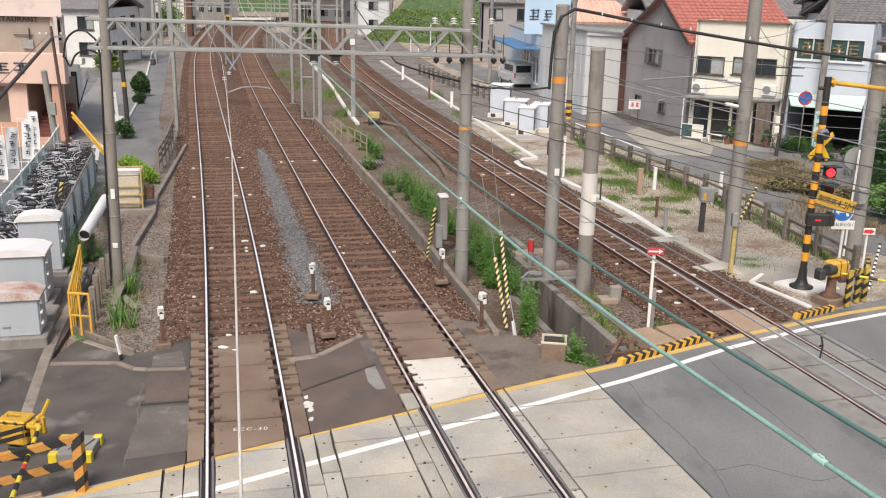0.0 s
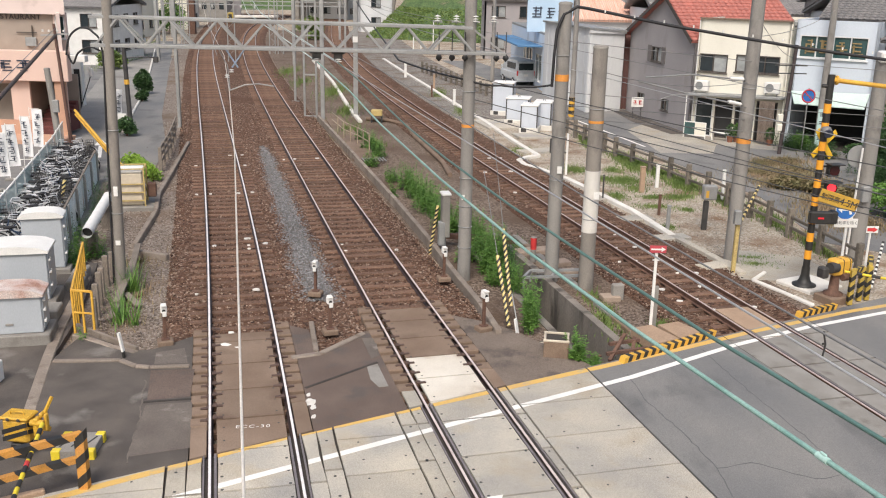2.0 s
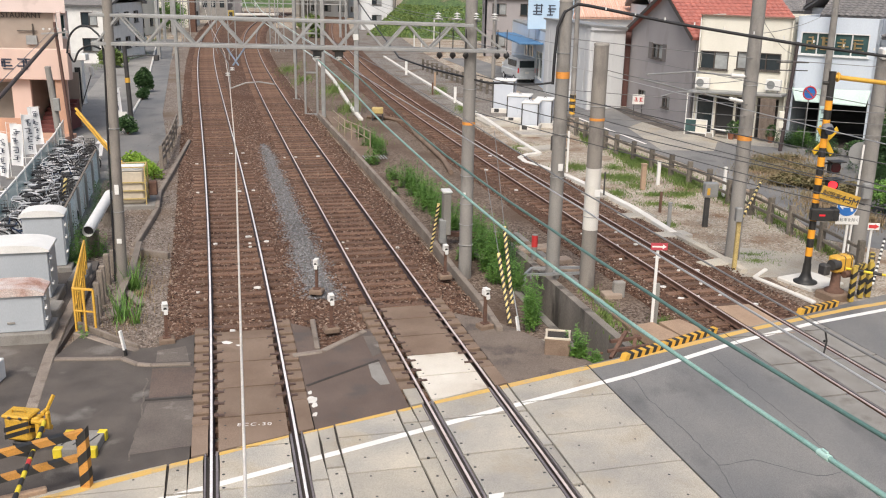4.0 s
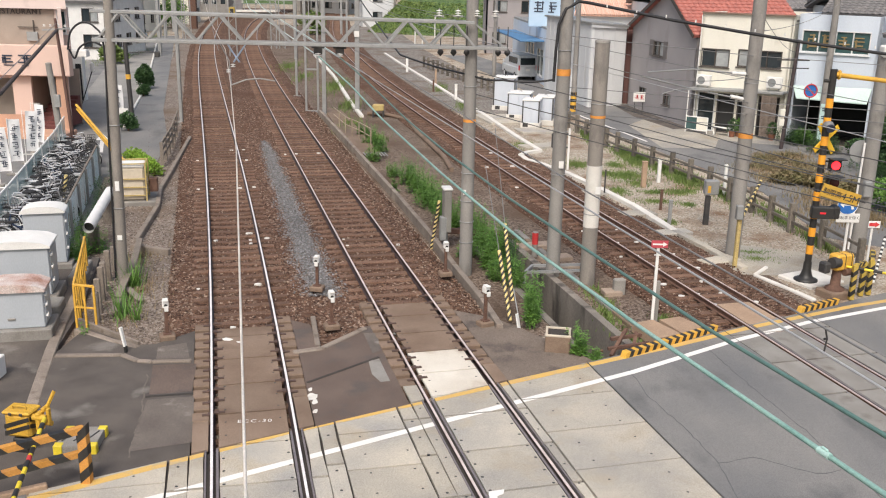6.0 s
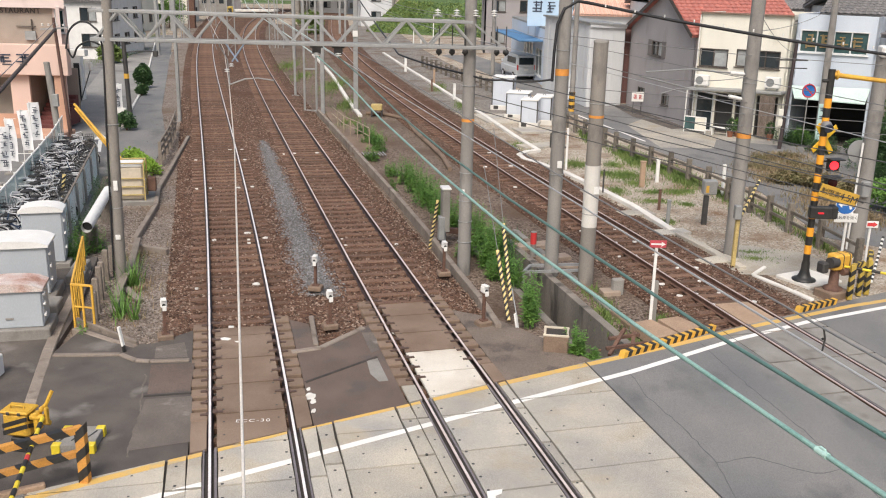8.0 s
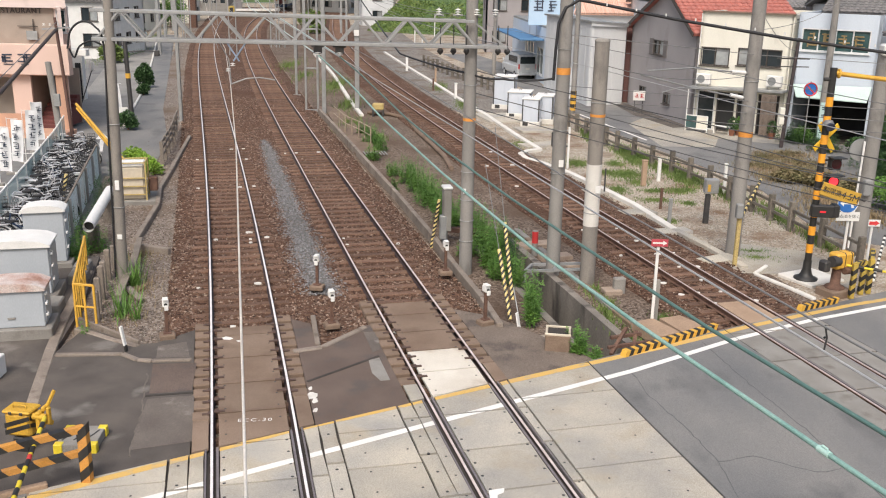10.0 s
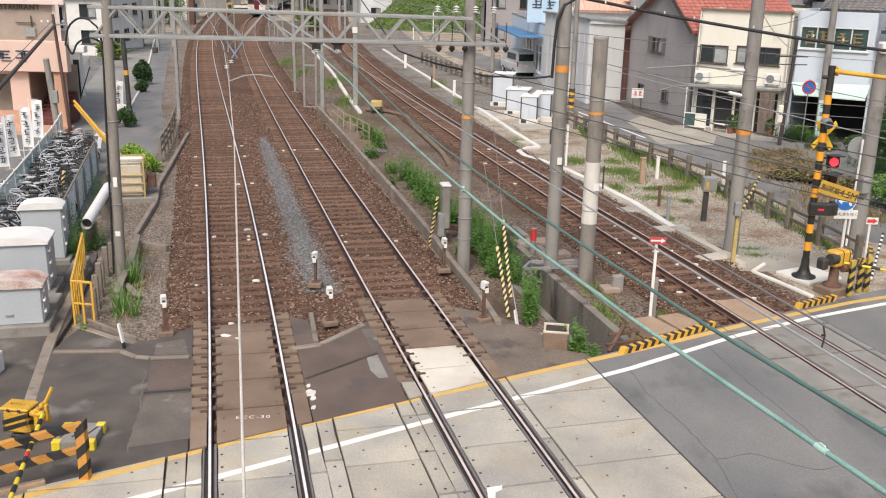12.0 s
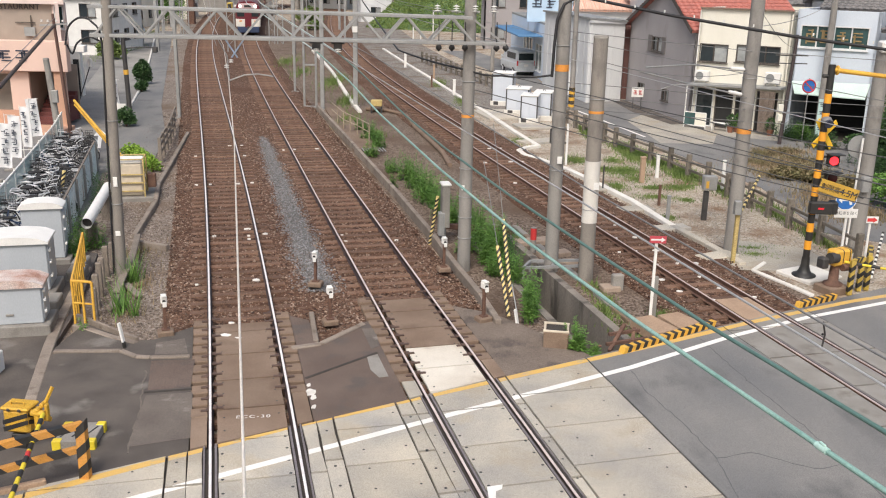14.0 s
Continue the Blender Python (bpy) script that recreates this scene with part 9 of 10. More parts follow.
    for sx in (-0.42, 0.42):
        part("leg", Shape().box((sx, 0, 0.2), (0.05, 0.3, 0.4)), WHITE, mb)
    # plants at the street's edge
    shrub(18.75, 49.0, -0.28, 0.5, 0.9, "green shrub before the workshop", LEAF, 41, 1400, 0.12)
    shrub(16.9, 34.4, -0.28, 1.2, 1.4, "light green leafy shrub beside the street", LEAF, 43, 3200, 0.14)
    shrub(20.6, 46.0, -0.28, 0.8, 0.9, "dark green shrub before the workshop", LEAF_DARK, 42, 1800, 0.14)
    for i, (x, y, r2, h) in enumerate(((19.0, 36.0, 1.6, 3.0), (18.4, 33.4, 1.4, 2.3), (20.5, 33.5, 2.0, 4.2), (17.0, 31.2, 1.1, 1.5), (22.0, 37.0, 2.4, 5.2), (20.1, 40.6, 1.3, 4.6), (17.0, 33.0, 0.8, 1.5), (15.7, 38.5, 0.8, 0.6), (14.6, 39.3, 0.7, 0.5), (16.4, 37.0, 0.9, 0.6))):
        shrub(x, y, -0.28, r2, h, "overgrown green shrub beside the street", LEAF_DARK if i in (0, 2, 4, 5, 6) else (DRY_LEAF if i > 6 else LEAF), 50 + i, 3600, 0.16)
    grass([(14.3, 40.0, 1.4, 1.6), (15.0, 36.0, 1.6, 2.5), (14.0, 33.5, 1.0, 2.0), (15.5, 33.0, 1.2, 1.6)], "dry brown grass on the street's verge", 12, DRY_GRASS, 0.24, 170)
    grass([(8.75, 45.7, 0.7, 1.6), (9.23, 43.9, 0.7, 1.5), (9.82, 41.7, 0.7, 1.6), (10.28, 39.4, 0.7, 1.6), (12.1, 33.5, 0.5, 2.2), (11.2, 36.8, 0.5, 2.0), (10.3, 39.8, 0.6, 2.0), (8.9, 44.0, 0.6, 2.2), (12.4, 29.8, 0.4, 1.8), (7.6, 50, 0.4, 2.5)], "green grass along the fence", 13, GRASS, 0.2, 420)
    grass([(8.03, 40.3, 0.9, 0.9), (8.05, 38.5, 0.6, 0.8), (8.44, 36.9, 0.7, 0.5), (9.86, 37.2, 0.5, 0.4), (9.31, 34.9, 0.5, 0.4), (11.3, 36.7, 0.6, 0.7), (7.77, 42.4, 0.6, 0.9), (9.82, 28.5, 0.9, 0.3), (7.06, 40.4, 0.5, 0.6), (7.7, 40.0, 1.0, 1.2), (9.1, 43.2, 0.8, 1.4), (8.2, 35.3, 0.9, 0.5), (9.7, 27.8, 0.9, 0.4), (9.4, 37.0, 0.7, 0.7), (6.0, 42.4, 0.7, 1.2), (4.0, 47.0, 0.8, 1.2), (1.2, 61.5, 0.7, 3.0), (8.0, 32.2, 0.4, 0.5), (-0.5, 71, 0.6, 3.0), (7.0, 37.0, 0.5, 1.0)], "patches of green grass in the gravel yard", 14, GRASS, 0.085, 520)
    # overhead cables on the east side
    wire([(17.5, 24.4, 5.72), (13.4, 25.0, 6.02), (9.2, 25.6, 6.50), (6.0, 25.8, 6.96), (3.75, 25.76, 7.36), (3.45, 25.7, 7.40), (3.1, 25.6, 7.2), (2.93, 25.55, 6.8), (2.88, 25.5, 6.1), (2.86, 25.5, 5.3)], 0.042, WIRE_BLACK, "overhead_cable", "thick black cable with pale clips, run down a pole", 0, 5, "cable", 8)
    cl = Shape()
    for i in range(17):
        t = i / 16
        x = 4.2 + 12.5 * t
        z = 7.30 - 0.155 * (x - 3.75) + 0.0035 * (x - 3.75) ** 2
        cl.cyl((x, 25.72 - 0.07 * (x - 4), z + 0.03), (x, 25.72 - 0.07 * (x - 4), z + 0.10), 0.02, n=6)
    solo("cable_clips", cl, PORCELAIN, "pale clips along the black cable", "clip", kind="stuff")
    wire([(2.86, 25.5, 5.35), (1.5, 25.6, 5.3), (0.63, 25.6, 5.42), (-1.5, 30, 5.55), (-5.4, 57.5, 6.6)], 0.028, WIRE_BLACK, "overhead_cable", "thick black cable between the poles", 0.05, 8, "cable", 8)
    for z0, z1, y0 in ((5.9, 6.3, 24.9), (4.6, 4.95, 25.1), (4.2, 4.6, 25.2), (3.75, 4.25, 25.3)):
        wire([(3.3, 25.6, z1 + 0.2), (9.0, 27.9, z1 - 0.4), (20, 29, z1 - 1.0)], 0.010, WIRE_GREY)
    for (p, q) in (((0.8, 25.6, 4.9), (13.0, 16.5, 3.6)), ((0.8, 25.6, 4.5), (13.0, 17.0, 3.0)), ((3.3, 25.6, 4.2), (15.0, 19.0, 2.4)), ((3.3, 25.6, 4.6), (15.0, 18.2, 2.9)), ((0.8, 25.6, 5.5), (12.0, 14.0, 4.6)), ((4.05, 24.85, 4.9), (12.0, 18.4, 3.5))):
        wire([p, q], 0.012, WIRE_DARK, label="thin dark overhead wire", sag=0.15)
    for (p, q) in (((1.4, 25.6, 6.2), (-4.8, 57.7, 6.4)), ((0.9, 25.6, 6.9), (-5.4, 57.7, 7.0)), ((1.2, 25.6, 6.9), (4.0, 79.8, 7.2)), ((3.2, 25.8, 7.0), (7.9, 58.4, 7.3)), ((3.2, 25.8, 6.6), (7.9, 58.4, 7.0)), ((9.0, 28.0, 7.2), (17.3, 47.6, 4.6)), ((9.0, 28.0, 6.6), (19.6, 48.9, 6.9)), ((9.0, 28.0, 5.3), (4.04, 24.98, 5.8))):
        wire([p, q], 0.010, WIRE_GREY, sag=0.25)
    # bracket arms for the single track's wire
    ca = thing("cantilever", (0, 0, 0), "pale steel cantilever arms on the pole", "cantilever")
    part("tube", Shape().tube([(8.9, 28.0, 5.35), (7.0, 27.2, 5.55), (5.6, 26.6, 5.5)], 0.025, 8), GALV, ca)
    part("tube", Shape().tube([(8.9, 28.0, 4.6), (7.2, 27.3, 4.95), (5.4, 26.5, 5.4)], 0.025, 8), GALV, ca)
    part("steady_arm", Shape().tube([(7.4, 27.3, 4.95), (6.6, 27.0, 5.0), (6.1, 26.8, 4.88)], 0.018, 8), GALV, ca)
    part("insulator", Shape().cyl((8.75, 27.95, 5.37), (8.3, 27.75, 5.41), 0.06, n=10), PORCELAIN, ca)
    part("insulator", Shape().cyl((8.75, 27.95, 4.64), (8.35, 27.78, 4.73), 0.06, n=10), PORCELAIN, ca)
    ew = [(bend("east", y), y, 5.0) for y in (8, 16, 26.8, 40, 60, 90, 120)]
    wire(ew, 0.012, WIRE_STEEL, label="copper contact wire over the single track")
    wire([(x, y, 5.7) for x, y, z in ew], 0.009, WIRE_GREY, label="grey messenger wire above the contact wire")
    # conduits and a slab between the tracks
    solo("cable_duct", Shape().tube([(x, y, -0.16) for x, y in [(-4.72, 56.24), (-3.33, 55.74), (-2.25, 54.11), (-1.51, 49.62), (-0.73, 46.12), (-0.06, 42.92), (0.27, 40.1)]], 0.11, 8), CONCRETE_BROWN, "brown cable duct snaking between the tracks", "cable duct")
    tw = thing("cable_trough", (0, 0, 0), "white-topped cable trough between the tracks", "cable trough")
    run = [(-13.44, 96.0), (-10.8, 84.2), (-9.14, 76.5), (-7.53, 68.0), (-6.2, 60.9), (-5.0, 55.3)]
    for p, q in zip(run, run[1:]):
        part("lid", Shape().beam((*p, -0.2), (*q, -0.2), 0.24, 0.16, 0.02), CONCRETE_PALE, tw)
    solo("ramp_slab", Shape().prism([(-8.07, 58.95), (-7.1, 58.58), (-3.92, 47.45), (-4.71, 46.69)], -0.4, -0.2), CONCRETE_BROWN, "rust-stained concrete slab beside the ballast", "slab")
    grass([(15.71, 44.67, 1.5, 1.1), (16.73, 45.37, 1.5, 1.1), (16.47, 43.08, 1.5, 1.1), (16.24, 41.01, 1.5, 1.1), (15.32, 41.91, 1.5, 1.1), (14.63, 42.36, 1.5, 1.1)], "dry brown brush on the street's verge", 16, DRY_GRASS, 0.2, 260)
    weeds([(15.71, 44.67, 0.34, 0.9), (16.73, 45.37, 0.34, 0.9), (16.47, 43.08, 0.34, 0.9), (16.24, 41.01, 0.34, 0.9), (15.32, 41.91, 0.34, 0.9), (14.63, 42.36, 0.34, 0.9), (19.09, 46.85, 0.34, 0.9)], "green and dry brush on the street's verge", 17, DRY_LEAF, 0.12, 70)
    weeds([(19.09, 46.85, 1.1, 0.8), (18.74, 48.76, 1.1, 0.8), (18.37, 49.40, 1.1, 0.8), (18.99, 40.32, 1.1, 0.8), (19.46, 42.34, 1.1, 0.8), (21.68, 45.92, 1.1, 0.8)], "green weeds on the street's verge", 18, LEAF_DARK, 0.13, 130)
    for x, y, rr, hh, sd in ((21.9, 46.0, 1.0, 2.0, 91), (22.6, 44.2, 1.1, 2.6, 92), (20.2, 41.5, 0.8, 1.3, 93), (21.4, 42.6, 1.0, 2.2, 94)):
        shrub(x, y, -0.28, rr, hh, "dark green dense shrub before the houses", LEAF_DARK, sd, 3600, 0.17)
    # parked van
    van()


def van():
    v = thing("van", (6.0, 79.5, -0.262), "silver-white van parked on the side street", "van", rz=14)
    part("body", Shape().box((0, 0, 0.72), (1.68, 4.4, 0.75), 0, 0.12), VAN_WHITE, v)
    cab = Shape()
    prof = [(-2.15, 1.05), (-2.05, 1.92), (-1.7, 2.0), (1.3, 1.98), (1.75, 1.12), (2.15, 1.0)]
    rows = [[(-0.78 + (0.06 if z > 1.5 else 0), y, z), (0.78 - (0.06 if z > 1.5 else 0), y, z)] for y, z in prof]
    cab.grid(rows, False)
    for k in (0, 1):
        cab.add([r[k] for r in rows] , [tuple(range(len(rows)))])
    part("upper_body", cab, VAN_WHITE, v)
    part("rear_window", Shape().box((0, -2.13, 1.5), (1.25, 0.03, 0.55), 0, 0.01, Matrix.Translation((0, -0.02, 0))), GLASS, v)
    for s in (-1, 1):
        part("side_window", Shape().box((s * 0.775, -0.6, 1.52), (0.03, 2.2, 0.5), 0, 0.01), GLASS, v)
        part("tail_light", Shape().box((s * 0.74, -2.2, 1.0), (0.12, 0.06, 0.4), 0, 0.01), RED_SIGN, v)
        for y in (-1.35, 1.4):
            w = part("wheel", Shape().cyl((s * 0.74, y, 0.3), (s * 0.86, y, 0.3), 0.3, n=18), TYRE, v)
            part("rim", Shape().cyl((s * 0.862, y, 0.3), (s * 0.868, y, 0.3), 0.18, n=16), CHROME, w)
        part("mirror", Shape().box((s * 0.92, 1.5, 1.3), (0.14, 0.08, 0.22), 0, 0.02), VAN_WHITE, v)
    part("bumper", Shape().box((0, -2.24, 0.42), (1.6, 0.12, 0.24), 0, 0.03), VAN_WHITE, v)
    part("number_plate", Shape().box((0, -2.215, 0.82), (0.34, 0.01, 0.17)), WHITE, v)


CAB_WHITE = mat("blue_white_enamel", (0.58, 0.62, 0.68), (0.52, 0.56, 0.62), 1.0, 0.5, 0.05, 40.0, detail=0.05)
VAN_WHITE = plain("silver_car_paint", (0.62, 0.65, 0.67), 0.3, 0.1)
YELLOW_TAN = mat("faded_yellow_paint", (0.52, 0.40, 0.15), (0.44, 0.33, 0.14), 3.0, 0.7, 0.1, 40.0)
ORANGE_Y = mat("orange_yellow_paint", (0.85, 0.38, 0.03), (0.78, 0.33, 0.03), 3.0, 0.5, 0.05, 40.0, detail=0.08)
LEMON_O = plain("sign_yellow_paint", (0.82, 0.50, 0.03), 0.5)
SIGN_YELLOW = mat("weathered_sign_yellow", (0.55, 0.33, 0.04), (0.46, 0.28, 0.05), 3.0, 0.6, 0.05, 40.0, detail=0.1)
OCHRE = mat("ochre_paint", (0.50, 0.36, 0.06), (0.42, 0.30, 0.07), 3.0, 0.65, 0.05, 40.0, detail=0.15)
TERRA = plain("terracotta", (0.30, 0.13, 0.08), 0.8)
LAMP_DIM = mat("dim_red_lamp", (0.6, 0.02, 0.03), (0.5, 0.02, 0.03), 3.0, 0.3, 0.0, 10.0, detail=0.0, emit=0.5)
DRY_LEAF = mat("dry_shrub_leaf", (0.20, 0.15, 0.08), (0.13, 0.13, 0.05), 2.0, 0.7, 0.0, 20.0, detail=0.3)


# ------------------------------------------------ distance
def make_distance():
    # grassy embankment that closes the view
    bank = []
    for x, y, z in ((-7.5, 150, 0), (-2, 146, 0), (10, 142, 0), (24, 136, 0), (60, 118, 0), (160, 100, 0)):
        bank.append([(x - 4, y - 14, -0.3), (x, y, 3.6), (x + 3, y + 8, 7.5), (x + 6, y + 40, 7.5)])
    solo("embankment", Shape().grid(bank), EMBANK, "grassy green embankment beyond the railway", "embankment", kind="structure")
    bank = []
    for x, y in ((-200, 120), (-110, 190), (-80, 230), (-48, 250), (-20, 260)):
        bank.append([(x + 4, y - 14, -0.3), (x, y, 4.0), (x, y + 10, 8.0), (x, y + 60, 9.0)])
    solo("embankment", Shape().grid(bank), EMBANK, "grassy green embankment beyond the railway", "embankment", kind="structure")
    grass([(-31, 92, 1.0, 10), (-36, 112, 1.2, 10), (-14, 84, 1.2, 6), (-11.5, 76, 1.0, 5)], "green verge beside the tracks", 15, GRASS, 0.4, 25)
    br = thing("road_bridge", (0, 0, 0), "grey concrete road bridge over the tracks in the distance", "bridge")
    part("deck", Shape().beam((-90, 205, 6.4), (20, 178, 6.8), 9, 0.9, 0.05), CONCRETE_GREY, br)
    part("parapet", Shape().beam((-90, 200.3, 7.3), (20, 173.3, 7.7), 0.25, 0.9), CONCRETE_GREY, br)
    for x, y in ((-58, 197), (-47.5, 194.5), (-29, 190), (-12, 186), (6, 181)):
        part("pier", Shape().box((x, y, 3.0), (1.6, 5, 6.6), -14, 0.1), CONCRETE_GREY, br)
    r = random.Random(5)
    for x, y, w, d, h, wall, roof in ((-44, 150, 9, 9, 6.0, CREAM, ROOF_GREY), (-11.5, 152, 5, 6, 5.4, SHED_WHITE, ROOF_GREY), (24, 84, 9, 9, 7.0, SHED_WHITE, ROOF_GREY), (30, 62, 10, 9, 7.2, GREY_WALL, ROOF_GREY), (-52, 170, 12, 10, 7.0, SHED_WHITE, ROOF_GREY), (-42, 176, 8, 8, 5.0, GREY_WALL, ROOF_GREY), (-24, 196, 12, 8, 6, SHED_WHITE, ROOF_GREY), (42, 76, 12, 12, 6.4, SHED_WHITE, ROOF_GREY), (40, 100, 14, 12, 6.4, CREAM, ROOF_RED), (-55, 130, 12, 14, 7, GREY_WALL, ROOF_GREY), (-62, 100, 16, 16, 8, CREAM, ROOF_GREY), (-45, 70, 16, 14, 7.5, SHED_WHITE, ROOF_GREY)):
        plain_house(x, y, w, d, h, wall, roof, "pale house with a tiled roof in the distance", 1.6, r.uniform(-20, 20))
    for i, (x, y, rr, h) in enumerate(((-17.5, 128, 1.2, 1.2), (-39, 135, 2.4, 4), (-41, 142, 2.4, 4.5), (-34.5, 100, 1.4, 2.2), (-29.5, 84, 1.2, 1.6), (14, 128, 3, 4.5), (-20, 140, 2.2, 2.6))):
        shrub(x, y, -0.28, rr, h, "green bushes in the distance", LEAF if i % 2 else GRASS, 70 + i, 1600, 0.35)
    for x, y, h in ((-20.8, 92.5, 7.5), (-35.0, 118, 7.5), (-17.5, 118, 7.5), (-34, 140, 7.5), (-21, 150, 7.5)):
        lattice_mast(x, y, h, "distant steel lattice mast beside the tracks", 0.7)
    # tufts on the slope
    r = random.Random(23)
    edge = [(-7.5, 150), (-2, 146), (10, 142), (24, 136), (60, 118)]
    sh = Shape()
    for _ in range(14000):
        k = r.randrange(4)
        u, w = r.random(), r.random()
        x, y = edge[k][0] + (edge[k + 1][0] - edge[k][0]) * u, edge[k][1] + (edge[k + 1][1] - edge[k][1]) * u
        p = Vector((x - 4 + 4 * w, y - 14 + 14 * w, -0.3 + 3.9 * w))
        h, a, l = r.uniform(0.08, 0.26), r.uniform(0, 6.28), r.uniform(0.06, 0.2)
        d = Vector((math.cos(a), math.sin(a), 0)) * l
        sh.add([p - d, p + d, p + d * 0.3 + Vector((r.gauss(0, 0.15), r.gauss(0, 0.15), h))], [(0, 1, 2)])
    solo("grass", sh, GRASS, "tufts of green grass on the embankment", "grass", kind="stuff")
    lattice_mast(-31.65, 113, 7.6, "distant steel lattice mast beside the tracks", 0.7)
    lattice_mast(-30.66, 113, 7.6, "distant steel lattice mast beside the tracks", 0.7)
    lattice_mast(-18.94, 104, 7.6, "distant steel lattice mast beside the tracks", 0.6)
    lattice_mast(-18.03, 104, 7.6, "distant steel lattice mast beside the tracks", 0.6)
    st = thing("steel_mast", (-35.8, 135, -0.28), "thick rust-brown steel column beside the tracks", "mast", "steel masts")
    part("column", Shape().box((0, 0, 4.0), (1.0, 0.8, 8.0), 0, 0.04), RUST, st)
    bl = thing("building", (-41.0, 172, -0.3), "pale grey concrete building beyond the tracks", "building")
    part("wall", Shape().box((0, 0, 3.5), (5.0, 6, 7.6), 0, 0.05), FORECOURT, bl)
    for k in range(3):
        part("window", Shape().box((-1.5 + 1.5 * k, -3.01, 2.8), (0.8, 0.06, 1.1), 0, 0.01), GLASS, bl)
    pf = thing("platform", (0, 0, 0), "pale concrete platform edge with a railing beyond the curve", "platform")
    part("slab", Shape().beam((-37.2, 166, 0.95), (-29.0, 164, 1.2), 1.5, 0.4, 0.03), CONCRETE_PALE, pf)
    part("wall", Shape().beam((-37.2, 166.2, 0.2), (-29.0, 164.2, 0.4), 0.8, 1.3, 0.03), CONCRETE_GREY, pf)
    for k in range(9):
        x, y = -37.0 + 0.98 * k, 166 - 0.25 * k
        part("post", Shape().cyl((x, y, 1.1), (x, y, 2.2), 0.05, n=6), GALV, pf)
    part("rail", Shape().beam((-37.0, 166, 2.2), (-29.2, 164, 2.4), 0.07, 0.07), GALV, pf)
    cbm = thing("cross_beam", (0, 0, 0), "thin steel cross beams carrying wires over the far tracks", "beam")
    for z in (5.0, 4.55):
        part("beam", Shape().beam((-33.5, 113.4, z), (-12.0, 113.4, z), 0.12, 0.12), GALV, cbm)
    for x in (-29.0, -27.6, -24.2, -22.6, -17.0):
        part("hanger", Shape().cyl((x, 113.4, 3.9), (x, 113.4, 5.0), 0.05, n=6), GALV, cbm)
        sh = Shape()
        insulator(sh, (x, 113.4, 4.5), 3, 0.16, 0.12)
        part("insulator", sh, PORCELAIN, cbm)
    for x in (-33.5, -12.0):
        part("post", Shape().beam((x, 113.4, -0.3), (x, 113.4, 6.5), 0.22, 0.22), GALV, cbm)
    mc = thing("track_machine", (-36.6, 163, -0.2), "small yellow maintenance trolley beside the track", "trolley")
    part("frame", Shape().box((0, 0, 1.1), (1.0, 0.8, 1.7), 0, 0.1), OCHRE, mc)
    part("opening", Shape().box((0, -0.41, 1.3), (0.6, 0.05, 0.7), 0, 0.02), BLACK, mc)
    pr = thing("concrete_pier", (-10.0, 160, -0.3), "grey tapered concrete pier at the embankment", "pier")
    part("pier", Shape().add([(-1.0, -0.6, 0), (0.9, -0.6, 0), (1.5, -0.6, 6.0), (-1.0, -0.6, 6.0), (-1.0, 2, 0), (0.9, 2, 0), (1.5, 2, 6.0), (-1.0, 2, 6.0)], [(0, 1, 2, 3), (7, 6, 5, 4), (1, 5, 6, 2), (4, 0, 3, 7), (3, 2, 6, 7), (0, 4, 5, 1)]), CONCRETE_GREY, pr)
    for x, y, h in ((-3.82, 110.4, 2.0), (-1.7, 121.0, 3.0), (-2.95, 109.8, 0.9)):
        mp = thing("marker_post", (x, y, -0.28), "slim white post before the embankment", "post", "posts before the embankment")
        part("post", Shape().cyl((0, 0, 0), (0, 0, h), 0.07, n=8), WHITE, mp)
        part("cap", Shape().cyl((0, 0, h), (0, 0, h + 0.05), 0.09, n=8), WHITE, mp)
    for x, y, lab, ma in ((-7.2, 147, "white parked car with dark windows", VAN_WHITE), (-44.0, 146, "dark parked car on the street", NAVY), (-35.6, 110.5, "white parked car on the street", VAN_WHITE)):
        c = thing("car", (x, y, -0.26), lab, "car", "parked cars", rz=16)
        part("body", Shape().box((0, 0, 0.55), (1.6, 3.9, 0.6), 0, 0.15), ma, c)
        part("cabin", Shape().box((0, -0.1, 1.1), (1.4, 2.2, 0.6), 0, 0.2), GLASS, c)
        part("roof", Shape().box((0, -0.1, 1.4), (1.2, 1.7, 0.08), 0, 0.03), ma, c)
        for sx in (-1, 1):
            for sy in (-1.2, 1.2):
                part("wheel", Shape().cyl((sx * 0.72, sy, 0.3), (sx * 0.82, sy, 0.3), 0.3, n=14), TYRE, c)


EMBANK = mat("embankment_grass", (0.045, 0.088, 0.028), (0.10, 0.15, 0.05), 0.8, 0.9, 0.6, 4.0, detail=0.45, stain=(0.14, 0.13, 0.075), stain_scale=0.5, stain_at=0.57)


# ------------------------------------------------ train
MAROON = plain("maroon_paint", (0.15, 0.02, 0.03), 0.35)
IVORY = plain("ivory_paint", (0.72, 0.69, 0.63), 0.4)
IVORY_PINK = plain("pale_pink_paint", (0.62, 0.46, 0.46), 0.4)
SKIRT = plain("dark_blue_grey_paint", (0.03, 0.05, 0.11), 0.6)
HEADLAMP = mat("lit_headlamp", (1.0, 0.93, 0.8), (1.0, 0.9, 0.75), 3.0, 0.3, 0.0, 10.0, detail=0.0, emit=2.5)


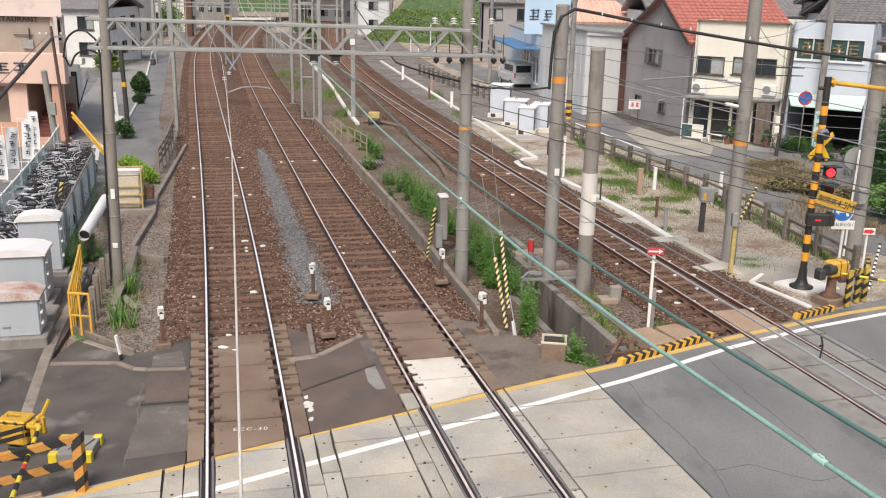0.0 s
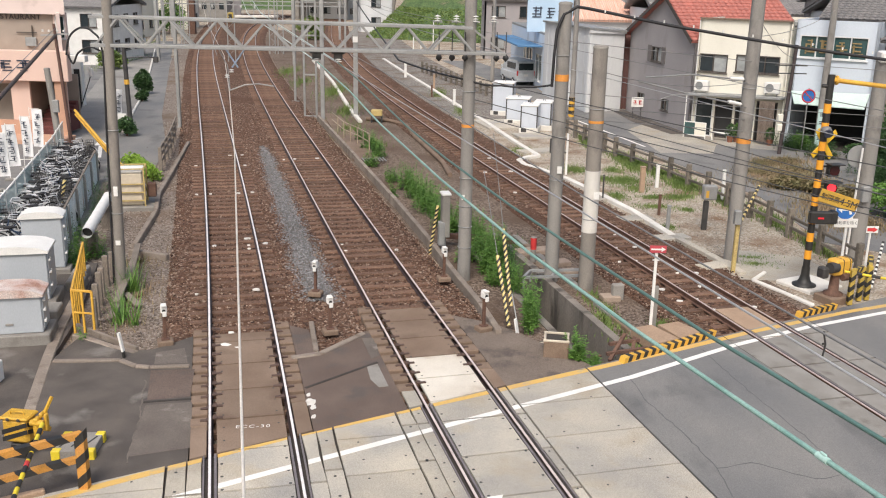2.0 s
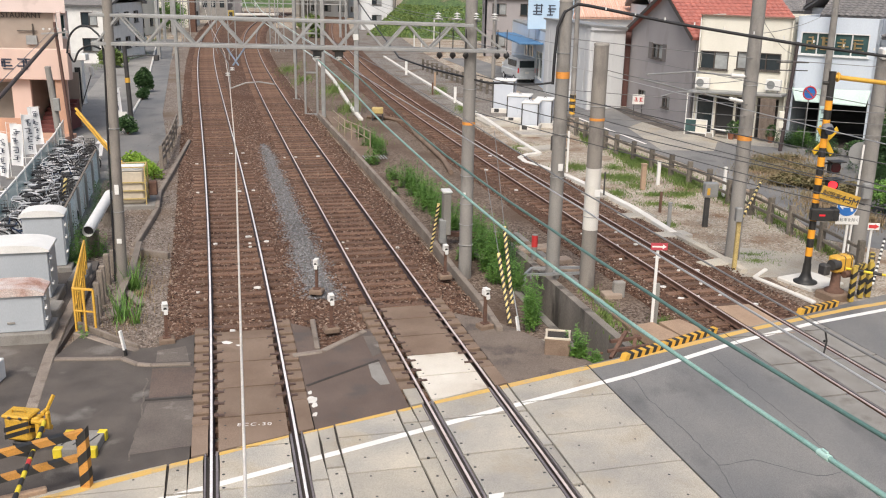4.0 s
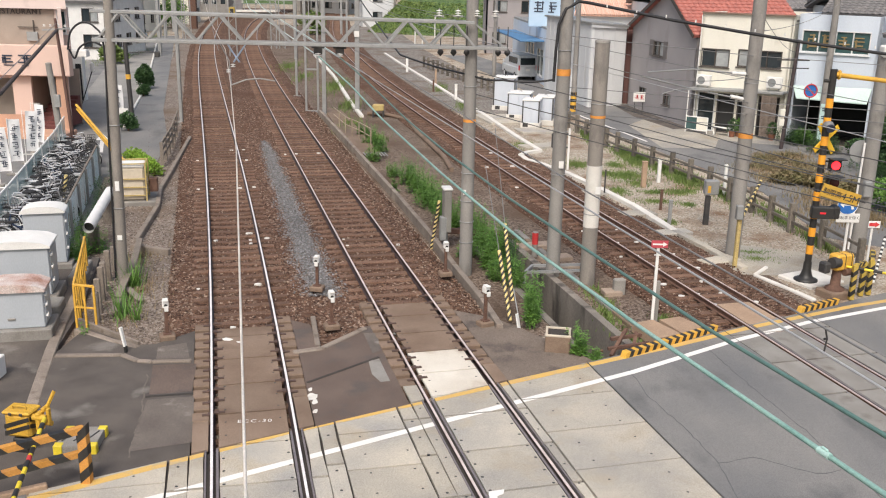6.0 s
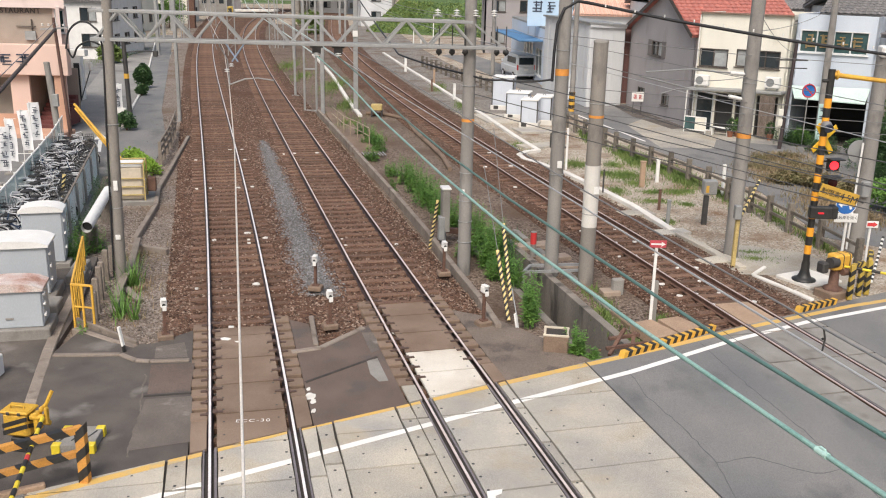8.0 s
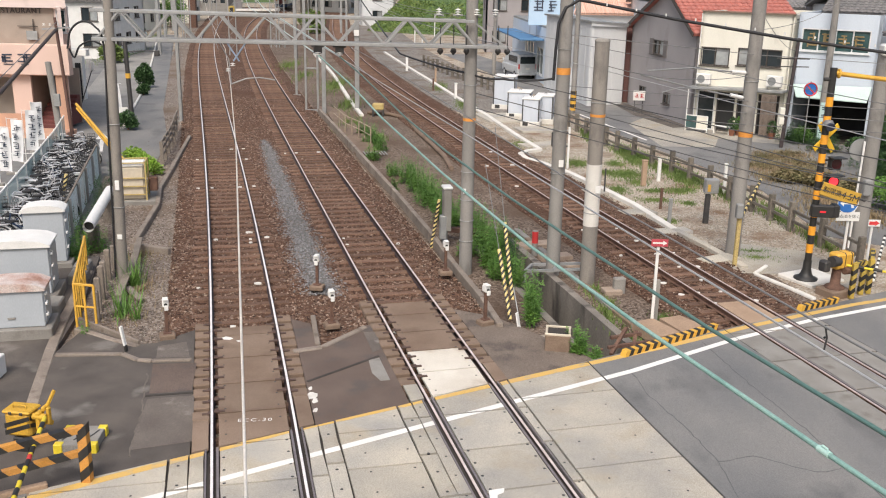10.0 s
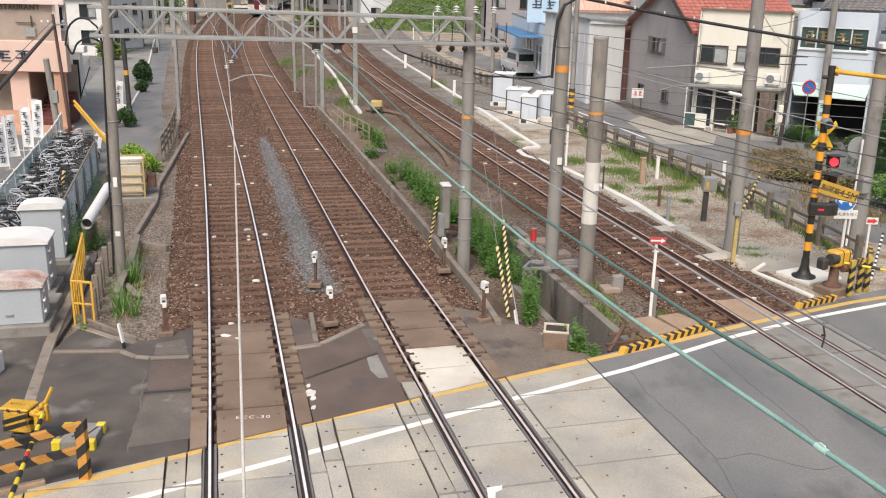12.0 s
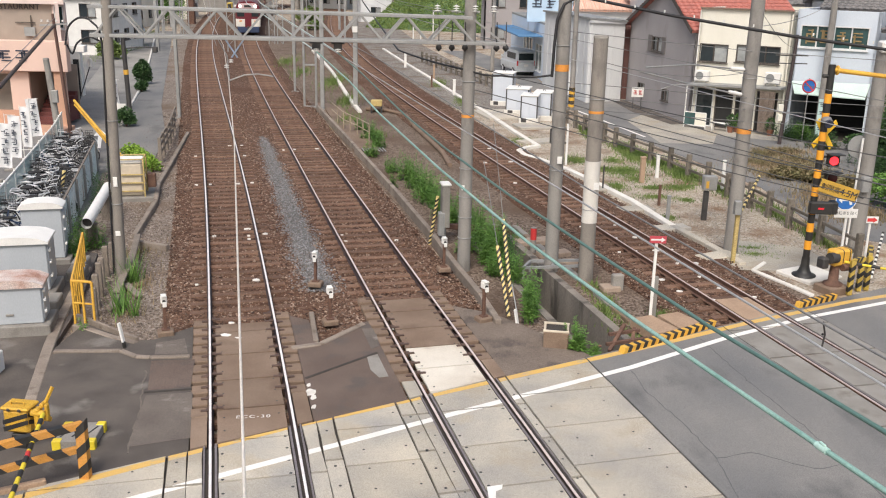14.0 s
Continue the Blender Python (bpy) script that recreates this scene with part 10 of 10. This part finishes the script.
def train_car(lead):
    """A railcar along y: its front end at y = 0, its body behind it."""
    c = thing("train_car", (0, 400, 0), "maroon and ivory electric railcar with lit headlamps" if lead else "maroon and ivory electric railcar", "train", "cars of the train")
    L = 20.0
    prof = [(-1.38, 1.0), (-1.4, 2.2), (-1.38, 3.2), (-1.15, 3.65), (-0.5, 3.85), (0.5, 3.85), (1.15, 3.65), (1.38, 3.2), (1.4, 2.2), (1.38, 1.0)]
    ys = [0.0, 0.12, 0.4] + [L - 0.4, L]
    sc = [0.90, 0.97, 1.0, 1.0, 0.96]
    up = [[(x * s, y, z) for x, z in prof] for y, s in zip(ys, sc)]
    sh = Shape().grid(up, False)
    sh.add(up[0], [tuple(range(len(prof)))]).add(up[-1], [tuple(range(len(prof)))[::-1]])
    body = part("body", sh, MAROON, c, "maroon upper body")
    part("lower_body", Shape().box((0, L / 2, 1.42), (2.84, L - 0.3, 0.9), 0, 0.04).box((0, 0.1, 1.42), (2.72, 0.26, 0.9), 0, 0.06), IVORY, c, "ivory lower body")
    part("underframe", Shape().box((0, L / 2, 0.7), (2.5, L - 0.6, 0.55), 0, 0.05), SKIRT, c)
    part("skirt", Shape().box((0, 0.1, 0.62), (2.5, 0.3, 0.7), 0, 0.08), SKIRT, c, "dark front skirt")
    part("roof_gear", Shape().box((0, L * 0.3, 3.95), (1.5, 2.6, 0.3), 0, 0.05).box((0, L * 0.7, 3.95), (1.5, 2.6, 0.3), 0, 0.05), GALV, c)
    for sx in (-1, 1):
        for i in range(4):
            y = 2.4 + i * 4.9
            part("side_door", Shape().box((sx * 1.395, y, 2.0), (0.03, 1.3, 1.95), 0, 0.01), MAROON, c)
            part("side_window", Shape().box((sx * 1.40, y + 2.4, 2.45), (0.03, 2.6, 0.85), 0, 0.01), GLASS, c)
        for y in (3.0, L - 3.0):
            for d in (-1, 1):
                part("wheel", Shape().cyl((sx * 0.68, y + d, 0.43), (sx * 0.82, y + d, 0.43), 0.43, n=18), RUST, c)
    if lead:
        for x, w in ((-0.82, 0.82), (0, 0.62), (0.82, 0.82)):
            part("front_window", Shape().box((x, -0.01, 2.55), (w, 0.04, 0.85), 0, 0.01), GLASS, c)
        part("end_door", Shape().box((0, -0.045, 1.85), (0.75, 0.05, 1.9), 0, 0.02), MAROON, c)
        part("coupler", Shape().box((0, -0.25, 0.88), (0.3, 0.6, 0.28), 0, 0.04), DARK_STEEL, c)
        for sx in (-1, 1):
            part("headlamp", Shape().cyl((sx * 0.86, -0.03, 3.3), (sx * 0.86, -0.06, 3.3), 0.17, n=18), HEADLAMP, c, "lit headlamp")
            part("tail_lamp", Shape().box((sx * 0.85, -0.04, 1.62), (0.3, 0.03, 0.16), 0, 0.01), ORANGE, c)
        part("front_dome", Shape().box((0, 0.03, 3.32), (2.1, 0.12, 0.62), 0, 0.05), IVORY_PINK, c, "pale pink band above the windscreens")
        part("destination_box", Shape().box((0, -0.035, 3.3), (0.8, 0.05, 0.26), 0, 0.01), BLACK, c)
    return c


# ------------------------------------------------ banners
CLOTH = mat("white_banner_cloth", (0.80, 0.80, 0.80), (0.72, 0.72, 0.73), 2.0, 0.9, 0.1, 40.0, detail=0.05)


def banner(x, y):
    """A tall banner on a pole; the cloth is a rigid piece that swings about the pole."""
    b = thing("banner", (x, y, -0.27), "tall white cloth banner with dark marks on a slim pole", "banner", "banners before the restaurant")
    part("pole", Shape().cyl((0, 0, 0), (0, 0, 2.35), 0.014, n=6).cyl((0, 0, 2.3), (0.45, 0, 2.3), 0.01, n=5), WHITE, b)
    part("foot", Shape().box((0, 0, 0.05), (0.35, 0.35, 0.1), 0, 0.02), CONCRETE_GREY, b)
    rows = []
    for i in range(12):
        t = i / 11
        rows.append([(0.02 + 0.48 * k / 5, 0.05 * math.sin(2.2 * t + 1.2 * k / 5) * t + 0.03 * math.sin(6 * t + k), 2.28 - 1.72 * t) for k in range(6)])
    sh = Shape().grid(rows)
    sh.grid([[(p[0], p[1] + 0.006, p[2]) for p in r][::-1] for r in rows])
    cl = part("cloth", sh, CLOTH, b)
    r = random.Random(int(abs(x) * 100))
    for i in range(4):
        z = 1.95 - 0.36 * i
        mk = Shape()
        for k in range(6):
            w, h = (r.uniform(0.06, 0.22), r.uniform(0.02, 0.04)) if k < 4 else (0.03, r.uniform(0.08, 0.22))
            mk.box((0.27 + r.uniform(-0.08, 0.08), -0.06, z + (0.11 - 0.075 * k if k < 4 else r.uniform(-0.04, 0.04))), (w, 0.006, h))
        part("inscription", mk, NAVY, cl)
    return b, cl


def make_moving():
    cars = [train_car(i == 0) for i in range(3)]
    flags = [banner(x, y) for x, y in ((-17.3, 35.6), (-17.75, 37.6), (-18.15, 39.9), (-18.8, 42.3), (-17.75, 50.0))]
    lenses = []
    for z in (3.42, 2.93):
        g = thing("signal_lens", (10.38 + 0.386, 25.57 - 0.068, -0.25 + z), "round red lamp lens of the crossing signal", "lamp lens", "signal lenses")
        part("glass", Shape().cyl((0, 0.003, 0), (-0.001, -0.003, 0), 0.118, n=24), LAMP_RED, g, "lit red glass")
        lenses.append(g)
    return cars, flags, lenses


def track_y(s0, dist):
    """The y reached on the middle track, dist metres further off than s0."""
    y = s0
    n = 60
    for _ in range(n):
        y += dist / n / math.hypot(1, lean("middle", y))
    return y


def motions():
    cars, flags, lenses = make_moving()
    for i, c in enumerate(cars):
        rows = []
        for t in (0, 2, 4, 6, 8, 9, 10, 10.5, 11, 11.5, 12, 12.5, 13, 13.5, 14):
            far = TRAIN_V * (14 - t) + 20.6 * i
            y = track_y(TRAIN_END, far)
            yb = track_y(TRAIN_END, far + 18)
            a, b = Vector((middle(y), y)), Vector((middle(yb), yb))
            rows.append((t, pose(a.x, a.y, 0.0, 0, 0, math.degrees(math.atan2(b.y - a.y, b.x - a.x)) - 90)))
        walk(c, rows)
    r = random.Random(3)
    for k, (b, cl) in enumerate(flags):
        rows = []
        a = r.uniform(-40, 20)
        t = 0.0
        while t <= 14.01:
            sway = 24 * math.sin(1.1 * t + k * 1.3) + 14 * math.sin(2.7 * t + k * 2.1)
            rows.append((min(t, 14), pose(0, 0, 0, 0, 4 * math.sin(1.9 * t + k), 15 + sway)))
            t += 0.5
        walk(cl, rows)
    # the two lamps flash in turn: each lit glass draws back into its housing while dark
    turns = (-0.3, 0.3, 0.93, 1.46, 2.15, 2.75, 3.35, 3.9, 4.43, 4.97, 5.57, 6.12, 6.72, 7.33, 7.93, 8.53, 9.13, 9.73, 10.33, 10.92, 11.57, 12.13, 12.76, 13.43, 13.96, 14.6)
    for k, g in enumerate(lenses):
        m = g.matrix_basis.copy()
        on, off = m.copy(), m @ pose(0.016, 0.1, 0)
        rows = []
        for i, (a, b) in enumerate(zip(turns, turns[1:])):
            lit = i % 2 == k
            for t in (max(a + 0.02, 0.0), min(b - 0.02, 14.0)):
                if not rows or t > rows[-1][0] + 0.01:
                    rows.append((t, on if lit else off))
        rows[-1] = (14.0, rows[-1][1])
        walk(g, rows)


TRAIN_V, TRAIN_END = 21.6, 112.2


# ------------------------------------------------ building the place
make_ground()
make_bed("ballast", lambda y: west(y) - 2.15, lambda y: middle(y) + 2.15, 19.0, 210, "rust-brown stone ballast under the twin tracks", ("west", "middle"))
make_bed("ballast", lambda y: east(y) - 2.1, lambda y: east(y) + 2.3, 21.0, 210, "rust-brown stone ballast under the single track", ("east",))
make_track("west", 1.5, 12.5, 180, "standard-gauge track with rust-brown sleepers and bright rails")
make_track("middle", 1.5, 12.5, 180, "standard-gauge track with rust-brown sleepers and bright rails")
make_track("east", 1.132, 20.5, 180, "narrow-gauge single track with rusty rails")
make_verges()
make_road()
make_overhead()
make_houses_east()
make_restaurant()
make_west_side()
make_middle()
make_east_side()
make_distance()
make_stones()
motions()
